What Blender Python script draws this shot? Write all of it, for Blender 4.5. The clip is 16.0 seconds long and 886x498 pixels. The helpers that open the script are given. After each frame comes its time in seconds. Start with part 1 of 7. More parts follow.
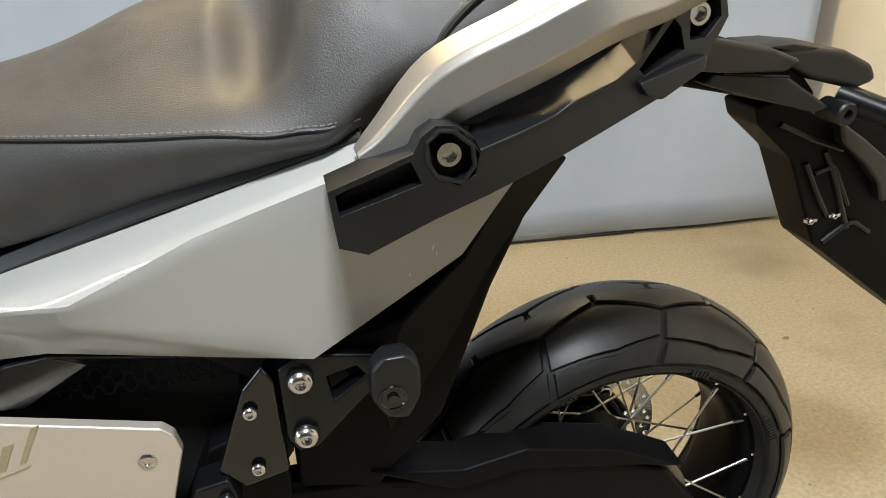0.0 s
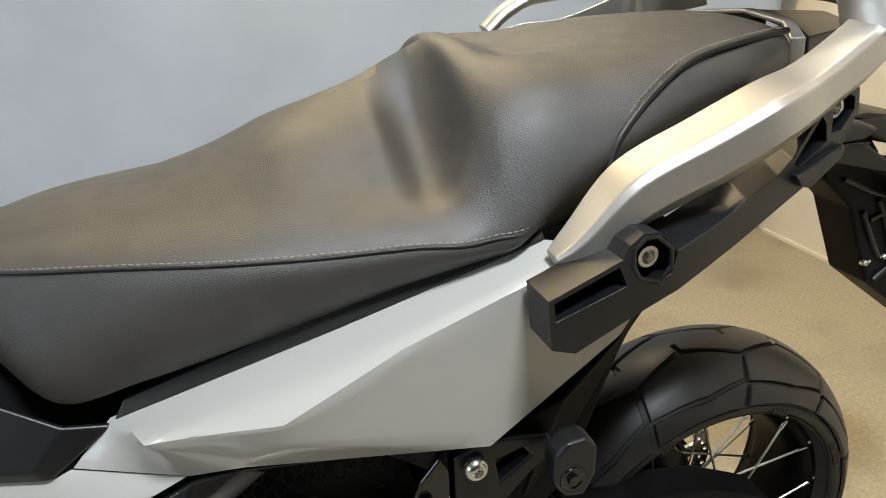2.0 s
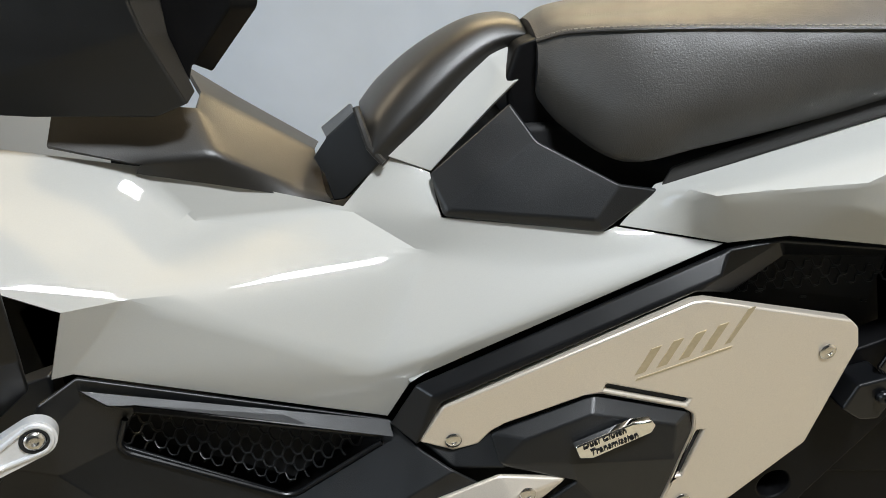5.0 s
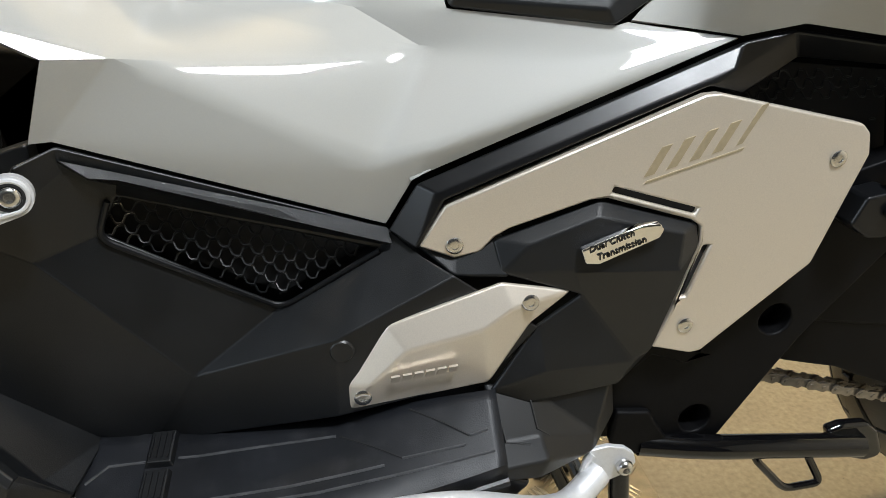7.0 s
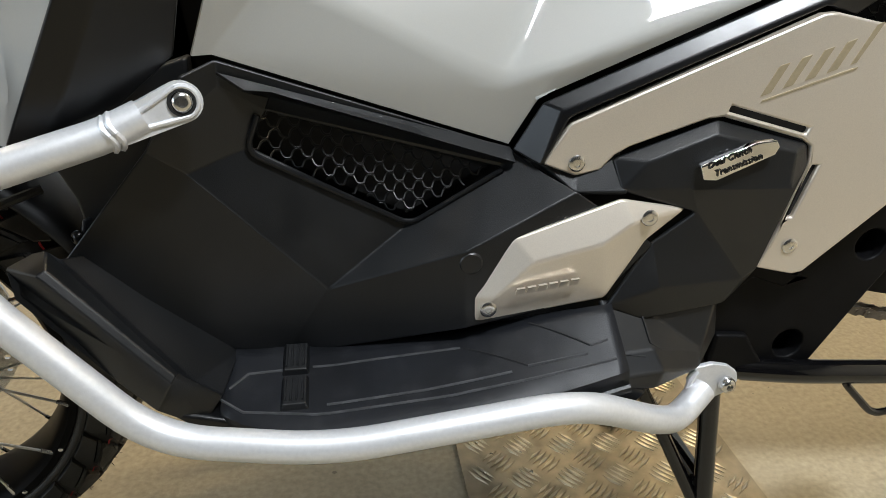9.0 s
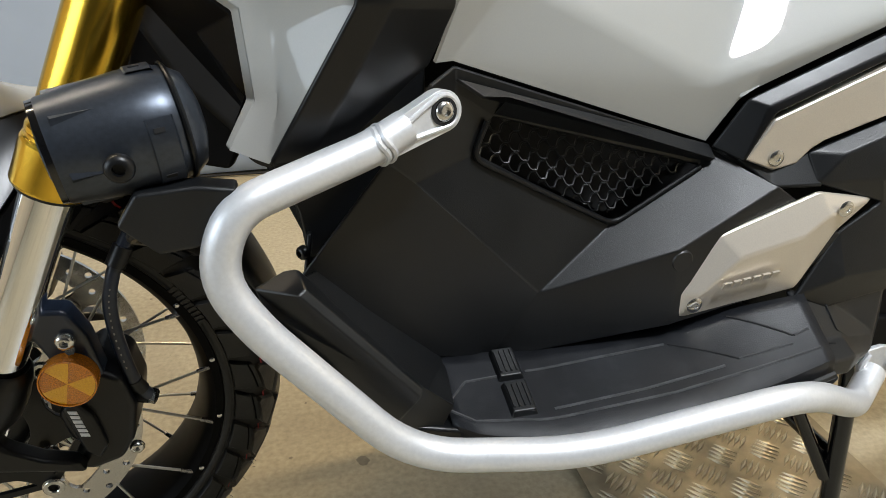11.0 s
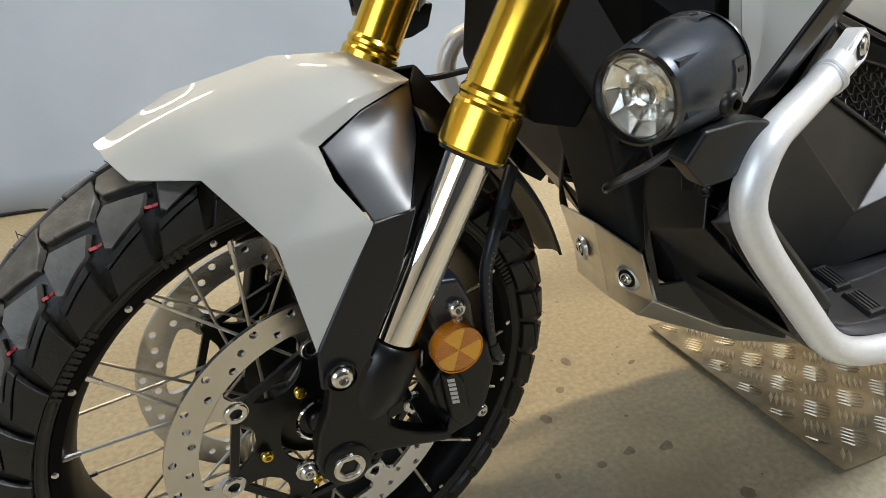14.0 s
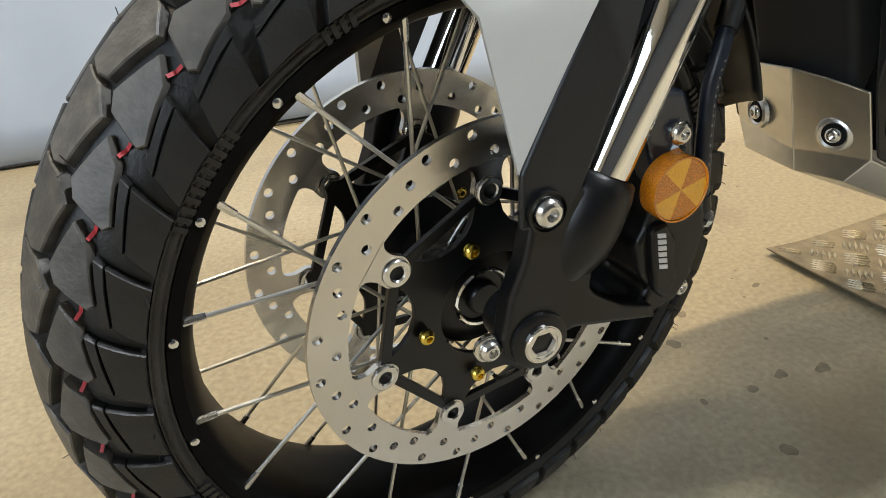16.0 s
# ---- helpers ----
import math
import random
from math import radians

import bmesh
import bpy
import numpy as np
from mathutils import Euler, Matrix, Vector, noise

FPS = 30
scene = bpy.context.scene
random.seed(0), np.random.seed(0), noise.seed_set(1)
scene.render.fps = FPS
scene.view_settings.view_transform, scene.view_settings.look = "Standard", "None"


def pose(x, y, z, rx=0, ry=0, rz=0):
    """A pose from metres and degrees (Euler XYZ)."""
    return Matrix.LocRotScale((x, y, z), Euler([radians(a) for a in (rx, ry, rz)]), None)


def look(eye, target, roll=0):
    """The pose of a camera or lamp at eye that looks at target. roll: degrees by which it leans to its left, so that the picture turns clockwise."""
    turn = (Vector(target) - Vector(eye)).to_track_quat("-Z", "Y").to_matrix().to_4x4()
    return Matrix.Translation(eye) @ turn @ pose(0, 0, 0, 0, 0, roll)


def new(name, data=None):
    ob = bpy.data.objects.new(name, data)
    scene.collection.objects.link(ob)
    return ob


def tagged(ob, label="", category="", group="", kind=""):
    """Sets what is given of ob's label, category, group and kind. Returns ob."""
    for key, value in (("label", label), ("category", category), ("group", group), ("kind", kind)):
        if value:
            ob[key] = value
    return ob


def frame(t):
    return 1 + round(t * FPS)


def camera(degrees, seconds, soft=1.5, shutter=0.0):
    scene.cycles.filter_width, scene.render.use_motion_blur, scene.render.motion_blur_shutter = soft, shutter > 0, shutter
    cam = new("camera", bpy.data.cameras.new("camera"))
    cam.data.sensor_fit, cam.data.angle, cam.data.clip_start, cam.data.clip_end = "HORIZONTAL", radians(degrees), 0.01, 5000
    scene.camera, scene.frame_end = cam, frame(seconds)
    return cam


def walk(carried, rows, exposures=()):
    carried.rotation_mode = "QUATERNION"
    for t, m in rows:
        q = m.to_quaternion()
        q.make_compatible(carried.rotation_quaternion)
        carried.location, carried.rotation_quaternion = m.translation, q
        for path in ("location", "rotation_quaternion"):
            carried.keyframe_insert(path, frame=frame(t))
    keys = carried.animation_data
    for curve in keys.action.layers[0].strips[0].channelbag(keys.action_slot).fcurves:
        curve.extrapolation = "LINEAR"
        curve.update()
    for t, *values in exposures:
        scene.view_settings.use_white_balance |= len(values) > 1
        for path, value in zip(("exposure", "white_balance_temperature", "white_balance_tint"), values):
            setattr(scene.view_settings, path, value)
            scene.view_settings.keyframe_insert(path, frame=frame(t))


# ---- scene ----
cam = camera(66.3, 16.0, soft=0.8)
PATH = [
    (0, (1.213, -0.642, 1.011), (1.61, 1.113, 0.137), -1.3),
    (0.5, (1.198, -0.605, 1.054), (1.675, 1.142, 0.206), -1.5),
    (1, (1.162, -0.575, 1.083), (1.717, 1.159, 0.255), -1.8),
    (1.5, (1.105, -0.567, 1.093), (1.696, 1.156, 0.266), -2.1),
    (2, (1.04, -0.588, 1.083), (1.618, 1.132, 0.242), -2.3),
    (2.5, (0.978, -0.61, 1.068), (1.519, 1.117, 0.216), -2.7),
    (3, (0.919, -0.625, 1.053), (1.406, 1.118, 0.201), -2.9),
    (3.5, (0.861, -0.626, 1.036), (1.268, 1.137, 0.183), -3.2),
    (4, (0.794, -0.618, 1.01), (1.127, 1.159, 0.154), -2.9),
    (4.5, (0.731, -0.619, 0.979), (0.987, 1.184, 0.153), -2.4),
    (5, (0.689, -0.626, 0.948), (0.888, 1.186, 0.125), -1.8),
    (5.2, (0.68, -0.63, 0.931), (0.865, 1.182, 0.105), -1.6),
    (7.3, (0.653, -0.674, 0.771), (0.942, 1.118, -0.069), 0.4),
    (7.5, (0.65, -0.679, 0.762), (0.942, 1.111, -0.081), 0.4),
    (8, (0.631, -0.689, 0.743), (0.922, 1.098, -0.106), 0.3),
    (8.5, (0.591, -0.696, 0.736), (0.865, 1.091, -0.117), 0.1),
    (9, (0.548, -0.702, 0.739), (0.806, 1.087, -0.119), -0.1),
    (9.2, (0.529, -0.703, 0.744), (0.782, 1.085, -0.114), -0.1),
    (11.3, (0.289, -0.638, 0.755), (0.737, 1.093, -0.142), -0.6),
    (11.5, (0.261, -0.63, 0.759), (0.749, 1.091, -0.137), -0.7),
    (12, (0.186, -0.627, 0.778), (0.773, 1.065, -0.113), -1.1),
    (12.5, (0.116, -0.646, 0.829), (0.796, 1.011, -0.06), -1.3),
    (13, (0.033, -0.654, 0.83), (0.765, 0.98, -0.061), -1.6),
    (13.5, (-0.034, -0.62, 0.793), (0.702, 1.004, -0.112), -1.9),
    (14, (-0.098, -0.564, 0.741), (0.619, 1.065, -0.171), -2.2),
    (14.5, (-0.133, -0.525, 0.699), (0.578, 1.103, -0.221), -2.6),
    (15, (-0.17, -0.497, 0.659), (0.539, 1.126, -0.27), -2.9),
    (15.5, (-0.199, -0.471, 0.606), (0.506, 1.152, -0.327), -3.2),
    (16, (-0.206, -0.437, 0.573), (0.491, 1.188, -0.361), -3.5),
]
walk(cam, [(t, look(eye, target, roll)) for t, eye, target, roll in PATH], [(0, 0.22), (1.0, 0.05), (1.5, 0.05), (3, 0.10), (5, 0.25), (7.5, 0.22), (9, 0.15), (12.4, 0.25), (14.5, 0.42), (16, 0.68)])

# ---- light ----
world = bpy.data.worlds.new("world")
scene.world = world
world.use_nodes = True
world.node_tree.nodes["Background"].inputs[0].default_value = (0.6, 0.65, 0.7, 1)
world.node_tree.nodes["Background"].inputs[1].default_value = 0.15


def lamp(name, eye, target, sx, sy, watts, colour):
    data = bpy.data.lights.new(name, "AREA")
    data.shape, data.size, data.size_y, data.energy, data.color = "RECTANGLE", sx, sy, watts, colour
    ob = new(name, data)
    ob.matrix_world = look(eye, target)
    return ob


WARM, SOFT, COOL = (1.0, 0.77, 0.44), (1.0, 0.84, 0.62), (0.90, 0.95, 1.0)
# x, y, length, width, watts, tint: warm tubes behind the machine, one compact cool lamp on the camera's side
LIGHTS = [(1.30, 1.10, 1.25, 0.09, 44, WARM), (2.45, 0.20, 1.25, 0.09, 10, SOFT), (-0.90, 0.75, 1.25, 0.09, 22, SOFT), (1.20, -1.00, 0.34, 0.34, 62, COOL)]
for tx, ty, sx, sy, watts, tint in LIGHTS:
    lamp("tube_light" if sx > 1 else "panel_light", (tx, ty, 2.53), (tx, ty, 0), sx, sy, watts, tint)
# daylight in the opening of the window
lamp("window_light", (-2.63, -1.5, 1.62), (0.0, -1.5, 1.3), 2.3, 1.3, 44, (0.74, 0.87, 1.0))


# ---- materials ----
def material(name, colour, rough=0.5, metal=0.0, coat=0.0, grain=0.0, grain_scale=400.0, vary=0.0, vary_scale=6.0, rough_vary=0.0,
             spec=0.5, second=None, second_scale=3.0, second_amount=0.0, emit=0.0, aniso=0.0, island=False, stretch=None, sharp=0.5):
    m = bpy.data.materials.new(name)
    m.use_nodes = True
    nt = m.node_tree
    b = nt.nodes["Principled BSDF"]
    b.inputs["Base Color"].default_value = (*colour, 1)
    b.inputs["Roughness"].default_value = rough
    b.inputs["Metallic"].default_value = metal
    b.inputs["Coat Weight"].default_value = coat
    b.inputs["Coat Roughness"].default_value = 0.03
    b.inputs["Specular IOR Level"].default_value = spec
    b.inputs["Anisotropic"].default_value = aniso
    if emit:
        b.inputs["Emission Color"].default_value = (*colour, 1)
        b.inputs["Emission Strength"].default_value = emit
    tc = nt.nodes.new("ShaderNodeTexCoord")
    src = tc.outputs["Object"]
    if stretch:
        mp = nt.nodes.new("ShaderNodeMapping")
        mp.inputs["Scale"].default_value = stretch
        nt.links.new(src, mp.inputs[0])
        src = mp.outputs[0]

    def noise_tex(scale, detail=4.0):
        n = nt.nodes.new("ShaderNodeTexNoise")
        n.inputs["Scale"].default_value = scale
        n.inputs["Detail"].default_value = detail
        nt.links.new(src, n.inputs["Vector"])
        return n.outputs["Fac"]

    def ramp(fac, lo, hi):
        r = nt.nodes.new("ShaderNodeMapRange")
        r.inputs["From Min"].default_value, r.inputs["From Max"].default_value = lo, hi
        nt.links.new(fac, r.inputs["Value"])
        return r.outputs["Result"]

    col = None
    if vary:
        mix = nt.nodes.new("ShaderNodeMix")
        mix.data_type = "RGBA"
        mix.inputs[6].default_value = (*[c * (1 - vary) for c in colour], 1)
        mix.inputs[7].default_value = (*[min(1, c * (1 + vary)) for c in colour], 1)
        nt.links.new(ramp(noise_tex(vary_scale, 6.0), 0.3, 0.7), mix.inputs[0])
        col = mix.outputs[2]
    if second:
        mix = nt.nodes.new("ShaderNodeMix")
        mix.data_type = "RGBA"
        mix.inputs[6].default_value = (*colour, 1)
        if col:
            nt.links.new(col, mix.inputs[6])
        mix.inputs[7].default_value = (*second, 1)
        f = ramp(noise_tex(second_scale, 8.0), sharp + 0.02, sharp + 0.25)
        g = nt.nodes.new("ShaderNodeMath")
        g.operation = "MULTIPLY"
        g.inputs[1].default_value = second_amount
        nt.links.new(f, g.inputs[0])
        nt.links.new(g.outputs[0], mix.inputs[0])
        col = mix.outputs[2]
    if island:
        oi = nt.nodes.new("ShaderNodeObjectInfo")
        hs = nt.nodes.new("ShaderNodeHueSaturation")
        rr = nt.nodes.new("ShaderNodeMapRange")
        rr.inputs["To Min"].default_value, rr.inputs["To Max"].default_value = 0.8, 1.25
        nt.links.new(oi.outputs["Random"], rr.inputs["Value"])
        nt.links.new(rr.outputs[0], hs.inputs["Value"])
        hs.inputs["Color"].default_value = (*colour, 1)
        if col:
            nt.links.new(col, hs.inputs["Color"])
        col = hs.outputs[0]
    if col:
        nt.links.new(col, b.inputs["Base Color"])
    if rough_vary:
        r = nt.nodes.new("ShaderNodeMapRange")
        r.inputs["From Min"].default_value, r.inputs["From Max"].default_value = 0.3, 0.7
        r.inputs["To Min"].default_value, r.inputs["To Max"].default_value = max(0.02, rough - rough_vary), min(1, rough + rough_vary)
        nt.links.new(noise_tex(vary_scale * 2.3, 6.0), r.inputs["Value"])
        nt.links.new(r.outputs["Result"], b.inputs["Roughness"])
    if grain:
        bump = nt.nodes.new("ShaderNodeBump")
        bump.inputs["Strength"].default_value = grain
        bump.inputs["Distance"].default_value = 0.001
        nt.links.new(noise_tex(grain_scale, 3.0), bump.inputs["Height"])
        nt.links.new(bump.outputs[0], b.inputs["Normal"])
    return m


GREY = material("grey_paint", (0.40, 0.398, 0.375), 0.5, 0.0, 0.7, spec=0.25, vary=0.015, vary_scale=900, grain=0.02, grain_scale=25)
BLACK = material("black_plastic", (0.0042, 0.0049, 0.0058), 0.42, grain=0.16, grain_scale=1100, vary=0.25, vary_scale=9, rough_vary=0.06, spec=0.55)
BLACK_S = material("black_satin", (0.0040, 0.0043, 0.0050), 0.33, grain=0.06, grain_scale=700, vary=0.2, rough_vary=0.05, spec=0.4)
BLACK_G = material("black_gloss", (0.003, 0.003, 0.0035), 0.12, coat=0.4, vary=0.2, rough_vary=0.04)
INSERT = material("insert_satin", (0.012, 0.014, 0.020), 0.36, grain=0.05, grain_scale=700, vary=0.15, rough_vary=0.04, spec=0.9)
RIM = material("rim_black", (0.0030, 0.0030, 0.0033), 0.40, vary=0.2, rough_vary=0.05, spec=0.06)
DECK = material("deck_rubber", (0.011, 0.012, 0.0145), 0.42, grain=0.22, grain_scale=900, vary=0.3, vary_scale=14, second=(0.035, 0.036, 0.04), second_scale=45, second_amount=0.4, rough_vary=0.08, spec=0.3)
SEAT = material("seat_vinyl", (0.033, 0.0308, 0.0275), 0.52, grain=0.45, grain_scale=800, vary=0.2, vary_scale=25, rough_vary=0.05, spec=0.72)
SEAT_SIDE = material("seat_side_vinyl", (0.0095, 0.0098, 0.0105), 0.46, grain=0.4, grain_scale=800, vary=0.2, vary_scale=25, rough_vary=0.05, spec=0.6)
THREAD = material("thread", (0.19, 0.175, 0.155), 0.8)
SILVER = material("silver_paint", (0.73, 0.66, 0.565), 0.36, 0.6, 0.25, vary=0.04, vary_scale=900, grain=0.03, grain_scale=900)
SILVER_RAIL = material("rail_silver", (0.46, 0.445, 0.41), 0.42, 0.85, 0.2, vary=0.05, vary_scale=600, grain=0.03, grain_scale=800)
BAR = material("bar_silver", (0.77, 0.78, 0.80), 0.42, 0.45, 0.2, vary=0.04, vary_scale=300, grain=0.08, grain_scale=1200)
ALU = material("aluminium", (0.70, 0.69, 0.66), 0.34, 1.0, vary=0.06, vary_scale=60, grain=0.06, grain_scale=300)
CHROME = material("chrome", (0.93, 0.93, 0.93), 0.04, 1.0, vary=0.02, vary_scale=20)
REFLECT = material("lamp_reflector", (0.92, 0.92, 0.90), 0.22, 1.0, vary=0.05, vary_scale=300)
BOLT = material("bolt_steel", (0.72, 0.71, 0.69), 0.22, 1.0, vary=0.1, vary_scale=200)
GOLD = material("gold_anodised", (0.82, 0.52, 0.06), 0.21, 1.0, vary=0.05, vary_scale=120, grain=0.03, grain_scale=400)
BRASS = material("brass_bolt", (0.80, 0.60, 0.12), 0.25, 1.0, vary=0.05)
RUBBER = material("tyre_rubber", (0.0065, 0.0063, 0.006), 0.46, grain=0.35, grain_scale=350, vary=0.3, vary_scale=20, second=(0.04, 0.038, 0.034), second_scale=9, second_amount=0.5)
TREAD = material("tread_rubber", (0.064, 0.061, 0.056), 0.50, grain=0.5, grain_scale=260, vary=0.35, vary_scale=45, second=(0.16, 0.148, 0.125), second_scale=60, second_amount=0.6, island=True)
TREAD_CLEAN = material("clean_tread_rubber", (0.014, 0.0128, 0.011), 0.38, grain=0.2, grain_scale=300, vary=0.3, vary_scale=30, second=(0.022, 0.019, 0.015), second_scale=25, second_amount=0.4, island=True)
RED = material("red_mark", (0.42, 0.035, 0.045), 0.6, vary=0.3, vary_scale=300)
# one amber in two tones: lit and shaded facets put into the colour
AMBER = material("amber_reflector", (1.0, 0.44, 0.010), 0.22, 0.0, coat=1.0, grain=0.5, grain_scale=500, vary=0.15, vary_scale=900)
AMBER_SHADED = material("amber_reflector_dark", (0.70, 0.22, 0.003), 0.25, coat=1.0, grain=0.9, grain_scale=900, vary=0.4, vary_scale=900)
LAMP = material("lamp_grey", (0.055, 0.064, 0.080), 0.34, 0.7, vary=0.12, vary_scale=300, grain=0.05, grain_scale=900)
NAVY = material("blue_black_paint", (0.014, 0.02, 0.034), 0.28, coat=0.3, vary=0.2, grain=0.05)
WHITE = material("white_print", (0.7, 0.7, 0.7), 0.5, vary=0.05, vary_scale=200)
PRINT = material("gold_print", (0.52, 0.44, 0.30), 0.40, 0.6, vary=0.08, vary_scale=200)
HOLDER = material("black_holder", (0.003, 0.003, 0.0034), 0.52, vary=0.3, vary_scale=30, grain=0.1, grain_scale=500, spec=0.13)
# near-black for small dark parts and for shade painted behind openings
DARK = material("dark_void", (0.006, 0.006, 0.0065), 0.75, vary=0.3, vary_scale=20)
GREYPLASTIC = material("dark_grey_plastic", (0.014, 0.013, 0.0115), 0.40, grain=0.12, grain_scale=700, vary=0.2, vary_scale=12)
RUST = material("exhaust_steel", (0.30, 0.20, 0.12), 0.4, 0.9, vary=0.4, vary_scale=25)
CHAIN = material("chain_steel", (0.30, 0.27, 0.23), 0.4, 0.9, vary=0.3, vary_scale=60)
# sheet darker than its bars: dirt, plus the bars' glints put into colour
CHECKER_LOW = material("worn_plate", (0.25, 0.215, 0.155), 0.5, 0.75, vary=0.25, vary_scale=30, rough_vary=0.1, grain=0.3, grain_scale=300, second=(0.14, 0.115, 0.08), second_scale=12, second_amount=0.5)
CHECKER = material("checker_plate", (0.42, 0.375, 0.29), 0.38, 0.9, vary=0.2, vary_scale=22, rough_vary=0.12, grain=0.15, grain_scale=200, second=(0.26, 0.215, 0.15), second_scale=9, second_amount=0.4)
CONCRETE = material("painted_concrete", (0.33, 0.288, 0.202), 0.42, grain=0.3, grain_scale=180, vary=0.18, vary_scale=110, second=(0.20, 0.165, 0.115), second_scale=3.2, second_amount=0.7, rough_vary=0.12, sharp=0.50)
STAIN = material("oil_stain", (0.16, 0.135, 0.095), 0.45, vary=0.3, vary_scale=60)
CLOTH = material("blue_cloth", (0.42, 0.50, 0.63), 0.75, grain=0.25, grain_scale=40, vary=0.06, vary_scale=3.5)
WALL = material("cream_wall", (0.66, 0.60, 0.49), 0.75, grain=0.3, grain_scale=90, vary=0.06, vary_scale=5)
DIM = material("dark_grey_wall", (0.045, 0.045, 0.047), 0.8, vary=0.1, vary_scale=4, grain=0.2, grain_scale=80)
CEIL = material("ceiling_paint", (0.15, 0.145, 0.135), 0.85, vary=0.05, vary_scale=3)
GLASS = bpy.data.materials.new("clear_glass")
GLASS.use_nodes = True
_g = GLASS.node_tree.nodes["Principled BSDF"]
_g.inputs["Base Color"].default_value, _g.inputs["Roughness"].default_value = (0.97, 0.97, 0.95, 1), 0.02
_g.inputs["Transmission Weight"].default_value, _g.inputs["IOR"].default_value = 1.0, 1.45


def brushed(name, colour, rough):
    """Metal turned on a lathe: fine rings round the y axis of the thing."""
    m = bpy.data.materials.new(name)
    m.use_nodes = True
    nt = m.node_tree
    b = nt.nodes["Principled BSDF"]
    b.inputs["Metallic"].default_value = 1.0
    tc, sep, comb, ln, nz, mr, rr, bump = (nt.nodes.new("ShaderNode" + k) for k in ("TexCoord", "SeparateXYZ", "CombineXYZ", "VectorMath", "TexNoise", "MapRange", "MapRange", "Bump"))
    ln.operation = "LENGTH"
    nz.noise_dimensions = "1D"
    nz.inputs["Scale"].default_value, nz.inputs["Detail"].default_value = 800.0, 5.0
    nt.links.new(tc.outputs["Object"], sep.inputs[0])
    nt.links.new(sep.outputs["X"], comb.inputs["X"])
    nt.links.new(sep.outputs["Z"], comb.inputs["Z"])
    nt.links.new(comb.outputs[0], ln.inputs[0])
    nt.links.new(ln.outputs["Value"], nz.inputs["W"])
    mix = nt.nodes.new("ShaderNodeMix")
    mix.data_type = "RGBA"
    mix.inputs[6].default_value = (*[c * 0.98 for c in colour], 1)
    mix.inputs[7].default_value = (*colour, 1)
    mr.inputs["From Min"].default_value, mr.inputs["From Max"].default_value = 0.3, 0.7
    nt.links.new(nz.outputs["Fac"], mr.inputs["Value"])
    nt.links.new(mr.outputs[0], mix.inputs[0])
    nt.links.new(mix.outputs[2], b.inputs["Base Color"])
    rr.inputs["To Min"].default_value, rr.inputs["To Max"].default_value = rough - 0.02, rough + 0.03
    nt.links.new(nz.outputs["Fac"], rr.inputs["Value"])
    nt.links.new(rr.outputs[0], b.inputs["Roughness"])
    tan = nt.nodes.new("ShaderNodeTangent")
    tan.direction_type, tan.axis = "RADIAL", "Y"
    nt.links.new(tan.outputs[0], b.inputs["Tangent"])
    b.inputs["Anisotropic"].default_value = 0.88
    bump.inputs["Strength"].default_value, bump.inputs["Distance"].default_value = 0.03, 0.0001
    nt.links.new(nz.outputs["Fac"], bump.inputs["Height"])
    nt.links.new(bump.outputs[0], b.inputs["Normal"])
    return m


DISC = brushed("disc_steel", (0.68, 0.66, 0.63), 0.22)


# ---- mesh helpers ----
def put(name, bm, mat, parent=None, label="", smooth=True, angle=32, bevel=0.0, seg=2, solid=0.0, subsurf=0, flip=False):
    """Links a bmesh as one mesh object."""
    bmesh.ops.remove_doubles(bm, verts=bm.verts, dist=1e-5)
    bmesh.ops.recalc_face_normals(bm, faces=bm.faces)
    me = bpy.data.meshes.new(name)
    bm.to_mesh(me)
    bm.free()
    ob = new(name, me)
    for m in mat if isinstance(mat, (list, tuple)) else [mat]:
        me.materials.append(m)
    if smooth:
        me.polygons.foreach_set("use_smooth", [True] * len(me.polygons))
        me.set_sharp_from_angle(angle=radians(angle))
    if solid:
        mod = ob.modifiers.new("thickness", "SOLIDIFY")
        mod.thickness, mod.offset = solid, -1
    if bevel:
        mod = ob.modifiers.new("edges", "BEVEL")
        mod.width, mod.segments, mod.limit_method, mod.angle_limit = bevel, seg, "ANGLE", radians(18)
        mod.harden_normals = True
    if parent:
        ob.parent = parent
    if label:
        ob["label"] = label
    return ob


def part(name, bm, mat, parent, label="", **kw):
    return put(name, bm, mat, parent, label, **kw)


def mirrored(ob, name=None, over=None):
    """The same part on the other side of the machine."""
    me = ob.data.copy()
    me.transform(over or Matrix.Diagonal((1, -1, 1, 1)))
    me.flip_normals()
    twin = new(name or ob.name.split(".")[0], me)
    twin.parent = ob.parent
    for mod in ob.modifiers:
        m2 = twin.modifiers.new(mod.name, mod.type)
        if mod.type == "SOLIDIFY":
            m2.thickness, m2.offset = mod.thickness, mod.offset
        if mod.type == "SUBSURF":
            m2.levels, m2.render_levels = mod.levels, mod.render_levels
        if mod.type == "BEVEL":
            m2.width, m2.segments, m2.limit_method, m2.angle_limit, m2.harden_normals = mod.width, mod.segments, mod.limit_method, mod.angle_limit, True
    if "label" in ob:
        twin["label"] = ob["label"]
    return twin


def facets(verts, faces):
    """A bmesh from named corners and faces that list the names."""
    bm = bmesh.new()
    vs = {k: bm.verts.new(v) for k, v in verts.items()}
    for f in faces:
        bm.faces.new([vs[k] for k in f.split()])
    bmesh.ops.recalc_face_normals(bm, faces=bm.faces)
    # outward is away from the centre plane, or up
    s = sum((f.normal.y * -1 + f.normal.z * 0.3) * f.calc_area() for f in bm.faces)
    if s < 0:
        bmesh.ops.reverse_faces(bm, faces=bm.faces)
    return bm


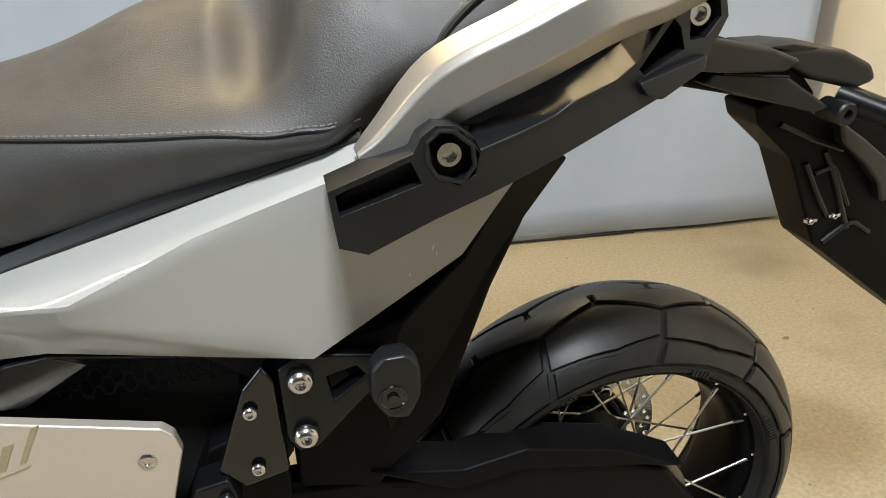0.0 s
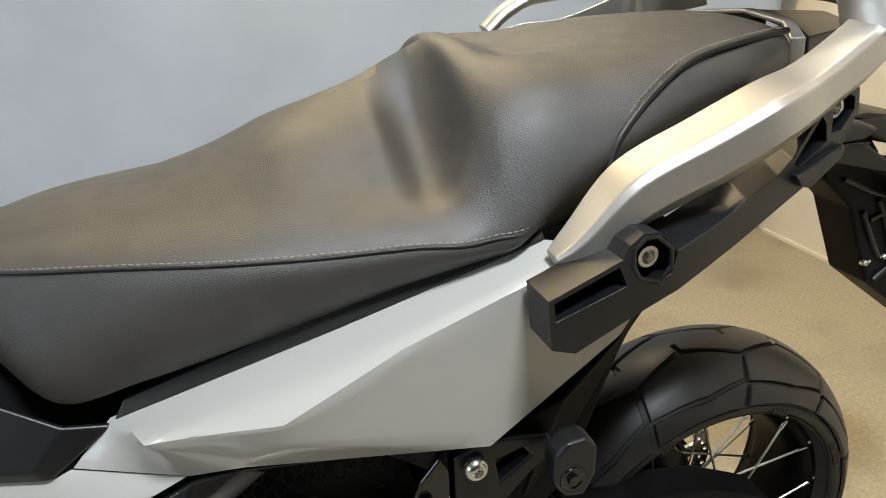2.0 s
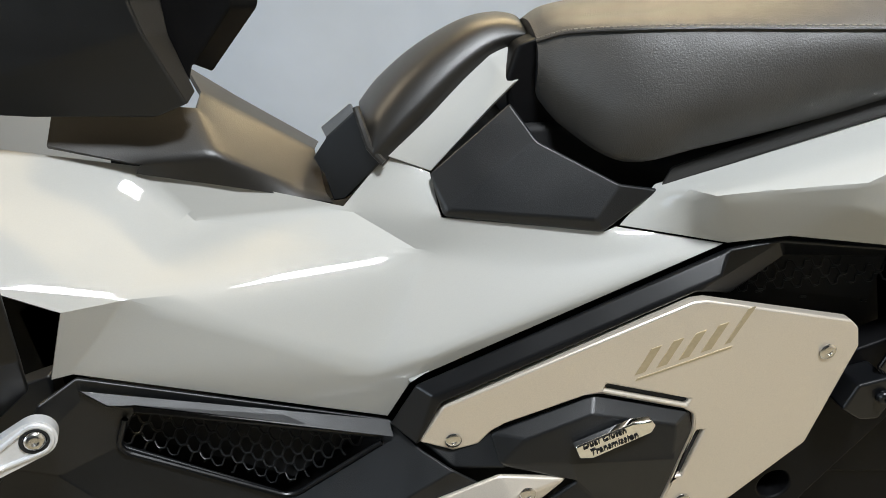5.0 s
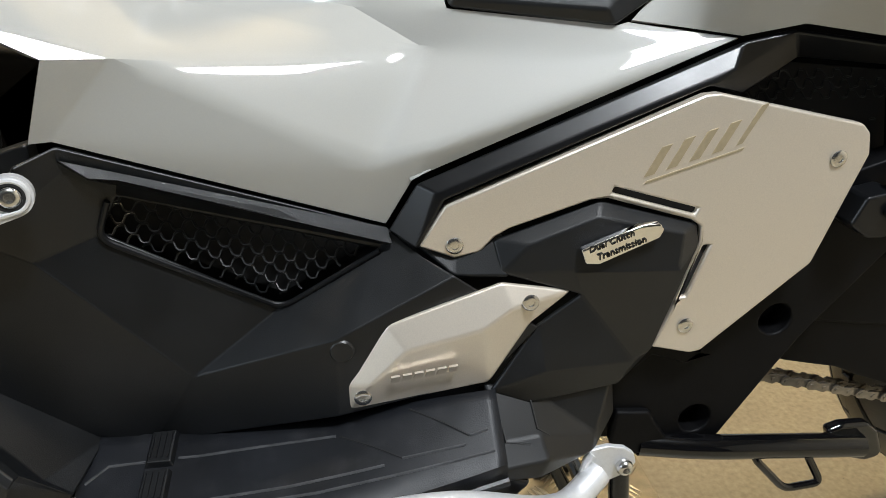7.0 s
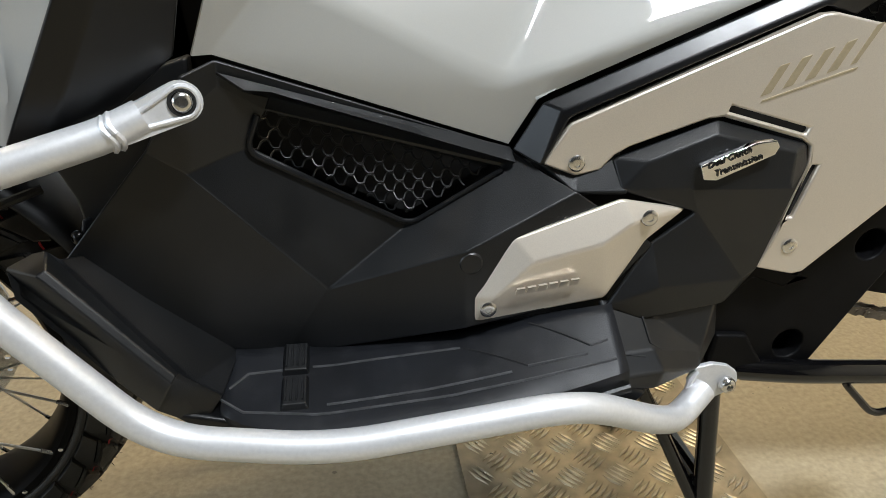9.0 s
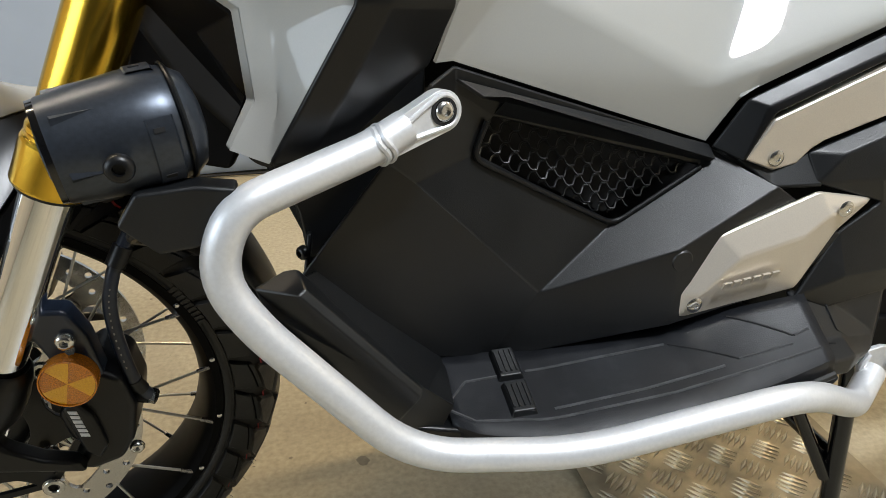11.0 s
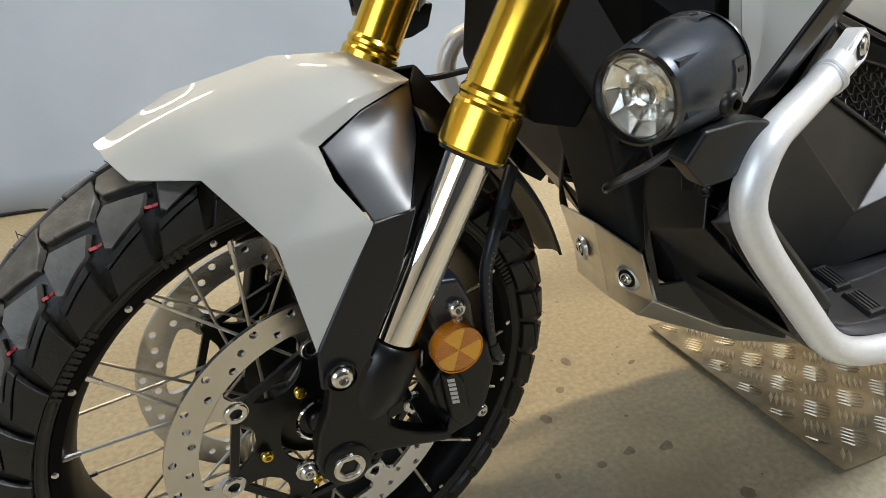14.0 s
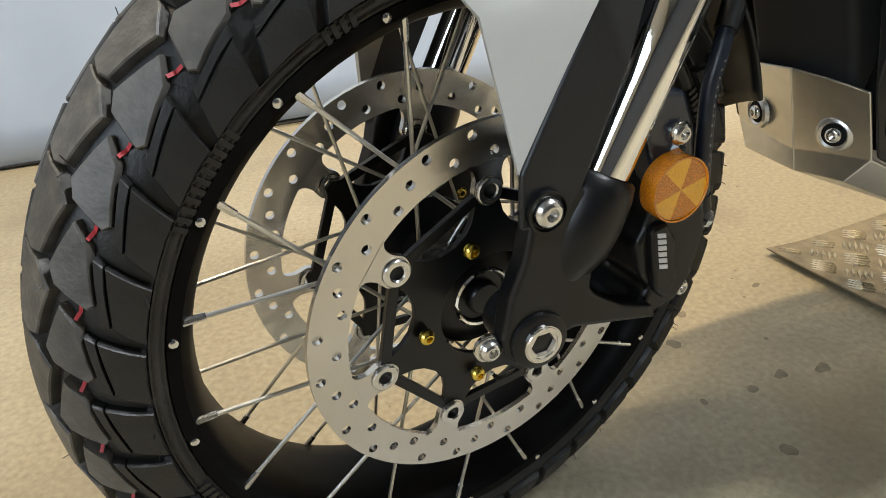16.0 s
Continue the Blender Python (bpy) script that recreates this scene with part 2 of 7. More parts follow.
def shell(name, verts, faces, mat, parent, label="", thick=0.004, bevel=0.003, seg=3, twin=True, crease=None, creases=None, over=None):
    """A faceted panel with thickness and rounded edges. crease: how sharp the inner edges stay on a panel with curved faces; creases: for pairs of corners."""
    bm = facets(verts, faces)
    if crease is not None:
        layer = bm.edges.layers.float.new("crease_edge")
        vlayer = bm.verts.layers.float.new("crease_vert")
        want = {}
        for pair, c in (creases or {}).items():
            p, q = pair.split()
            want[frozenset((tuple(round(v, 5) for v in verts[p]), tuple(round(v, 5) for v in verts[q])))] = c
        for e in bm.edges:
            key = frozenset(tuple(round(x, 5) for x in v.co) for v in e.verts)
            e[layer] = 1.0 if e.is_boundary else want.get(key, crease)
        for v in bm.verts:
            if v.is_boundary:
                v[vlayer] = 1.0
    me = bpy.data.meshes.new(name)
    bm.to_mesh(me)
    bm.free()
    me.materials.append(mat)
    me.polygons.foreach_set("use_smooth", [True] * len(me.polygons))
    ob = new(name, me)
    ob.parent = parent
    if label:
        ob["label"] = label
    if crease is not None:
        mod = ob.modifiers.new("curved", "SUBSURF")
        mod.levels = mod.render_levels = 3
    mod = ob.modifiers.new("thickness", "SOLIDIFY")
    mod.thickness, mod.offset = thick, -1
    if crease is not None:
        bevel, seg = 0.0012, 2
    mod = ob.modifiers.new("edges", "BEVEL")
    mod.width, mod.segments, mod.limit_method, mod.angle_limit, mod.harden_normals = bevel, seg, "ANGLE", radians(40 if crease is not None else 6), True
    if twin:
        mirrored(ob, over=over)
    return ob


def fill(outer, holes=()):
    """A flat face in x and z, with holes."""
    bm = bmesh.new()
    for loop in (outer, *holes):
        vs = [bm.verts.new((x, 0, z)) for x, z in loop]
        for a, b in zip(vs, vs[1:] + vs[:1]):
            bm.edges.new((a, b))
    bmesh.ops.triangle_fill(bm, use_beauty=True, use_dissolve=False, edges=bm.edges[:])
    return bm


def slab(outline, y, thick, holes=(), slope=None):
    """A plate in the plane y (a number, or a function of x and z), thick towards the centre plane."""
    bm = fill(outline, holes)
    f = y if callable(y) else (lambda x, z: y)
    got = bmesh.ops.extrude_face_region(bm, geom=bm.faces[:])
    moved = [g for g in got["geom"] if isinstance(g, bmesh.types.BMVert)]
    ids = set(moved)
    for v in bm.verts:
        v.co.y = f(v.co.x, v.co.z) + (thick if v in ids else 0)
    return bm


def ring(cx, cz, r, n=24, start=0.0):
    return [(cx + r * math.cos(start + 2 * math.pi * i / n), cz + r * math.sin(start + 2 * math.pi * i / n)) for i in range(n)]


def lathe(profile, n=48, axis="y", at=(0, 0, 0), closed=False):
    """Turns (radius, along) round an axis."""
    bm = bmesh.new()
    rows = []
    for i in range(n):
        a = 2 * math.pi * i / n
        row = []
        for r, h in profile:
            c, s = r * math.cos(a), r * math.sin(a)
            p = {"y": (c, h, s), "z": (c, s, h), "x": (h, c, s)}[axis]
            row.append(bm.verts.new([p[k] + at[k] for k in range(3)]))
        rows.append(row)
    for i in range(n):
        a, b = rows[i], rows[(i + 1) % n]
        for j in range(len(profile) - (0 if closed else 1)):
            k = (j + 1) % len(profile)
            bm.faces.new((a[j], a[k], b[k], b[j]))
    if not closed:
        for j in (0, -1):
            if profile[j][0] > 1e-5:
                bm.faces.new([r[j] for r in rows])
    return bm


def along(bm, a, b):
    """Moves a bmesh that stands on z = 0 so that its z runs from a towards b."""
    d = Vector(b) - Vector(a)
    bm.transform(Matrix.Translation(a) @ d.to_track_quat("Z", "Y").to_matrix().to_4x4())
    return bm


def rod(a, b, r, n=12, r2=None, bm=None):
    """A round rod from a to b, added to bm if one is given."""
    d = (Vector(b) - Vector(a)).length
    one = lathe([(r, 0), (r if r2 is None else r2, d)], n, "z")
    along(one, a, b)
    if bm is None:
        return one
    return join(bm, one)


def join(bm, other):
    me = bpy.data.meshes.new("tmp")
    other.to_mesh(me)
    other.free()
    bm.from_mesh(me)
    bpy.data.meshes.remove(me)
    return bm


def box(x0, x1, y0, y1, z0, z1, bm=None):
    bm = bm or bmesh.new()
    bmesh.ops.create_cube(bm, size=1, matrix=Matrix.Translation(((x0 + x1) / 2, (y0 + y1) / 2, (z0 + z1) / 2)) @ Matrix.Diagonal((x1 - x0, y1 - y0, z1 - z0, 1)))
    return bm


def smooth_line(points, n=8, closed=False):
    """A Catmull-Rom line through the points."""
    p = [Vector(q) for q in points]
    out = []
    m = len(p)
    for i in range(m if closed else m - 1):
        if closed:
            a, b, c, d = p[i - 1], p[i], p[(i + 1) % m], p[(i + 2) % m]
        else:
            b, c = p[i], p[i + 1]
            a = p[i - 1] if i else b + (b - c)
            d = p[i + 2] if i + 2 < m else c + (c - b)
        for k in range(n):
            t = k / n
            out.append(0.5 * (2 * b + (c - a) * t + (2 * a - 5 * b + 4 * c - d) * t * t + (3 * b - 3 * c + d - a) * t ** 3))
    if not closed:
        out.append(p[-1])
    return out


def tube(points, r, n=12, caps=True, flat=1.0):
    """A round tube along a line of points."""
    pts = [Vector(p) for p in points]
    bm = bmesh.new()
    rows, up = [], Vector((0, 0, 1))
    for i, p in enumerate(pts):
        d = (pts[min(i + 1, len(pts) - 1)] - pts[max(i - 1, 0)]).normalized()
        side = d.cross(up)
        if side.length < 1e-3:
            side = d.cross(Vector((0, 1, 0)))
        side.normalize()
        over = side.cross(d)
        up = over
        rr = r[i] if isinstance(r, (list, tuple)) else r
        rows.append([bm.verts.new(p + rr * (math.cos(2 * math.pi * k / n) * side * flat + math.sin(2 * math.pi * k / n) * over)) for k in range(n)])
    for a, b in zip(rows, rows[1:]):
        for k in range(n):
            bm.faces.new((a[k], a[(k + 1) % n], b[(k + 1) % n], b[k]))
    if caps:
        bm.faces.new(rows[0])
        bm.faces.new(rows[-1])
    return bm


def fillet(points, radius, n=7):
    """Rounds the corners of a line."""
    p = [Vector(q) for q in points]
    out = [p[0]]
    for a, b, c in zip(p, p[1:], p[2:]):
        r = min(radius, 0.48 * (a - b).length, 0.48 * (c - b).length)
        s, e = b + (a - b).normalized() * r, b + (c - b).normalized() * r
        out += [(1 - t) ** 2 * s + 2 * t * (1 - t) * b + t * t * e for t in [k / n for k in range(n + 1)]]
    return out + [p[-1]]


def loft(rows, n=5, m=4):
    """A smooth skin through rows of points, one row for each station."""
    fine = [smooth_line(r, m) for r in rows]
    cols = [smooth_line([f[j] for f in fine], n) for j in range(len(fine[0]))]
    bm = bmesh.new()
    grid = [[bm.verts.new(p) for p in c] for c in cols]
    for a, b in zip(grid, grid[1:]):
        for i in range(len(a) - 1):
            bm.faces.new((a[i], a[i + 1], b[i + 1], b[i]))
    return bm


def screw(name, at, r, parent, mat=None, way=(0, -1, 0), depth=0.006, socket="hex", label=""):
    """A button-head bolt with its socket sunk in."""
    n = 20
    prof = [(r, 0), (r, depth * 0.35), (r * 0.88, depth * 0.75), (r * 0.6, depth), (r * 0.42, depth)]
    bm = lathe(prof + [(r * 0.40, depth * 0.45), (0.0, depth * 0.45)], n, "z")
    along(bm, at, Vector(at) + Vector(way))
    return part(name, bm, mat or BOLT, parent, label, angle=50)


def letters(name, text, size, m, mat, parent, label="", depth=0.0006, shear=0.0):
    cu = bpy.data.curves.new(name, "FONT")
    cu.body, cu.size, cu.extrude, cu.shear = text, size, depth, shear
    ob = bpy.data.objects.new(name, cu)
    scene.collection.objects.link(ob)
    me = bpy.data.meshes.new_from_object(ob.evaluated_get(bpy.context.evaluated_depsgraph_get()))
    bpy.data.objects.remove(ob)
    me.transform(m)
    me.materials.append(mat)
    out = new(name, me)
    out.parent = parent
    if label:
        out["label"] = label
    return out


def thing(name, label, category, at=(0, 0, 0), kind="", group=""):
    ob = new(name)
    ob.empty_display_size = 0.05
    ob.location = at
    return tagged(ob, label, category, group, kind)


# ---- room ----
X0, X1, Y0, Y1, H = -2.6, 2.98, -4.0, 1.75, 2.6


def structure(name, bm, mat, label, category, **kw):
    return tagged(put(name, bm, mat, None, label, **kw), label, category, kind="structure")


bm = box(X0 - 0.2, X1 + 0.2, Y0 - 0.2, Y1 + 0.2, -0.12, 0)
structure("floor", bm, CONCRETE, "beige painted concrete floor with oil stains and wear", "floor", smooth=False)
structure("ceiling", box(X0 - 0.2, X1 + 0.2, Y0 - 0.2, Y1 + 0.2, H, H + 0.1), CEIL, "plain pale painted ceiling of the room", "ceiling", smooth=False)
structure("wall_north", box(X0, X1, Y1, Y1 + 0.12, 0, H), WALL, "cream painted wall behind the blue sheet", "wall", smooth=False)
structure("wall_east", box(X1, X1 + 0.12, Y0, Y1 + 0.12, 0, H), WALL, "cream painted wall beside the blue sheet", "wall", smooth=False)
bm = slab([(Y0, 0), (Y1 + 0.12, 0), (Y1 + 0.12, H), (Y0, H)], 0.0, 0.12, [[(-2.7, 0.92), (-0.3, 0.92), (-0.3, 2.32), (-2.7, 2.32)][::-1]])
bm.transform(Matrix(((0, -1, 0, X0), (1, 0, 0, 0), (0, 0, 1, 0), (0, 0, 0, 1))))
structure("wall_west", bm, WALL, "cream painted wall with a wide window", "wall", smooth=False)
win = structure("window_1", box(X0 - 0.10, X0 - 0.02, -2.74, -0.26, 0.88, 0.92), WHITE, "white framed window letting in daylight", "window", smooth=False)
for yy in (-2.72, -0.28):
    part("window_frame", box(X0 - 0.10, X0 - 0.04, yy - 0.02, yy + 0.02, 0.92, 2.32), WHITE, win)
part("window_frame", box(X0 - 0.10, X0 - 0.04, -2.70, -0.30, 2.30, 2.34), WHITE, win)
structure("wall_south", box(X0, X1, Y0 - 0.12, Y0, 0, H), DIM, "dark grey wall closing the room", "wall", smooth=False)
structure("baseboard", box(X1 - 0.012, X1, Y0, 1.28, 0.0, 0.012), WALL, "thin worn joint strip at the foot of the cream wall", "baseboard", smooth=False)

for tx, ty, sx, sy, _, _ in LIGHTS:
    f = thing("ceiling_light", "slim white batten light on the ceiling" if sx > 1 else "small square white lamp on the ceiling", "light", (tx, ty, H), group="ceiling lights")
    part("housing", box(-sx / 2 - 0.03, sx / 2 + 0.03, -sy / 2 - 0.01, sy / 2 + 0.01, -0.05, -0.002), WHITE, f, bevel=0.006)


# The blue sheet: hangs in slow folds along the back of the room.
def sheet():
    bm = bmesh.new()
    nx, nz = 150, 22
    grid = []
    for i in range(nx + 1):
        x = X0 + 0.02 + (2.90 - X0 - 0.02) * i / nx
        row = []
        for k in range(nz + 1):
            z = 0.012 + 2.35 * k / nz
            fold = 0.012 * math.sin(5.1 * x + 0.8 * z) + 0.008 * math.sin(11.3 * x - 1.4 * z + 1.0)
            sag = noise.noise((x * 1.7, z * 1.3, 3.0)) * 0.025
            row.append(bm.verts.new((x, 1.49 - 0.068 * x + fold * (0.4 + 0.6 * z / 2.3) + sag, z + 0.006 * math.sin(3 * x))))
        grid.append(row)
    for a, b in zip(grid, grid[1:]):
        for k in range(nz):
            bm.faces.new((a[k], a[k + 1], b[k + 1], b[k]))
    return bm


tagged(put("backdrop", sheet(), CLOTH, None, solid=0.004), "pale blue cloth sheet hanging in soft folds behind the motorcycle", "cloth", kind="structure")
part("hem", tube([(X0 + 0.05 + 0.1 * i, 1.488 - 0.068 * (X0 + 0.05 + 0.1 * i), 0.008) for i in range(50)], 0.004, 6), DARK, bpy.data.objects["backdrop"], "dark hem along the foot of the sheet")

# Stains and marks on the floor.
random.seed(4)


def blot(cx, cy, r, name, mat, label, squash=1.0, turn=0.0, z=0.0006):
    bm = bmesh.new()
    n = 28
    ph = random.uniform(0, 9)
    vs = []
    for i in range(n):
        a = 2 * math.pi * i / n
        rr = r * (1 + 0.28 * noise.noise((math.cos(a) * 1.3 + ph, math.sin(a) * 1.3, ph)) + 0.12 * noise.noise((math.cos(a) * 4 + ph, math.sin(a) * 4, ph)))
        px, py = rr * math.cos(a), rr * math.sin(a) * squash
        vs.append(bm.verts.new((cx + px * math.cos(turn) - py * math.sin(turn), cy + px * math.sin(turn) + py * math.cos(turn), z)))
    bm.faces.new(vs)
    return tagged(put(name, bm, mat, None, smooth=False), label, "stain", kind="stuff", group="floor stains")


for cx, cy, r in ((0.452, 0.024, 0.012), (0.508, 0.008, 0.014), (0.354, -0.075, 0.010), (0.493, 0.252, 0.013), (0.595, 0.198, 0.008), (0.546, -0.113, 0.012),
                  (0.40, 0.02, 0.008), (0.38, 0.14, 0.012), (0.44, 0.19, 0.008), (0.33, 0.03, 0.006), (2.42, 0.62, 0.010), (2.3, 0.7, 0.008)):
    blot(cx, cy, r, "oil_stain", STAIN, "small dark oil spot on the concrete floor", random.uniform(0.5, 0.9), random.uniform(0, 3))


# fine dirt on the floor, too small to count
bm = bmesh.new()
for i in range(420):
    cx, cy, r, n, ph = random.uniform(-0.2, 2.7), random.uniform(-0.35, 1.3), random.uniform(0.0006, 0.0022) * random.choice((1, 1, 1.6)), 5, random.uniform(0, 6)
    bm.faces.new([bm.verts.new((cx + r * random.uniform(0.6, 1.3) * math.cos(ph + 6.283 * k / n), cy + r * random.uniform(0.6, 1.3) * math.sin(ph + 6.283 * k / n), 0.0008)) for k in range(n)])
tagged(put("floor_dirt", bm, STAIN, None, smooth=False), "fine dark grit scattered on the concrete floor", "dirt", kind="stuff")


# ---- checker plate ----
def checker():
    plate = thing("checker_plate", "aluminium checker plate lying under the centre stand", "metal plate")
    x0, x1, y0, y1 = 0.685, 1.108, -0.150, 0.262

    def lift(x, y):
        u, v = (x - x0) / (x1 - x0) - 0.5, (y - y0) / (y1 - y0) - 0.5
        return 0.003 + 0.024 * max(0.0, -u - 0.25) ** 1.5 * 8 * 0.35 + 0.006 * abs(v) ** 2

    bm = bmesh.new()
    n = 14
    g = [[bm.verts.new((x0 + (x1 - x0) * i / n, y0 + (y1 - y0) * j / n, lift(x0 + (x1 - x0) * i / n, y0 + (y1 - y0) * j / n))) for j in range(n + 1)] for i in range(n + 1)]
    for i in range(n):
        for j in range(n):
            bm.faces.new((g[i][j], g[i + 1][j], g[i + 1][j + 1], g[i][j + 1]))
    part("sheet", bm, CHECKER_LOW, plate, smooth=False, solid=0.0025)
    # raised bars, five in a group, groups at right angles by turns, set askew to the edges of the sheet
    verts, faces = [], []
    cell, bar, wide, high, pitch = 0.0495, 0.0450, 0.0072, 0.0024, 0.0086
    cu, su = math.cos(radians(-50)), math.sin(radians(-50))
    for i in range(-14, 15):
        for j in range(-14, 15):
            cx, cy = 0.712 + cell * (i * cu - j * su), 0.108 + cell * (i * su + j * cu)
            for k in range(5):
                off = (k - 2) * pitch
                half = bar / 2 * (1 - 0.07 * abs(k - 2))
                b = len(verts)
                prof = ((-half, 0, -0.0005), (0, wide / 2 + 0.0004, -0.0005), (half, 0, -0.0005), (0, -wide / 2 - 0.0004, -0.0005),
                        (-half * 0.75, 0, high * 0.7), (0, wide / 2 - 0.0014, high), (half * 0.75, 0, high * 0.7), (0, -wide / 2 + 0.0014, high))
                spots = []
                for u, v, h in prof:
                    v += off
                    p, q = (u, v) if (i + j) % 2 == 0 else (v, u)
                    spots.append((cx + p * cu - q * su, cy + p * su + q * cu, h))
                if not all(x0 + 0.002 < x < x1 - 0.002 and y0 + 0.002 < y < y1 - 0.002 for x, y, _ in spots):
                    continue
                verts += [(x, y, lift(x, y) + h) for x, y, h in spots]
                faces += [(b, b + 1, b + 5, b + 4), (b + 1, b + 2, b + 6, b + 5), (b + 2, b + 3, b + 7, b + 6), (b + 3, b, b + 4, b + 7), (b + 4, b + 5, b + 6, b + 7)]
    me = bpy.data.meshes.new("raised_pattern")
    me.from_pydata(verts, [], faces)
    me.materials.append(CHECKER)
    me.validate()
    ob = new("raised_pattern", me)
    ob.parent = plate
    tagged(ob, "raised bars of the checker pattern", kind="stuff")


checker()

# ---- motorcycle ----
bike = thing("motorcycle", "grey and black adventure scooter standing on its centre stand", "motorcycle")
AX, AZ = 0.0, 0.298
RX, RZ = 1.567, 0.332
# the bars are turned a little towards the camera's side: the front end swings about the steering axis
RAKE = Vector((0.452, 0.0, 0.892)).normalized()
STEER = Matrix.Translation((-0.011, 0.013, AZ)) @ Matrix.Rotation(radians(7.5), 4, RAKE) @ Matrix.Translation((0, 0, -AZ))
ACROSS = STEER @ Matrix.Diagonal((1, -1, 1, 1)) @ STEER.inverted()


def steered(ob):
    ob.matrix_basis = STEER @ ob.matrix_basis
    return ob


def on_plane(x, z):
    """A point of the front wheel's middle plane."""
    return tuple(STEER @ Vector((x, 0, z)))


# wheels
def tread_point(R, rho, th, s, h=0.0):
    y = (rho + h) * math.sin(s / rho)
    r = R - rho + (rho + h) * math.cos(s / rho)
    return Vector((r * math.cos(th), y, r * math.sin(th)))


def tread_block(R, rho, poly, h=0.0066, grow=0.0):
    """poly: corners of (degrees, metres from the crown)."""
    bm = bmesh.new()
    c = [sum(p[k] for p in poly) / len(poly) for k in (0, 1)]
    line = []
    for a, b in zip(poly, poly[1:] + poly[:1]):
        cut = 6 if grow else 3
        line += [tuple(a[k] + (b[k] - a[k]) * i / cut for k in (0, 1)) for i in range(cut)]

    def level(inset, depth):
        out = []
        for th, s in line:
            du, dv = (c[0] - th) * radians(1) * R, c[1] - s
            f = inset / max(1e-6, math.hypot(du, dv))
            out.append(bm.verts.new(tread_point(R, rho, radians(th + (c[0] - th) * f), s + (c[1] - s) * f, depth)))
        return out

    top, rim_line, low = level(0.0013 - grow, 0.0), level(0.0003 - grow, -0.0009), level(-0.0006 - grow, -h * (0.6 if grow else 1.0))
    n = len(line)
    cap = bmesh.new()
    copy = [cap.verts.new(v.co) for v in top]
    edges = [cap.edges.new((copy[i], copy[(i + 1) % n])) for i in range(n)]
    bmesh.ops.triangle_fill(cap, use_beauty=True, use_dissolve=False, edges=edges)
    if grow:
        bmesh.ops.subdivide_edges(cap, edges=[e for e in cap.edges if not e.is_boundary], cuts=3, use_grid_fill=True)
        for v in cap.verts:
            r = math.hypot(v.co.x, v.co.z)
            a = math.atan2(v.co.y, r - (R - rho))
            k = (R - rho + rho * math.cos(a)) / r
            v.co = Vector((v.co.x * k, rho * math.sin(a), v.co.z * k))
    join(bm, cap)
    for a, b in ((top, rim_line), (rim_line, low)):
        for i in range(n):
            j = (i + 1) % n
            bm.faces.new((a[i], a[j], b[j], b[i]))
    return bm


# one pitch of the tread: centre block, middle block, two shoulder blocks
PITCH = (((-4.5, 0.0240), (-2.0, 0.0365), (4.6, 0.0262), (5.0, 0.0160), (4.0, 0.0030), (-5.4, 0.0030)),
         ((-0.7, 0.0435), (5.2, 0.0330), (7.2, 0.0385), (9.1, 0.0600), (8.4, 0.0632), (1.6, 0.0552)),
         ((2.5, 0.0585), (10.5, 0.0672), (11.1, 0.0725), (3.1, 0.0645)),
         ((3.2, 0.0655), (11.2, 0.0735), (13.5, 0.0915), (5.1, 0.0915)))


# the rear tyre: half of the middle row, the row beside it, the shoulder
BROAD = (((-15.9, -0.0016), (15.9, -0.0016), (15.9, 0.0120), (0.0, 0.0350), (-15.9, 0.0120)),
         ((0.6, 0.0392), (16.36, 0.0163), (32.1, 0.0392), (34.6, 0.0740), (16.0, 0.0800), (3.1, 0.0700)),
         ((2.6, 0.0745), (15.6, 0.0846), (34.2, 0.0786), (36.4, 0.1030), (6.0, 0.1030)))


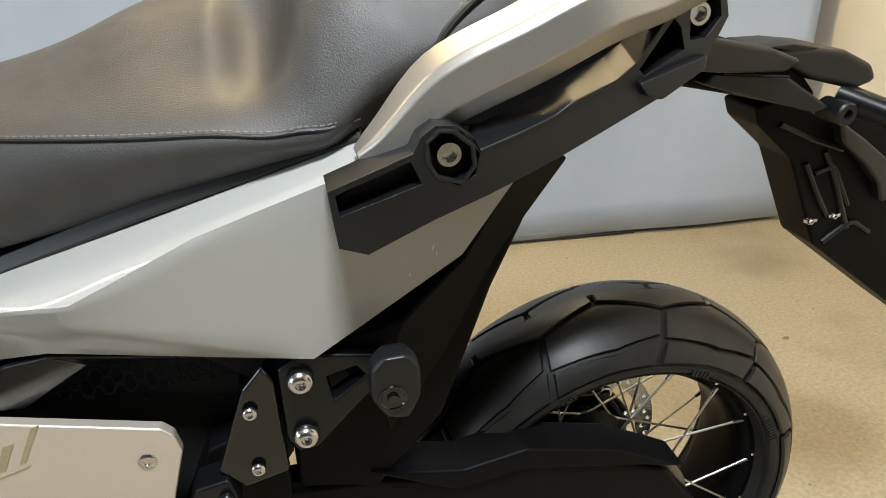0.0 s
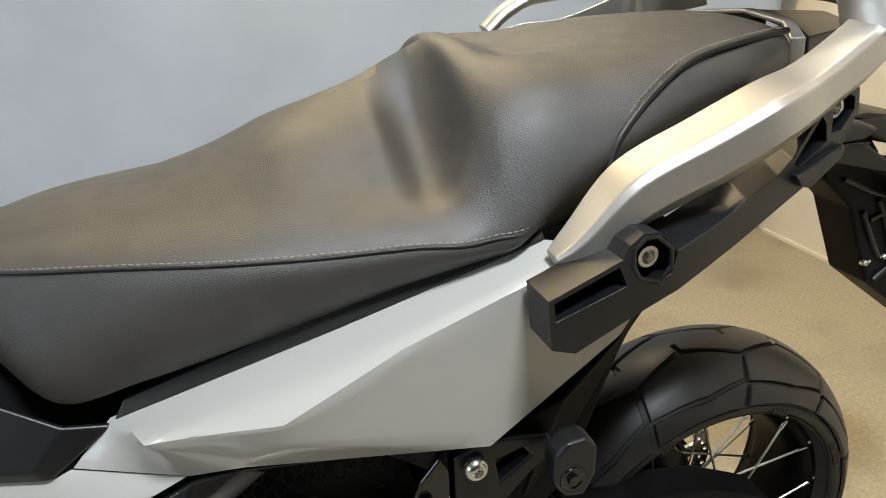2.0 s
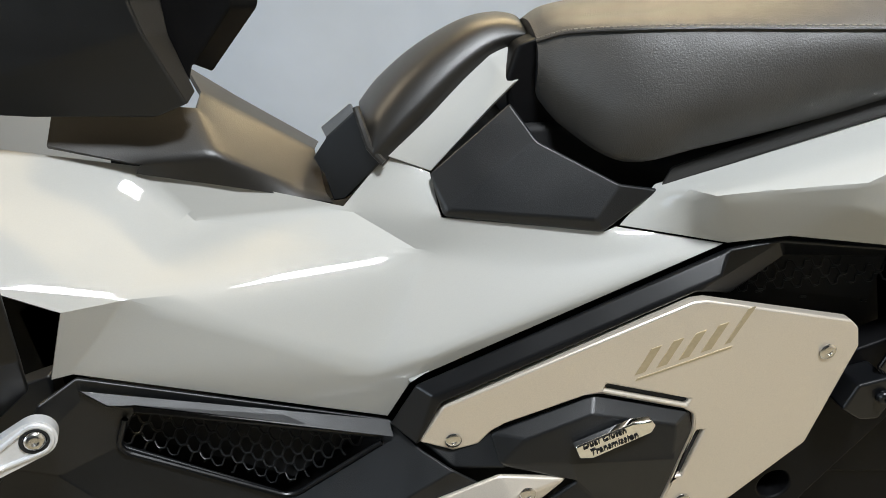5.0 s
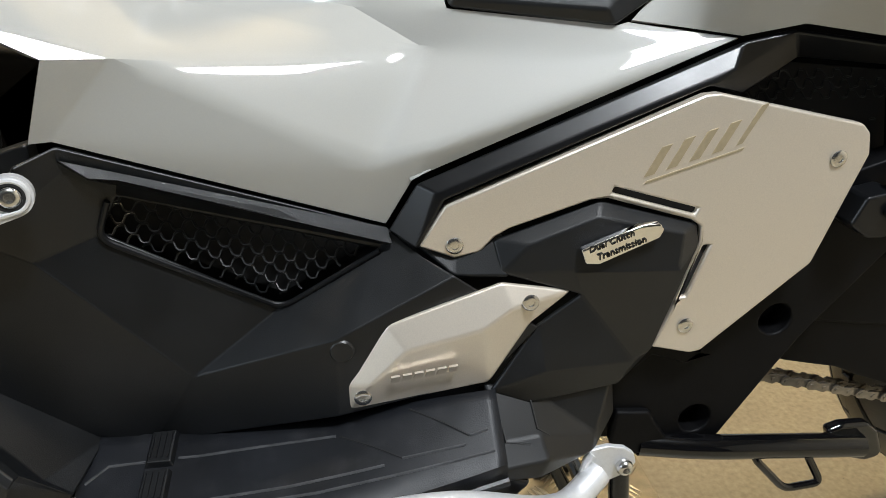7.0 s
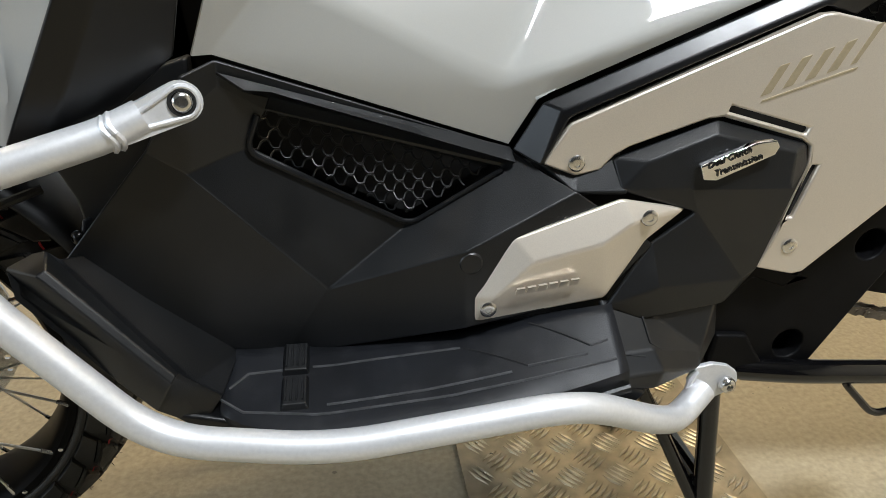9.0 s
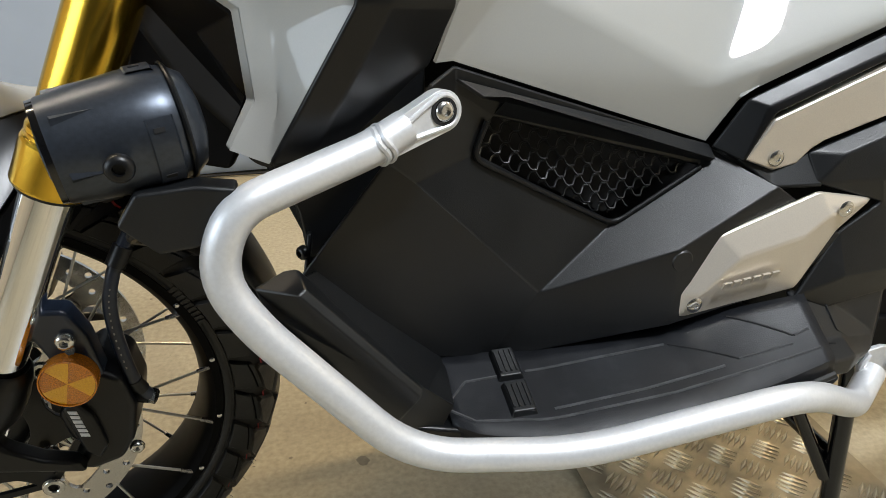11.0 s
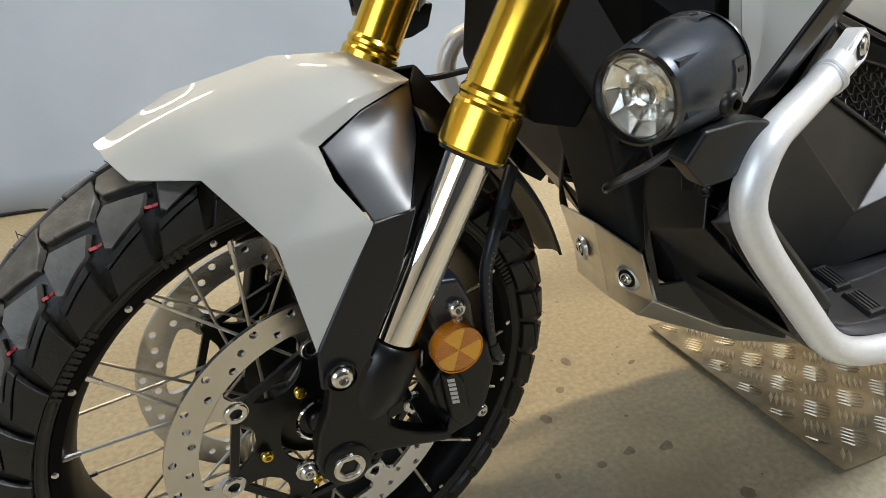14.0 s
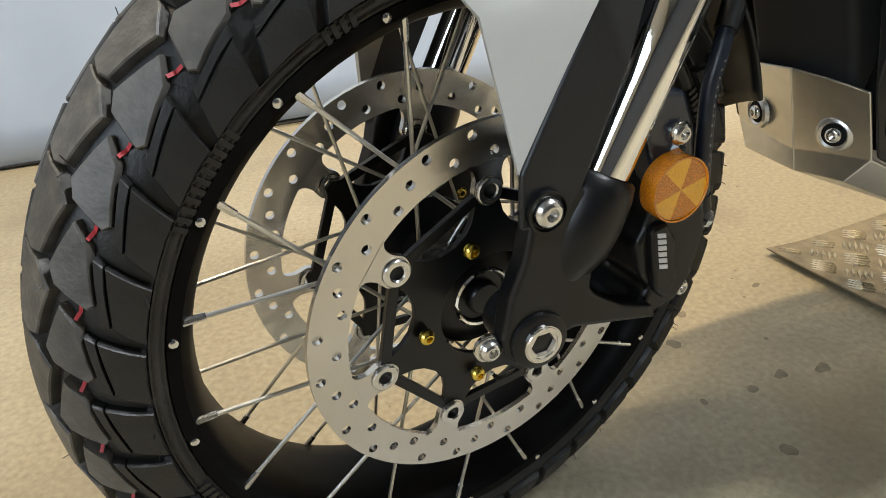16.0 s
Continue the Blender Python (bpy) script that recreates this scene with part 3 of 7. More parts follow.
def tyre(name, cx, cz, R, rho, smax, bead, bead_y, count, phase, tops, label, red, grow=0.0):
    prof = []
    ks, kt = (1, 1) if grow else (smax / 0.092, 36 / count)
    for k in range(-12, 13):
        s = smax * k / 12
        p = tread_point(R, rho, 0, s, -0.0062)
        prof.append((p.x, p.y))
    r_e, y_e = prof[-1]
    side = [(r_e - (r_e - bead) * 0.25, y_e * 1.03), (r_e - (r_e - bead) * 0.5, y_e * 1.035), (r_e - (r_e - bead) * 0.75, y_e * 0.98), (bead + 0.004, bead_y + 0.004), (bead - 0.004, bead_y - 0.002)]
    prof = [(r, -y) for r, y in reversed(side)] + prof + side
    t = part(name, lathe(prof, 96, "y", closed=True), RUBBER, bike, label, angle=60)
    t.location = (cx, 0, cz)
    for y in (-1, 1):
        for rr in (0.12, 0.86):
            r = r_e - (r_e - bead) * rr
            yy = y_e * (1.015 if rr < 0.6 else 0.96)
            part("sidewall_rib", lathe([(r - 0.0012, y * (yy - 0.002)), (r - 0.0006, y * (yy + 0.0009)), (r + 0.0006, y * (yy + 0.0009)), (r + 0.0012, y * (yy - 0.002))], 96, "y", closed=True), RUBBER, t)
    # raised marks round the near side wall
    rm = r_e - (r_e - bead) * 0.48
    mark = None
    for start, many in ((112, 4), (134, 11), (196, 9), (250, 11), (20, 9), (66, 5)):
        for i in range(many):
            if mark is None:
                m0 = box(rm - 0.0042, rm + 0.0042, -y_e * 1.035 - 0.0009, -y_e * 1.035 + 0.002, -0.0017, 0.0017)
                mark = part("raised_mark", m0, RUBBER, t, smooth=False)
                ob = mark
            else:
                ob = new("raised_mark", mark.data)
                ob.parent = t
            ob.matrix_basis = Matrix.Rotation(-radians(start + 1.45 * i), 4, "Y")
    for index, quad in enumerate(BROAD if grow else PITCH):
        for sign in (-1, 1):
            q = [(a * kt, sign * s * ks) for a, s in quad]
            proto = None
            for i in range(count):
                if proto is None:
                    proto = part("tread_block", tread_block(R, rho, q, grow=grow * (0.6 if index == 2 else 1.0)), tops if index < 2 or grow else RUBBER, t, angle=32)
                    ob = proto
                else:
                    ob = new("tread_block", proto.data)
                    ob.parent = t
                ob.matrix_basis = Matrix.Rotation(-2 * math.pi * (i + phase + (0.5 if sign > 0 else 0)) / count, 4, "Y")
    if red:
        # thin red stripes across the grooves
        bm = bmesh.new()
        bm.faces.new([bm.verts.new(tread_point(R, rho, radians(a), -s, h)) for a, s, h in ((0.75, 0.0515, -0.0022), (-0.2, 0.0525, -0.0058), (-1.15, 0.0540, -0.0030), (-1.0, 0.0562, -0.0030), (0.0, 0.0548, -0.0058), (0.9, 0.0538, -0.0022))])
        stripe = part("paint_stripe", bm, RED, t, "thin red paint stripe", smooth=False)
        for i in range(count):
            ob = stripe if i == 0 else new("paint_stripe", stripe.data)
            ob.parent = t
            ob.matrix_basis = Matrix.Rotation(-2 * math.pi * (i + phase) / count, 4, "Y")
    return t


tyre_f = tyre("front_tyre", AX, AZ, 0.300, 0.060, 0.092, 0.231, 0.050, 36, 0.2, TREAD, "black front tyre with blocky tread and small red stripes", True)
steered(tyre_f)
tyre("rear_tyre", RX, RZ, 0.2765, 0.094, 0.104, 0.203, 0.056, 11, 0.455, TREAD_CLEAN, "black rear tyre with broad blocky tread", False, -0.0010)


def rim(name, cx, cz, r, half, nspokes, hub_r, hub_half, label):
    prof = [(r + 0.004, half), (r + 0.006, half - 0.004), (r - 0.002, half - 0.008), (r - 0.008, half - 0.016), (r - 0.013, half * 0.35), (r - 0.013, -half * 0.35),
            (r - 0.008, -half + 0.016), (r - 0.002, -half + 0.008), (r + 0.006, -half + 0.004), (r + 0.004, -half), (r - 0.004, -half), (r - 0.010, -half + 0.006),
            (r - 0.014, -half + 0.014), (r - 0.019, -half * 0.35), (r - 0.019, half * 0.35), (r - 0.014, half - 0.014), (r - 0.010, half - 0.006), (r - 0.004, half)]
    w = part(name, lathe(prof, 96, "y", closed=True), RIM, bike, label, angle=35)
    w.location = (cx, 0, cz)
    hub = lathe([(0.012, -hub_half - 0.01), (hub_r * 0.7, -hub_half - 0.008), (hub_r, -hub_half), (hub_r, -hub_half + 0.006), (hub_r * 0.62, -hub_half + 0.014), (hub_r * 0.55, 0),
                 (hub_r * 0.62, hub_half - 0.014), (hub_r, hub_half - 0.006), (hub_r, hub_half), (hub_r * 0.7, hub_half + 0.008), (0.012, hub_half + 0.01)], 40, "y")
    part("hub", hub, BLACK_S, w, "black wheel hub")
    # bright spoke heads in the rim flange
    for side in (-1, 1):
        head = None
        for i in range(nspokes // 2):
            if head is None:
                head = part("spoke_head", lathe([(0.0032, 0.0), (0.0030, side * 0.0012), (0.0018, side * 0.0020), (0.0, side * 0.0022)], 10, "y", (r + 0.0002, side * half, 0)), BOLT, w)
                ob = head
            else:
                ob = new("spoke_head", head.data)
                ob.parent = w
            ob.matrix_basis = Matrix.Rotation(-2 * math.pi * (i + 0.35) / (nspokes // 2), 4, "Y")
    quarter = nspokes // 4
    for side in (-1, 1):
        for lead in (-1, 1):
            proto = nip = None
            for i in range(quarter):
                a0 = 2 * math.pi * (i + 0.1 + 0.5 * (lead > 0) + 0.25 * (side > 0)) / quarter
                p = Vector(((r - 0.007) * 1.0, side * (half - 0.004), 0))
                ha = lead * radians(62)
                q = Vector((hub_r * 0.93 * math.cos(ha), side * (hub_half - 0.004), hub_r * 0.93 * math.sin(ha)))
                m = Matrix.Rotation(-a0, 4, "Y")
                if proto is None:
                    proto = part("spoke", rod(p, q, 0.0016, 8), ALU, w, "bright steel spoke")
                    e = p + (p - q).normalized() * 0.004
                    nip = part("spoke_nipple", rod(e, p + (q - p).normalized() * 0.012, 0.0030, 8, 0.0024), BOLT, w)
                    a, b = proto, nip
                else:
                    a, b = new("spoke", proto.data), new("spoke_nipple", nip.data)
                    a.parent = b.parent = w
                a.matrix_basis = b.matrix_basis = m
    return w


rim_f = rim("front_rim", AX, AZ, 0.2265, 0.052, 36, 0.048, 0.040, "black spoked front wheel rim")
steered(rim_f)
rim("rear_rim", RX, RZ, 0.199, 0.056, 32, 0.062, 0.045, "black spoked rear wheel rim")


def brake_disc(y, inner_side, label, cx=AX, cz=AZ, ro=0.148, ri=0.119, rb=0.0975, phase=60.0, arms=7):
    gap = 360 / arms
    polar = lambda r, deg: (r * math.cos(radians(deg)), r * math.sin(radians(deg)))
    face = bmesh.new()
    n, steps = 50, 5
    wide = 360 / n
    for i in range(n):
        a0 = wide * i
        out = [polar(ro, a0 + wide * k / steps) for k in range(steps + 1)] + [polar(ri, a0 + wide * (steps - k) / steps) for k in range(steps + 1)]
        rr = (ro - 0.0070, (ro + ri) / 2, ri + 0.0068, ro - 0.0070, ri + 0.0085)[i % 5]
        hx, hz = polar(rr, a0 + wide / 2)
        join(face, fill(out, [ring(hx, hz, 0.0037, 12)[::-1]]))
    bmesh.ops.remove_doubles(face, verts=face.verts, dist=1e-5)
    got = bmesh.ops.extrude_face_region(face, geom=face.faces[:])
    moved = {g for g in got["geom"] if isinstance(g, bmesh.types.BMVert)}
    for v in face.verts:
        v.co.y = 0.0022 if v in moved else -0.0022
    tabs = []
    # scalloped tabs that reach in to the bobbins
    for i in range(arms):
        a = phase + gap * i
        eye = [polar(ri + 0.0012, a - 8.5), polar(ri - 0.003, a - 6.3), polar(ri - 0.010, a - 5.6), polar(rb + 0.006, a - 6.3), polar(rb, a - 7.0)]
        eye += [polar(rb - 0.0085, a - 4.6), polar(rb - 0.0118, a), polar(rb - 0.0085, a + 4.6)]
        eye += [polar(rb, a + 7.0), polar(rb + 0.006, a + 6.3), polar(ri - 0.010, a + 5.6), polar(ri - 0.003, a + 6.3), polar(ri + 0.0012, a + 8.5)]
        line = [(p.x, p.y) for p in smooth_line([(q[0], q[1], 0) for q in eye], 4)]
        bx, bz = polar(rb, a)
        tabs.append(slab(line, -0.0026, 0.0050, [ring(bx, bz, 0.0072, 20)[::-1]]))
    d = part("brake_disc", face, DISC, bike, label, smooth=False)
    d.location = (cx, y, cz)
    for tab in tabs:
        part("disc_tab", tab, DISC, d, smooth=False)
    # carrier: a ring, an outer rim from bobbin to bobbin and arms between them
    f = rb / 0.0975
    out = []
    for i in range(arms):
        a = phase + gap * i
        out += [polar(rb - 0.001, a - 5.0), polar(rb + 0.004, a - 2.5), polar(rb + 0.004, a + 2.5), polar(rb - 0.001, a + 5.0)]
    holes = [ring(0, 0, 0.044 * f, 40)[::-1]]
    for i in range(arms):
        mid = phase + gap * (i + 0.5)
        inner = 0.0822 * f
        w = [polar(inner / math.cos(radians(p)), mid + p) for p in (-18.5, 0, 18.5)] + [polar(0.0770 * f, mid + 15.5), polar(0.0700 * f, mid + 10), polar(0.0665 * f, mid), polar(0.0700 * f, mid - 10), polar(0.0770 * f, mid - 15.5)]
        holes.append(w)
    part("disc_carrier", slab(out, -0.004 + 0.004 * inner_side, 0.005, holes), BLACK_S, d, "black open-work disc carrier", angle=30, bevel=0.0008)
    for i in range(arms):
        bx, bz = polar(rb, phase + gap * i)
        bb = lathe([(0.0052, 0.004), (0.0072, 0.004), (0.0072, -0.0030), (0.0104, -0.0030), (0.0104, -0.0042), (0.0096, -0.0050), (0.0062, -0.0050), (0.0052, -0.0040)], 28, "y", (bx, 0, bz), True)
        part("bobbin", bb, BOLT, d, "bright hollow steel bobbin", angle=40)
    for i in range(5):
        bx, bz = polar(0.0600 * f, phase + 18 + 72 * i)
        screw("carrier_bolt", (bx, -0.004, bz), 0.0062, d, BRASS, depth=0.006)
    return d


disc_l = brake_disc(-0.064, 1, "drilled steel front brake disc with bright bobbins", phase=92.6)
disc_f = brake_disc(0.064, -1, "drilled steel brake disc on the far side", phase=84.0)
steered(disc_l)
steered(disc_f)
brake_disc(0.070, -1, "drilled steel rear brake disc", RX, RZ, 0.120, 0.096, 0.078)

# moulding hairs on the front tyre
random.seed(8)
bm = bmesh.new()
for i in range(110):
    th, s = radians(random.uniform(0, 360)), random.choice((-1, 1)) * random.choice((0.0, 0.03, 0.05, 0.07, 0.088))
    p, q = tread_point(0.300, 0.060, th, s, -0.001), tread_point(0.300, 0.060, th + random.uniform(-0.02, 0.02), s + random.uniform(-0.003, 0.003), random.uniform(0.003, 0.007))
    rod(p, q, 0.00035, 4, bm=bm)
tagged(part("rubber_hair", bm, RUBBER, tyre_f), kind="stuff")

# fork
FK = Vector((0.452, 0.0, 0.892)).normalized()


def fork_point(d, y):
    p = Vector((0.053, y, 0.392)) + FK * d
    return (p.x, p.y, p.z)


def fork_leg(y):
    def turned(name, prof, mat, label):
        ob = part(name, along(lathe(prof, 48, "z"), fork_point(0, y), fork_point(1, y)), mat, bike, label, angle=14)
        return mirrored(ob, over=ACROSS)

    leg = turned("fork_stanchion", [(0.0205, -0.02), (0.0205, 0.20)], CHROME, "polished chrome fork stanchion")
    turned("fork_tube", [(0.020, 0.185), (0.0290, 0.1865), (0.0300, 0.189), (0.0300, 0.223), (0.0290, 0.2255), (0.0275, 0.2265), (0.0275, 0.2290), (0.0286, 0.2310), (0.0286, 0.2345), (0.0262, 0.2385), (0.0262, 0.50), (0.02, 0.50)], GOLD, "gold anodised fork tube")
    turned("fork_seal", [(0.0206, 0.182), (0.0262, 0.183), (0.0275, 0.187), (0.020, 0.189)], BLACK_S, "black fork dust seal")
    # cast foot
    s = -1
    out = [(0.060, 0.393), (0.052, 0.377), (0.045, 0.348), (0.043, 0.325), (0.052, 0.316), (0.072, 0.303), (0.100, 0.294), (0.106, 0.280), (0.069, 0.288), (0.030, 0.296), (0.012, 0.292), (0.0, 0.281), (-0.014, 0.281), (-0.024, 0.288), (-0.027, 0.304), (-0.021, 0.335), (-0.011, 0.360), (-0.006, 0.385), (0.0, 0.400), (0.027, 0.405)]
    y0 = s * 0.112
    mirrored(part("fork_foot", slab(out, y0, -s * 0.019), BLACK_S, bike, "black cast fork foot", bevel=0.009, seg=4), over=ACROSS)
    sock = part("fork_socket", along(lathe([(0.0200, -0.062), (0.0290, -0.040), (0.0305, -0.02), (0.0290, 0.0), (0.0265, 0.010), (0.0240, 0.012), (0.0215, 0.006)], 36, "z"), fork_point(0, y), fork_point(1, y)), BLACK_S, bike, "black fork lower", angle=40)
    mirrored(sock, over=ACROSS)
    return leg


fork_leg(-0.092)
# axle nut, pinch bolts
part("axle_boss", lathe([(0.021, -0.070), (0.0225, -0.108), (0.0215, -0.1150), (0.0185, -0.1165), (0.0, -0.1165)], 36, "y", (AX, 0, AZ)), BLACK_S, bike, "black boss round the axle", angle=40)
hexa = lathe([(0.0142, -0.112), (0.0142, -0.1185), (0.0134, -0.1200), (0.0110, -0.1200)], 30, "y", (AX, 0, AZ), True)
ax = part("axle_end", hexa, BOLT, bike, "bright hollow steel axle end", angle=40)
part("axle_socket", slab(ring(AX, AZ, 0.0145, 30), -0.1192, 0.004, [ring(AX, AZ, 0.0098, 6)[::-1]]), BOLT, ax, "hexagon socket", smooth=False)
part("axle_bore", lathe([(0.0098, -0.119), (0.0098, -0.105), (0.004, -0.105), (0.004, -0.09), (0, -0.09)], 6, "y", (AX, 0, AZ), True), CHAIN, ax, smooth=False)
pn = screw("pinch_bolt", (-0.034, -0.102, 0.297), 0.0085, bike, BOLT, depth=0.009)
part("bolt_flange", lathe([(0.0105, 0.004), (0.0105, 0.001), (0.0085, 0.0)], 24, "y", (-0.034, -0.105, 0.297)), BOLT, pn)
part("bolt_recess", lathe([(0.0145, -0.1135), (0.0145, -0.1165), (0.0128, -0.1165), (0.0120, -0.1135)], 28, "y", (0.004, 0, 0.394), True), BLACK_S, bike, "black rim of the bolt recess")
screw("fender_bolt", (0.004, -0.113, 0.394), 0.0105, bike, BOLT, depth=0.008)
steered(part("speed_ring", lathe([(0.0225, -0.048), (0.0225, -0.0545), (0.0242, -0.0555), (0.0256, -0.054), (0.0256, -0.048)], 48, "y", (AX, 0.0, AZ), True), CHROME, bike, "chrome hub ring"))
steered(part("hub_cap", lathe([(0.0440, -0.044), (0.0430, -0.0480), (0.0300, -0.0520), (0.0215, -0.0530), (0.0205, -0.0505), (0.0140, -0.0505), (0.0135, -0.0560), (0.0120, -0.0575), (0.0, -0.0575)], 44, "y", (AX, 0, AZ)), BLACK_S, bike, "black hub cap", angle=40))

# caliper and reflector
cal = part("brake_caliper", slab([(0.098, 0.352), (0.090, 0.340), (0.095, 0.311), (0.106, 0.299), (0.100, 0.286), (0.085, 0.278), (0.108, 0.270), (0.135, 0.278), (0.150, 0.300), (0.158, 0.335), (0.152, 0.372), (0.128, 0.388), (0.102, 0.372)], -0.098, 0.075), BLACK_S, bike, "black brake caliper", bevel=0.008, seg=3)
part("caliper_bridge", slab([(0.104, 0.382), (0.118, 0.368), (0.140, 0.372), (0.134, 0.420), (0.122, 0.448), (0.092, 0.452), (0.085, 0.430), (0.094, 0.412)], -0.098, 0.025), NAVY, cal, "blue-black caliper bracket", bevel=0.005)
part("caliper_cheek", slab([(0.098, 0.352), (0.112, 0.356), (0.122, 0.340), (0.128, 0.302), (0.118, 0.288), (0.106, 0.300), (0.102, 0.325)], -0.1045, 0.010), BLACK_S, cal, bevel=0.004, seg=3)
part("bleed_nipple", rod((0.115, -0.092, 0.405), (0.119, -0.102, 0.411), 0.0045, 6), BOLT, cal, "bleed nipple")
part("banjo_union", rod((0.150, -0.080, 0.340), (0.168, -0.082, 0.336), 0.0065, 10), BLACK_S, cal)
part("banjo_bolt", rod((0.166, -0.080, 0.337), (0.174, -0.082, 0.335), 0.0075, 6), BOLT, cal, "banjo bolt")
screw("caliper_bolt", (0.117, -0.098, 0.420), 0.0088, cal, BOLT, depth=0.008)
screw("caliper_bolt", (0.147, -0.086, 0.283), 0.0070, cal, BOLT)
screw("caliper_bolt", (0.070, -0.085, 0.290), 0.0085, cal, BOLT)
RC = (0.113, 0.383)
rf = part("reflector", lathe([(0.0240, -0.098), (0.0245, -0.110), (0.0238, -0.1130), (0.0226, -0.1130), (0.0222, -0.1105), (0.0, -0.1105)], 48, "y", (RC[0], 0, RC[1])), AMBER_SHADED, bike, "round amber side reflector", angle=35)
# wedges alternate the lit and the shaded amber, as facets catch light
for i in range(6):
    a0, a1 = radians(15 + 60 * i), radians(75 + 60 * i)
    pts = [RC] + [(RC[0] + 0.0222 * math.cos(a0 + (a1 - a0) * k / 7), RC[1] + 0.0222 * math.sin(a0 + (a1 - a0) * k / 7)) for k in range(8)]
    mid = (a0 + a1) / 2
    lean = 0.10 if i % 2 else -0.05
    part("reflector_wedge", slab(pts, lambda x, z: -0.1120 + lean * ((x - RC[0]) * -math.sin(mid) + (z - RC[1]) * math.cos(mid)) * 0.5, 0.0012), AMBER if i % 2 else AMBER_SHADED, rf, smooth=False)
# plain print on the caliper
for k in range(6):
    part("print_mark", slab([(0.1030 + 0.0009 * k, 0.3490 - 0.0053 * k), (0.1105 + 0.0009 * k, 0.3475 - 0.0053 * k), (0.1112 + 0.0009 * k, 0.3438 - 0.0053 * k), (0.1037 + 0.0009 * k, 0.3453 - 0.0053 * k)], -0.1052, 0.0012), WHITE, cal, smooth=False)
HOSE = material("hose_rubber", (0.012, 0.017, 0.028), 0.35, vary=0.3, vary_scale=60, rough_vary=0.06)
hose = smooth_line([(0.168, -0.082, 0.338), (0.160, -0.085, 0.357), (0.156, -0.086, 0.385), (0.154, -0.086, 0.415), (0.155, -0.085, 0.442), (0.161, -0.084, 0.465), (0.172, -0.078, 0.490), (0.195, -0.06, 0.525)], 8)
hs = part("brake_hose", tube(hose, 0.0062, 12), HOSE, bike, "blue-black rubber brake hose with faint print")
part("hose_ferrule", tube(hose[4:10], 0.0072, 12), BLACK_S, hs)
for i in range(14, 40, 2):
    p, q = hose[i], hose[i] + (hose[i + 1] - hose[i]) * 0.55
    o = Vector((0.0004, -0.0061, 0))
    part("print_mark", tube([p + o, q + o], 0.0007, 5), THREAD, hs)
part("hose_clip", tube([(0.166, -0.082, 0.478), (0.175, -0.077, 0.494)], 0.0088, 12), BLACK_S, bike)
hose = smooth_line([(0.120, -0.075, 0.300), (0.100, -0.070, 0.315), (0.094, -0.068, 0.335), (0.096, -0.066, 0.36)], 6)
part("pad_spring", tube(hose, 0.0022, 8), BOLT, cal, "steel pad spring")

# front mudguard
FV = dict(nose=(-0.130, -0.036, 0.583), nc=on_plane(-0.127, 0.592), lowf=(-0.118, -0.052, 0.570), c=(-0.070, -0.068, 0.566), kink=(-0.027, -0.090, 0.510), tip=(-0.012, -0.107, 0.419), tipb=(-0.004, -0.108, 0.420),
          b=(0.047, -0.102, 0.519), a=(0.021, -0.060, 0.574), cr=(0.003, -0.060, 0.584), ce=(0.058, -0.044, 0.603), m1=(0.062, -0.046, 0.594), rear=(0.116, -0.020, 0.606), rc=on_plane(0.128, 0.606), t1=(-0.075, -0.036, 0.612), t1c=on_plane(-0.068, 0.621),
          t2=(0.003, -0.032, 0.628), t2c=on_plane(0.013, 0.637), t3=(0.068, -0.024, 0.624), t3c=on_plane(0.078, 0.632), f1=(-0.052, -0.070, 0.580), f2=(0.026, -0.078, 0.550))
shell("front_mudguard", FV, ["nose nc t1c t1", "t1 t1c t2c t2", "t2 t2c t3c t3", "t3 t3c rc rear", "nose t1 f1 c lowf", "t1 t2 cr f1", "t2 t3 ce cr", "t3 rear ce", "cr ce m1 a", "ce rear m1", "c f1 kink", "f1 cr f2 kink", "cr a f2", "kink f2 b", "kink b tipb tip"], GREY, bike, "light grey gloss front mudguard", 0.004, 0.004, crease=0.75, over=ACROSS,
      creases={"t1 t2": 0.15, "t2 t3": 0.15, "nose t1": 0.3, "t3 rear": 0.1, "t1 f1": 0.3, "t3 ce": 0.1, "t1 t1c": 0.0, "t2 t2c": 0.0, "t3 t3c": 0.0, "t2 cr": 0.0, "cr ce": 0.9, "ce rear": 0.6, "cr f2": 0.7, "f1 cr": 0.6, "f1 kink": 0.3})
NV = dict(a=(0.024, -0.057, 0.572), m1=(0.063, -0.043, 0.592), rear=(0.117, -0.018, 0.604), l=(0.033, -0.073, 0.551), b=(0.049, -0.099, 0.518), r=(0.112, -0.042, 0.565), br=(0.080, -0.099, 0.522), u=(0.072, -0.048, 0.576), mid=(0.072, -0.070, 0.560))
shell("mudguard_insert", NV, ["a l mid u m1", "m1 u rear", "u mid r rear", "l b br mid", "mid br r"], INSERT, bike, "satin black mudguard insert", 0.004, 0.004, over=ACROSS, crease=0.25, creases={"l mid": 0.55})
shell("mudguard_inner", dict(rear=(0.119, -0.016, 0.603), r=(0.114, -0.040, 0.564), br=(0.082, -0.096, 0.521), d=(0.072, -0.094, 0.470), e=(0.102, -0.072, 0.476), f=(0.142, -0.050, 0.520), g=(0.156, -0.030, 0.575), top=on_plane(0.145, 0.612), tr=on_plane(0.170, 0.580)), ["rear r g top", "r br e f g", "br d e", "top g tr"], HOLDER, bike, "black inner side of the mudguard", 0.004, 0.002, over=ACROSS)
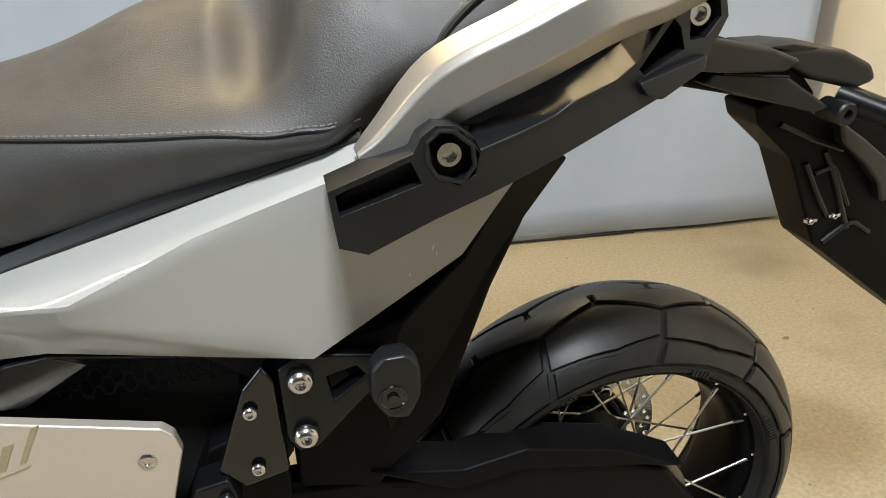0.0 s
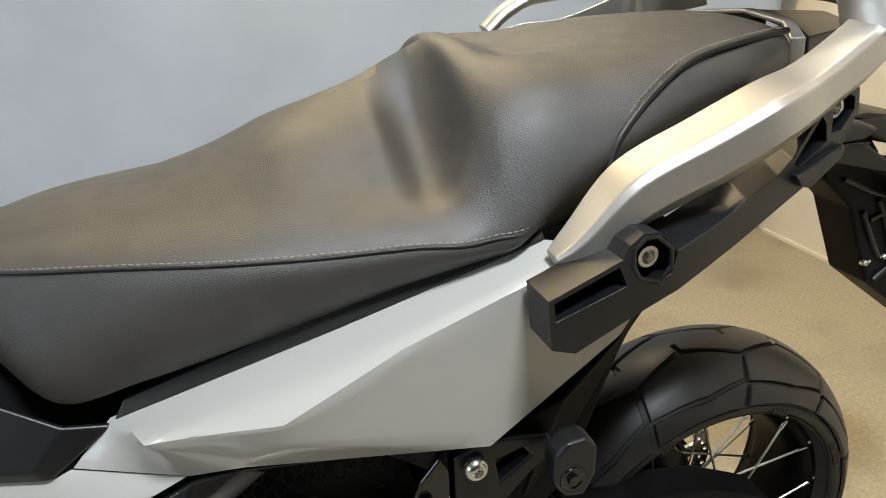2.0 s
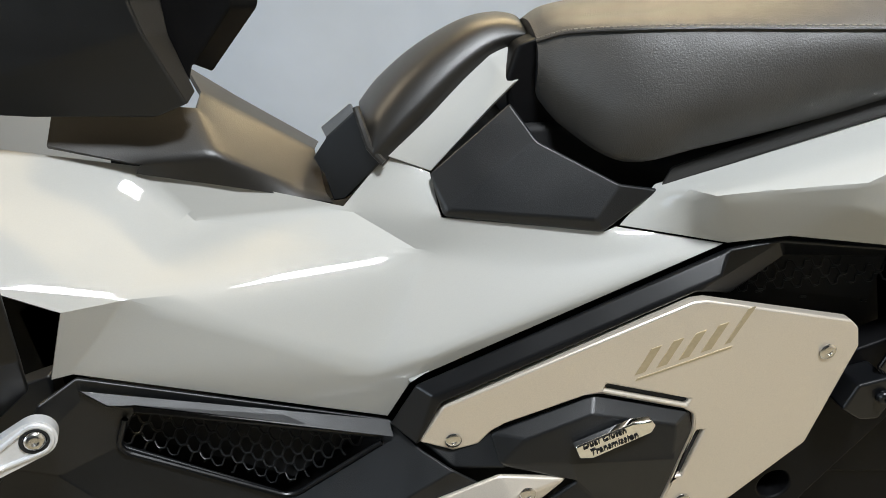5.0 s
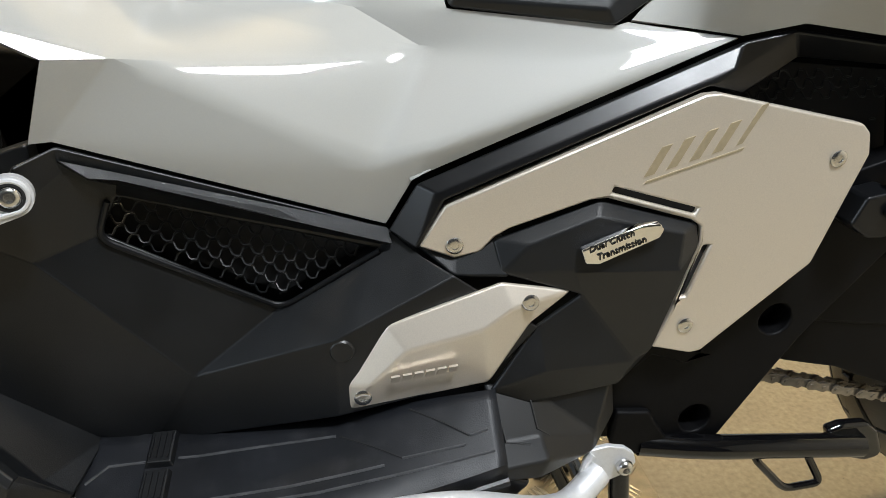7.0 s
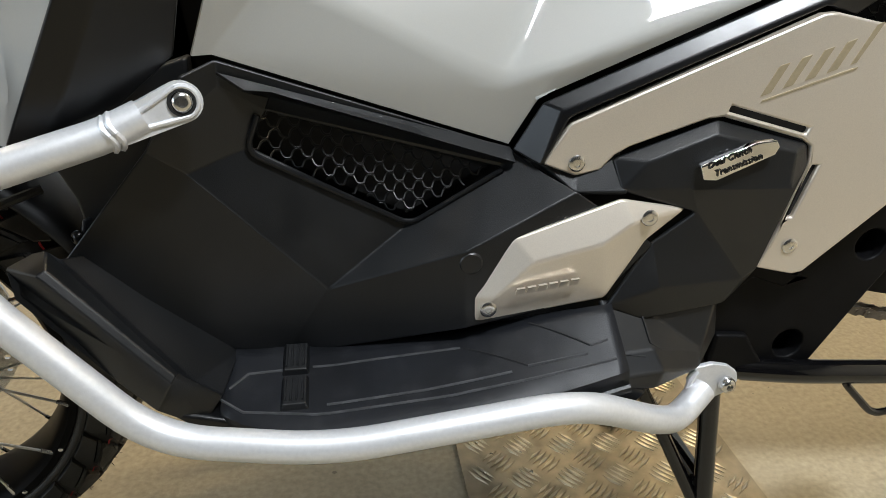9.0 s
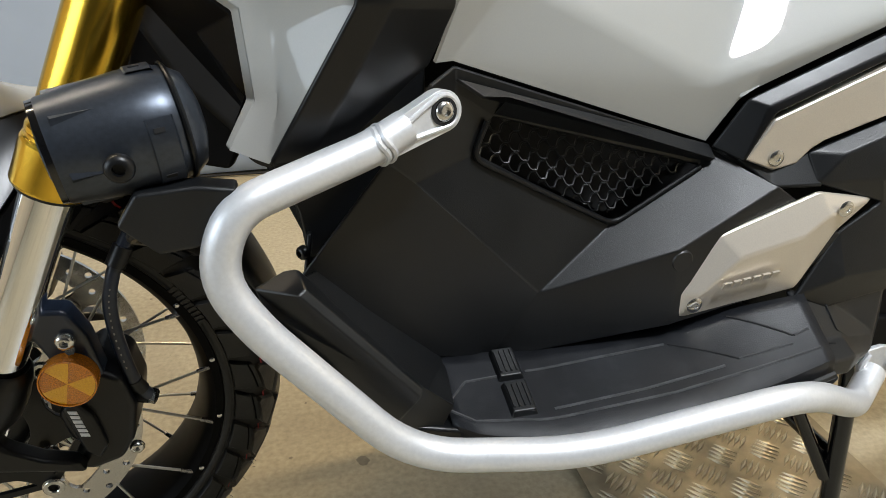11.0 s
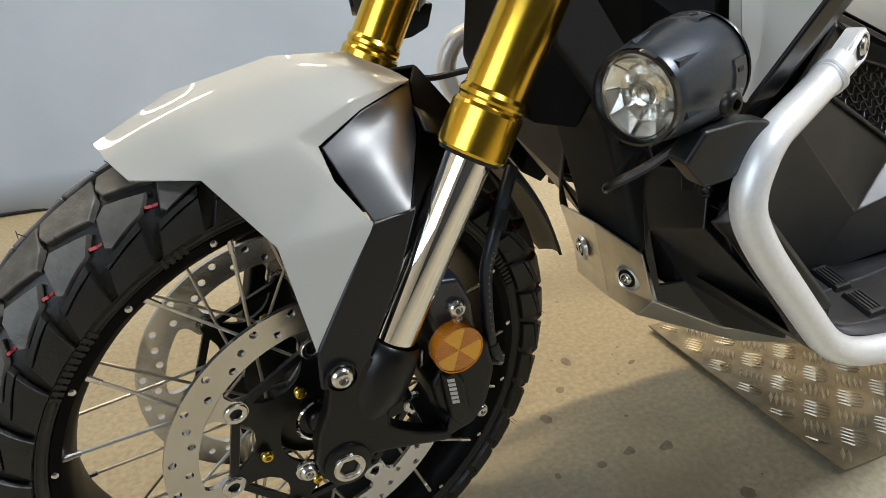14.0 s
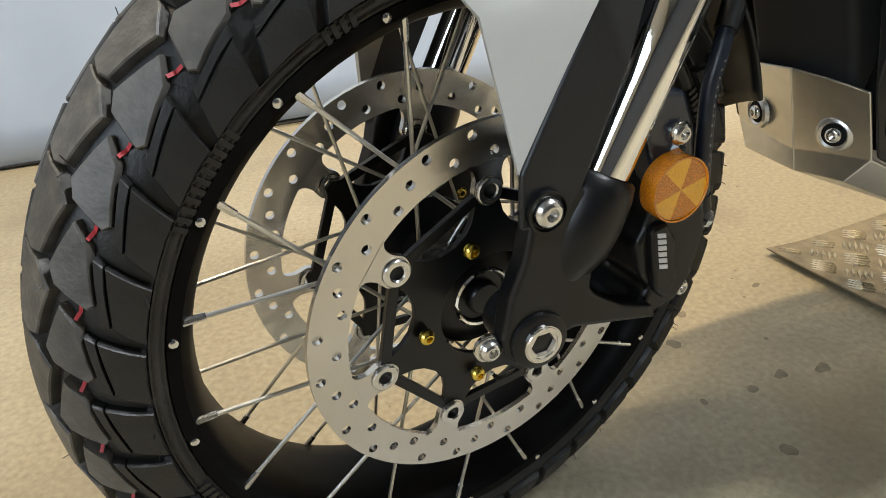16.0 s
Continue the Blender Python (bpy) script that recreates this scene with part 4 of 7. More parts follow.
shell("fork_guard", dict(a=(0.046, -0.102, 0.520), b=(0.088, -0.096, 0.523), c=(0.064, -0.108, 0.470), d=(0.030, -0.113, 0.400), e=(0.014, -0.114, 0.380), f=(-0.014, -0.113, 0.384), g=(-0.012, -0.110, 0.420)), ["a b c", "a c d g", "g d e f"], BLACK, bike, "black plastic fork guard", 0.006, 0.003, over=ACROSS)
# rear half of the mudguard: a trough over the tyre
bm = bmesh.new()
g = []
for i in range(19):
    row = []
    for k in range(9):
        v = -1 + k / 4
        low = 13 + 7 * abs(v)
        a = radians(low + (67 - low) * i / 18)
        rr = 0.318 - 0.016 * abs(v) ** 2.5
        row.append(bm.verts.new((AX + rr * math.cos(a), v * 0.066, AZ + rr * math.sin(a))))
    g.append(row)
for p, q in zip(g, g[1:]):
    for k in range(8):
        bm.faces.new((p[k], p[k + 1], q[k + 1], q[k]))
steered(part("rear_mudguard", bm, BLACK, bike, "black rear half of the front mudguard", solid=0.003))

# dark inner mass: engine, frame and tank under the panels
core = [(0.38, 0.46), (0.46, 0.33), (0.62, 0.27), (0.95, 0.29), (1.05, 0.36), (1.16, 0.50), (1.24, 0.56), (1.32, 0.66), (1.36, 0.78), (1.30, 0.84), (0.95, 0.76), (0.88, 0.80), (0.80, 0.80), (0.74, 0.73), (0.60, 0.70), (0.44, 0.72), (0.36, 0.66)]
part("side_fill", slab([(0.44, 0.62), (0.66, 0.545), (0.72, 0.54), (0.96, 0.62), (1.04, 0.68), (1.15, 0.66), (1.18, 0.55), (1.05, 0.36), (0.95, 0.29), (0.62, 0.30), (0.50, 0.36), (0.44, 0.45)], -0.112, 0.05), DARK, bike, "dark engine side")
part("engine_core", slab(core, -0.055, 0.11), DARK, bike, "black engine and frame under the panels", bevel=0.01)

# grey panels
shell("tail_panel", dict(t0=(0.928, -0.106, 0.757), t1=(1.10, -0.140, 0.815), t2=(1.262, -0.167, 0.870), r2=(1.252, -0.197, 0.859), r1=(1.14, -0.197, 0.820), r0=(1.050, -0.196, 0.779), rf=(0.985, -0.168, 0.768), tail=(0.955, -0.160, 0.764),
                         sf=(0.896, -0.116, 0.726), sb=(0.978, -0.146, 0.716), e1=(1.018, -0.165, 0.727), v=(1.052, -0.190, 0.757), low=(1.210, -0.184, 0.700), er=(1.335, -0.172, 0.770), eu=(1.392, -0.160, 0.838), eg=(1.330, -0.175, 0.853)),
      ["t0 t1 r1 r0 rf tail", "t1 t2 r2 r1", "sf t0 tail sb", "tail rf v e1 sb", "rf r0 v", "r0 r1 r2 low v", "v low e1", "r2 eg er low", "eg eu er", "t2 eg r2"], GREY, bike, "light grey gloss tail side panel", 0.004, 0.0035, crease=0.85)
for sx, sy, sz, ln in ((1.310, -0.1762, 0.779, 0.005), (1.313, -0.1757, 0.774, 0.003), (1.2905, -0.1782, 0.760, 0.003)):
    part("scratch", rod((sx, sy, sz), (sx + 0.25 * ln, sy, sz + ln), 0.0006, 5), WHITE, bike, "small pale scratch in the paint")
GV = dict(sf=(0.894, -0.114, 0.724), sb=(0.976, -0.143, 0.714), tip=(0.689, -0.132, 0.565), fold=(0.678, -0.142, 0.620), foldr=(0.735, -0.146, 0.636), ll=(0.450, -0.155, 0.652), cw=(0.459, -0.165, 0.711), cl=(0.405, -0.170, 0.742), bt=(0.436, -0.160, 0.652),
          rl=(0.500, -0.146, 0.708), rt=(0.540, -0.072, 0.740), rm=(0.733, -0.090, 0.700), cons=(0.664, -0.056, 0.738), jt=(0.704, -0.048, 0.779), jr=(0.742, -0.056, 0.764), bl=(0.747, -0.090, 0.734), br=(0.882, -0.118, 0.722),
          c0=(0.395, -0.070, 0.812), c1=(0.498, -0.062, 0.788), c2=(0.560, -0.060, 0.781), c3=(0.570, -0.060, 0.768), edge=(0.712, -0.140, 0.607), sh=(0.755, -0.110, 0.690), shr=(0.868, -0.128, 0.696))
shell("leg_panel", GV, ["sf sb shr br", "br shr sh rm bl", "sb foldr sh shr", "foldr fold rm sh", "fold rl rm", "rl rt rm", "rt cons rm", "cons bl rm", "cons jt jr bl", "c3 cons rt", "c1 c2 c3 rt", "c0 c1 rt rl cl", "cl rl cw", "rl ll cw", "rl fold ll", "ll fold tip", "fold foldr edge tip", "sb edge foldr", "cw ll bt"],
      GREY, bike, "light grey gloss leg panel with sharp creases", 0.004, 0.004, crease=1.0, creases={"fold rm": 0.8, "rl rm": 0.0, "rl ll": 1.0, "cl rl": 1.0, "rl cw": 1.0, "sh foldr": 0.0, "rm sh": 0.6, "sh shr": 0.35, "bl sh": 0.2, "br shr": 0.3, "sb shr": 0.3, "bl rm": 0.9, "foldr fold": 0.6, "rl fold": 1.0, "rt rm": 1.0, "cons rm": 1.0, "rl rt": 0.95, "fold edge": 0.9, "cons bl": 0.0, "sb foldr": 0.3, "c1 rt": 1.0, "ll fold": 0.2})
shell("knee_pad", dict(t=(0.812, -0.060, 0.823), l=(0.740, -0.068, 0.767), bl=(0.748, -0.092, 0.735), br=(0.880, -0.121, 0.722), r=(0.932, -0.112, 0.754), i1=(0.752, -0.095, 0.742), s1=(0.830, -0.088, 0.796), s2=(0.896, -0.111, 0.761), ib=(0.872, -0.123, 0.735)),
      ["l bl i1", "t l i1 s1", "i1 bl br ib", "s1 i1 ib s2", "ib br r s2"], BLACK, bike, "black textured knee panel", 0.006, 0.003)
shell("bridge_panel", dict(a=(0.842, -0.002, 0.882), b=(0.858, -0.020, 0.869), b2=(0.862, -0.032, 0.860), c=(0.818, -0.046, 0.836), d=(0.800, -0.048, 0.820), e=(0.743, -0.056, 0.765), f=(0.703, -0.052, 0.781), g=(0.800, -0.016, 0.858), h=(0.842, -0.008, 0.868)),
      ["a b h", "h b b2 c g", "g c d", "g d e f"], GREY, bike, "light grey gloss strip beside the seat nose", 0.004, 0.003, twin=False, crease=0.6)
# padded hump in front of the seat
hump = []
for (ex, ey, ez), (kx, kz) in (((0.697, -0.055, 0.777), (0.684, 0.808)), ((0.712, -0.051, 0.791), (0.703, 0.830)), ((0.742, -0.041, 0.815), (0.731, 0.854)), ((0.775, -0.028, 0.842), (0.762, 0.873)),
                               ((0.803, -0.018, 0.860), (0.790, 0.885)), ((0.822, -0.013, 0.866), (0.815, 0.8885)), ((0.838, -0.010, 0.8685), (0.834, 0.885)), ((0.842, -0.009, 0.8690), (0.841, 0.876))):
    mid = 0.025
    left = [(ex + 0.004, ey + 0.003, ez - 0.006), (ex, ey - 0.002, ez + 0.001), (ex + 0.25 * (kx - ex) - 0.002, ey - 0.002, ez + 0.30 * (kz - ez)), (ex + 0.62 * (kx - ex) - 0.003, ey + 0.28 * (mid - ey), ez + 0.80 * (kz - ez))]
    hump.append(left + [(kx, mid, kz)] + [(px, 2 * mid - py, pz) for px, py, pz in reversed(left)])
part("hump_pad", loft(hump, 5, 4), GREYPLASTIC, bike, "dark padded hump in front of the seat", solid=0.004)
cap = bmesh.new()
cap.faces.new([cap.verts.new(p) for p in smooth_line(hump[0], 4)])
part("hump_front", cap, BLACK, bike, smooth=False)
shell("hump_base", dict(a=(0.653, -0.030, 0.794), a2=(0.640, -0.028, 0.776), b=(0.680, -0.040, 0.818), c=(0.690, -0.050, 0.790), d=(0.700, -0.055, 0.776), e=(0.666, -0.046, 0.741), f=(0.655, -0.043, 0.739), g=(0.650, -0.041, 0.762), bt=(0.676, 0.025, 0.812), at=(0.646, 0.025, 0.790)),
      ["a b c d e f g a2", "a at bt b"], BLACK_S, bike, "black hinge cover of the hump", 0.004, 0.003, twin=False)
part("hinge_ring", tube([(0.682, -0.036, 0.820), (0.687, -0.048, 0.803), (0.691, -0.053, 0.789), (0.702, -0.058, 0.776)], 0.0035, 8), GREYPLASTIC, bike, "ribbed hinge ring")
# console behind the front cowl
shell("console", dict(l0=(0.440, -0.074, 0.812), l1=(0.507, -0.072, 0.791), m=(0.564, -0.066, 0.795), m2=(0.620, -0.046, 0.760), r=(0.649, -0.036, 0.745), rb=(0.655, -0.050, 0.740), b2=(0.578, -0.064, 0.764), b1=(0.500, -0.068, 0.783), k1=(0.640, 0.002, 0.775), k2=(0.593, 0.002, 0.805), k3=(0.547, 0.000, 0.834), k4=(0.440, -0.040, 0.842), f1=(0.641, 0.050, 0.770), f2=(0.567, 0.050, 0.820), f3=(0.526, 0.050, 0.850), w=(0.548, -0.030, 0.826)),
      ["l1 m b2 b1", "m m2 r rb b2", "l0 l1 m w k4", "m m2 k2 k3 w", "m2 r k1 k2", "k1 f1 f2 k2", "k2 f2 f3 k3"], GREYPLASTIC, bike, "dark grey plastic console", 0.004, 0.003, twin=False, crease=0.8)
shell("inner_cowl", dict(a=(0.350, -0.10, 0.975), b=(0.546, -0.090, 0.975), c=(0.528, -0.090, 0.916), d=(0.533, -0.088, 0.894), e=(0.552, -0.075, 0.838), f=(0.528, -0.080, 0.830), g=(0.440, -0.082, 0.836), h=(0.350, -0.10, 0.850)), ["a b c d h", "d e f g h"], BLACK, bike, "black inner front cowl", 0.006, 0.003, twin=False)
shell("cowl_lip", dict(a=(0.546, -0.088, 0.975), b=(0.562, -0.070, 0.975), c=(0.528, -0.088, 0.916), d=(0.545, -0.068, 0.914), e=(0.533, -0.087, 0.894), f=(0.546, -0.068, 0.890), g=(0.552, -0.074, 0.838), h=(0.556, -0.058, 0.845)), ["a c d b", "c e f d", "e g h f"], GREYPLASTIC, bike, "thin dark edge of the cowl pocket", 0.003, 0.002, twin=False)
shell("cowl_pocket", dict(a=(0.540, -0.060, 0.975), b=(0.607, -0.060, 0.975), b2=(0.625, -0.030, 0.975), c=(0.593, -0.060, 0.908), c2=(0.610, -0.030, 0.905), d=(0.558, -0.060, 0.866), d2=(0.566, -0.030, 0.855), e=(0.546, -0.060, 0.836), f=(0.530, -0.062, 0.889), g=(0.524, -0.062, 0.912)), ["a g f e d c b", "b c c2 b2", "c d d2 c2"], HOLDER, bike, "black pocket of the front cowl", 0.006, 0.003, twin=False)

# front cowl
shell("front_cowl", dict(c1=(0.234, -0.160, 0.746), c2=(0.304, -0.186, 0.698), c3=(0.307, -0.195, 0.641), c4=(0.287, -0.205, 0.612), c5=(0.311, -0.204, 0.600), c6=(0.373, -0.224, 0.702), c7=(0.375, -0.222, 0.748), c8=(0.352, -0.205, 0.790), b1=(0.145, -0.085, 0.752), b2=(0.055, -0.02, 0.785), b3=(0.03, 0.0, 0.800),
                         u1=(0.09, 0.0, 0.850), u2=(0.20, -0.12, 0.850), u3=(0.33, -0.19, 0.860), i2=(0.322, -0.192, 0.690), i3=(0.322, -0.200, 0.640)),
      ["b3 b2 u1", "b2 b1 u2 u1", "b1 c1 u2", "c1 c2 i2 c8 u3 u2", "c2 c3 i3 i2", "c3 c4 c5 i3", "i2 i3 c5 c6", "i2 c6 c7 c8"], GREY, bike, "light grey gloss front cowl", 0.005, 0.004, crease=0.7)
shell("cowl_underside", dict(b1=(0.145, -0.082, 0.748), b2=(0.055, -0.02, 0.781), c1=(0.236, -0.148, 0.738), c2=(0.298, -0.170, 0.692), c3=(0.301, -0.176, 0.640), c4=(0.285, -0.190, 0.614), p=(0.30, -0.10, 0.60), q=(0.235, -0.09, 0.690), r=(0.13, -0.04, 0.725), s=(0.27, -0.125, 0.675), k=(0.06, 0.0, 0.765), k2=(0.14, 0.0, 0.715)),
      ["b2 b1 r", "b1 c1 q r", "c1 c2 s q", "c2 c3 s", "c3 c4 p s", "s p q", "k b2 r k2"], HOLDER, bike, "black underside of the front cowl", 0.004, 0.003)
shell("cowl_bevel", dict(c1=(0.234, -0.160, 0.746), i1=(0.233, -0.154, 0.7425), c2=(0.304, -0.186, 0.698), i2=(0.298, -0.181, 0.6955), c3=(0.307, -0.195, 0.641), i3=(0.3005, -0.189, 0.641), c4=(0.287, -0.205, 0.612), i4=(0.284, -0.2005, 0.6145)), ["c1 c2 i2 i1", "c2 c3 i3 i2", "c3 c4 i4 i3"], GREY, bike, "grey bevelled inner edge of the front cowl", 0.003, 0.002)
shell("cowl_strip", dict(a=(0.375, -0.226, 0.750), b=(0.373, -0.228, 0.702), c=(0.312, -0.207, 0.600), d=(0.322, -0.190, 0.580), e=(0.360, -0.190, 0.600), f=(0.428, -0.178, 0.655), g=(0.442, -0.200, 0.695), h=(0.446, -0.205, 0.762), i=(0.425, -0.205, 0.80), j=(0.352, -0.208, 0.795), k=(0.400, -0.225, 0.745), l=(0.396, -0.222, 0.700), m=(0.338, -0.205, 0.600)),
      ["a b l k", "b c m l", "c d e m", "l m e f g", "k l g h", "a k h i j"], BLACK_S, bike, "satin black strip of the front cowl", 0.005, 0.003)
part("steering_cover", slab([(0.208, 0.715), (0.290, 0.715), (0.305, 0.600), (0.272, 0.545), (0.222, 0.558), (0.200, 0.605)], -0.052, 0.104), HOLDER, bike, "black cover behind the fork", bevel=0.006)
part("inner_shield", slab([(0.20, 0.70), (0.30, 0.72), (0.42, 0.70), (0.43, 0.60), (0.38, 0.42), (0.36, 0.36), (0.345, 0.43), (0.30, 0.55), (0.24, 0.62)], -0.055, 0.11), DARK, bike, "dark radiator and inner shield", bevel=0.01)
for i in range(9):
    part("radiator_fin", box(0.318, 0.345, -0.060, -0.054, 0.62 - 0.012 * i, 0.626 - 0.012 * i), BLACK_S, bike)

# leg shield
LV = dict(a=(0.452, -0.156, 0.648), b=(0.690, -0.134, 0.562), tl=(0.430, -0.178, 0.640), b2=(0.716, -0.158, 0.545), g1=(0.484, -0.149, 0.606), g2=(0.468, -0.152, 0.578), g3=(0.598, -0.147, 0.501), g4=(0.682, -0.138, 0.545), gl=(0.452, -0.158, 0.628),
          cr=(0.523, -0.172, 0.453), bd=(0.642, -0.191, 0.490), be=(0.742, -0.174, 0.532), lo=(0.480, -0.166, 0.384), lor=(0.640, -0.194, 0.415), fr=(0.385, -0.168, 0.410), up=(0.320, -0.190, 0.500), um=(0.395, -0.176, 0.585), u2=(0.418, -0.160, 0.560), lr2=(0.770, -0.188, 0.436), r3=(0.815, -0.180, 0.480))
shell("leg_shield", LV, ["tl a gl um", "a b g4 g1 gl", "gl g1 g2 u2 um", "g2 g3 cr u2", "g3 g4 b b2 be bd cr", "um u2 cr lo fr up", "cr bd lor lo", "bd be r3 lr2 lor"], BLACK, bike, "black textured leg shield", 0.004, 0.004)


def grille(name, q, parent, label, pitch=0.0088, period=0.0170):
    """A honeycomb of level zigzag bars, each row out of step with the next, between four corners."""
    tl, tr, br, bl = (Vector(p) for p in q)
    # near-black backing: the shade behind the bars as a coloured sheet
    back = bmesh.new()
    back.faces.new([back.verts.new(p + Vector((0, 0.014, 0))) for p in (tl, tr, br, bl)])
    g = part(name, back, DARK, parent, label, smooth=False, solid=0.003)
    nrm = (tr - tl).cross(bl - tl)
    depth = lambda x, z: tl.y - (nrm.x * (x - tl.x) + nrm.z * (z - tl.z)) / nrm.y
    ring4 = [(p.x, p.z) for p in (tl, tr, br, bl)]

    def inside(x, z):
        odd = False
        for (x0, z0), (x1, z1) in zip(ring4, ring4[1:] + ring4[:1]):
            if (z0 > z) != (z1 > z) and x < (x1 - x0) * (z - z0) / (z1 - z0) + x0:
                odd = not odd
        return odd

    zs = [p[1] for p in ring4]
    xs = [p[0] for p in ring4]
    z, k = min(zs) + 0.4 * pitch, 0
    while z < max(zs):
        run = []
        x = min(xs) - period * (0.5 if k % 2 else 0.0)
        step = period / 8
        while x < max(xs) + period:
            w = math.sin(2 * math.pi * (x / period + 0.5 * (k % 2)))
            h = max(-0.7, min(0.7, w * 1.5)) / 0.7
            zz = z + 0.0030 * h
            if inside(x, zz):
                run.append((x, depth(x, zz) + 0.0015 * h, zz))
            elif len(run) > 3:
                break
            else:
                run = []
            x += step
        if len(run) > 3:
            part("wave_bar", tube(run, 0.0010, 6), BLACK, g, angle=60)
        z += pitch
        k += 1
    return g


grille("side_grille", ((0.482, -0.1415, 0.612), (0.688, -0.1310, 0.550), (0.598, -0.1405, 0.503), (0.466, -0.1450, 0.574)), bike, "black honeycomb grille in the leg shield")
grille("upper_grille", ((1.035, -0.128, 0.690), (1.150, -0.130, 0.680), (1.140, -0.132, 0.634), (0.985, -0.130, 0.664)), bike, "black honeycomb grille below the tail panel")

rim_line = fillet([(0.478, -0.1535, 0.604), (0.466, -0.1545, 0.575), (0.598, -0.1500, 0.5005), (0.682, -0.1410, 0.544)], 0.012)
part("grille_rim", tube(rim_line, 0.0026, 10), BLACK_S, bike, "rounded black lower rim of the grille")
shell("grille_ledge", dict(a=(0.452, -0.160, 0.640), b=(0.690, -0.136, 0.5635), c=(0.693, -0.146, 0.5520), d=(0.492, -0.166, 0.6250), e=(0.472, -0.164, 0.6260), f=(0.690, -0.138, 0.5470), g=(0.484, -0.150, 0.6080)), ["a b c d e", "d c f g"], BLACK, bike, "black ledge over the grille", 0.003, 0.002)

# long black strip under the grey panel
shell("side_strip", dict(a=(0.690, -0.140, 0.562), b=(0.714, -0.145, 0.604), c=(0.978, -0.150, 0.711), d=(1.015, -0.160, 0.720), e=(1.120, -0.165, 0.705), f=(1.172, -0.168, 0.698), g=(1.160, -0.165, 0.672), h=(1.150, -0.140, 0.686), i=(1.035, -0.140, 0.697), j=(0.985, -0.150, 0.670), k=(0.950, -0.160, 0.680), l=(0.735, -0.160, 0.594), m=(0.712, -0.160, 0.552), n=(0.970, -0.158, 0.692), o=(0.728, -0.158, 0.600)),
      ["a b o m", "b c n o", "m o l", "o n k l", "c d i j n", "n j k", "d e h i", "e f g h"], BLACK_S, bike, "satin black strip between the panels", 0.006, 0.0025)

shell("band_end", dict(v1=(0.712, -0.150, 0.553), v2=(0.742, -0.166, 0.527), v3=(0.788, -0.174, 0.528), v4=(0.784, -0.153, 0.564), v5=(0.745, -0.152, 0.546)), ["v1 v2 v5", "v2 v3 v4 v5"], BLACK, bike, "black facet between the covers", 0.006, 0.003)

# silver covers
cov_y = lambda x, z: -0.158 - 0.05 * (x - 0.74) - 0.02 * (0.6 - z)
cover = part("side_cover", slab([(0.714, 0.553), (0.736, 0.588), (0.746, 0.592), (0.944, 0.674), (0.956, 0.675), (1.084, 0.648), (1.092, 0.640), (1.096, 0.622), (1.066, 0.522), (0.976, 0.436), (0.966, 0.434), (0.928, 0.443), (0.942, 0.482), (0.958, 0.548), (0.957, 0.562), (0.948, 0.568), (0.872, 0.590), (0.858, 0.589), (0.790, 0.566), (0.778, 0.559), (0.766, 0.546), (0.744, 0.541)],
                                cov_y, 0.012, [[(0.875, 0.5945), (0.950, 0.5730), (0.952, 0.5785), (0.877, 0.6000)][::-1], [(0.9625, 0.5440), (0.9685, 0.5440), (0.9535, 0.4940), (0.9475, 0.4940)][::-1]]), SILVER, bike, "silver painted side cover with dark slots", bevel=0.005, seg=4)
# dark sheet that paints the shade inside the slots
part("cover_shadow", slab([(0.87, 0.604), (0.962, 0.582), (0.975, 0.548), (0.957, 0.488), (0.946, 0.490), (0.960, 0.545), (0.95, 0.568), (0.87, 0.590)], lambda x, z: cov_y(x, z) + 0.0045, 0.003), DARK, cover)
for sx, sz in ((0.744, 0.553), (1.068, 0.619), (0.957, 0.465)):
    screw("cover_screw", (sx, cov_y(sx, sz) - 0.0005, sz), 0.0075, cover, BOLT, depth=0.0018)


def marks(lines, y, mat, parent, name="print_mark"):
    for quad in lines:
        part(name, slab(quad, y, 0.0015), mat, parent, smooth=False)


# slanted plain strokes of the printed sign
S = lambda x, z: (0.899 + x * 0.0615, 0.606 + z * 0.0615 + x * 0.0205)
strokes = [((0.02 + 0.30 * k, 0.02), (0.22 + 0.30 * k, 0.36), (0.36 + 0.30 * k, 0.36), (0.16 + 0.30 * k, 0.02)) for k in range(4)] + [((1.24, 0.02), (1.50, 0.46), (1.60, 0.46), (1.32, 0.02)), ((0.06, -0.05), (1.36, -0.05), (1.34, -0.08), (0.04, -0.08))]
marks([[S(*p) for p in q] for q in strokes], lambda x, z: cov_y(x, z) - 0.0006, PRINT, cover)

# black middle casing with badge
shell("clutch_cover", dict(a=(0.776, -0.158, 0.556), b=(0.868, -0.160, 0.588), c=(0.955, -0.166, 0.564), d=(0.958, -0.170, 0.546), e=(0.928, -0.172, 0.443), f=(0.895, -0.180, 0.412), g=(0.808, -0.192, 0.408), h=(0.772, -0.190, 0.424), i=(0.815, -0.176, 0.480), j=(0.852, -0.178, 0.508), k=(0.782, -0.172, 0.530), l=(0.806, -0.172, 0.556), m=(0.862, -0.175, 0.578), n=(0.938, -0.178, 0.560), o=(0.842, -0.180, 0.532), p=(0.935, -0.184, 0.530), q=(0.820, -0.192, 0.440), r=(0.905, -0.186, 0.440)),
      ["a b m l", "b c n m", "c d p n", "a l k", "l m n p o k", "k o j", "o p d e r j", "j r q i", "i q h", "q r f g h", "r e f"], BLACK, bike, "black casing with a chrome badge", 0.005, 0.004)
badge = part("badge", slab([(0.845, 0.554), (0.894, 0.573), (0.911, 0.574), (0.915, 0.568), (0.912, 0.561), (0.862, 0.540), (0.850, 0.541)], -0.1865, 0.008), CHROME, bike, "chrome lettered badge", bevel=0.0015)
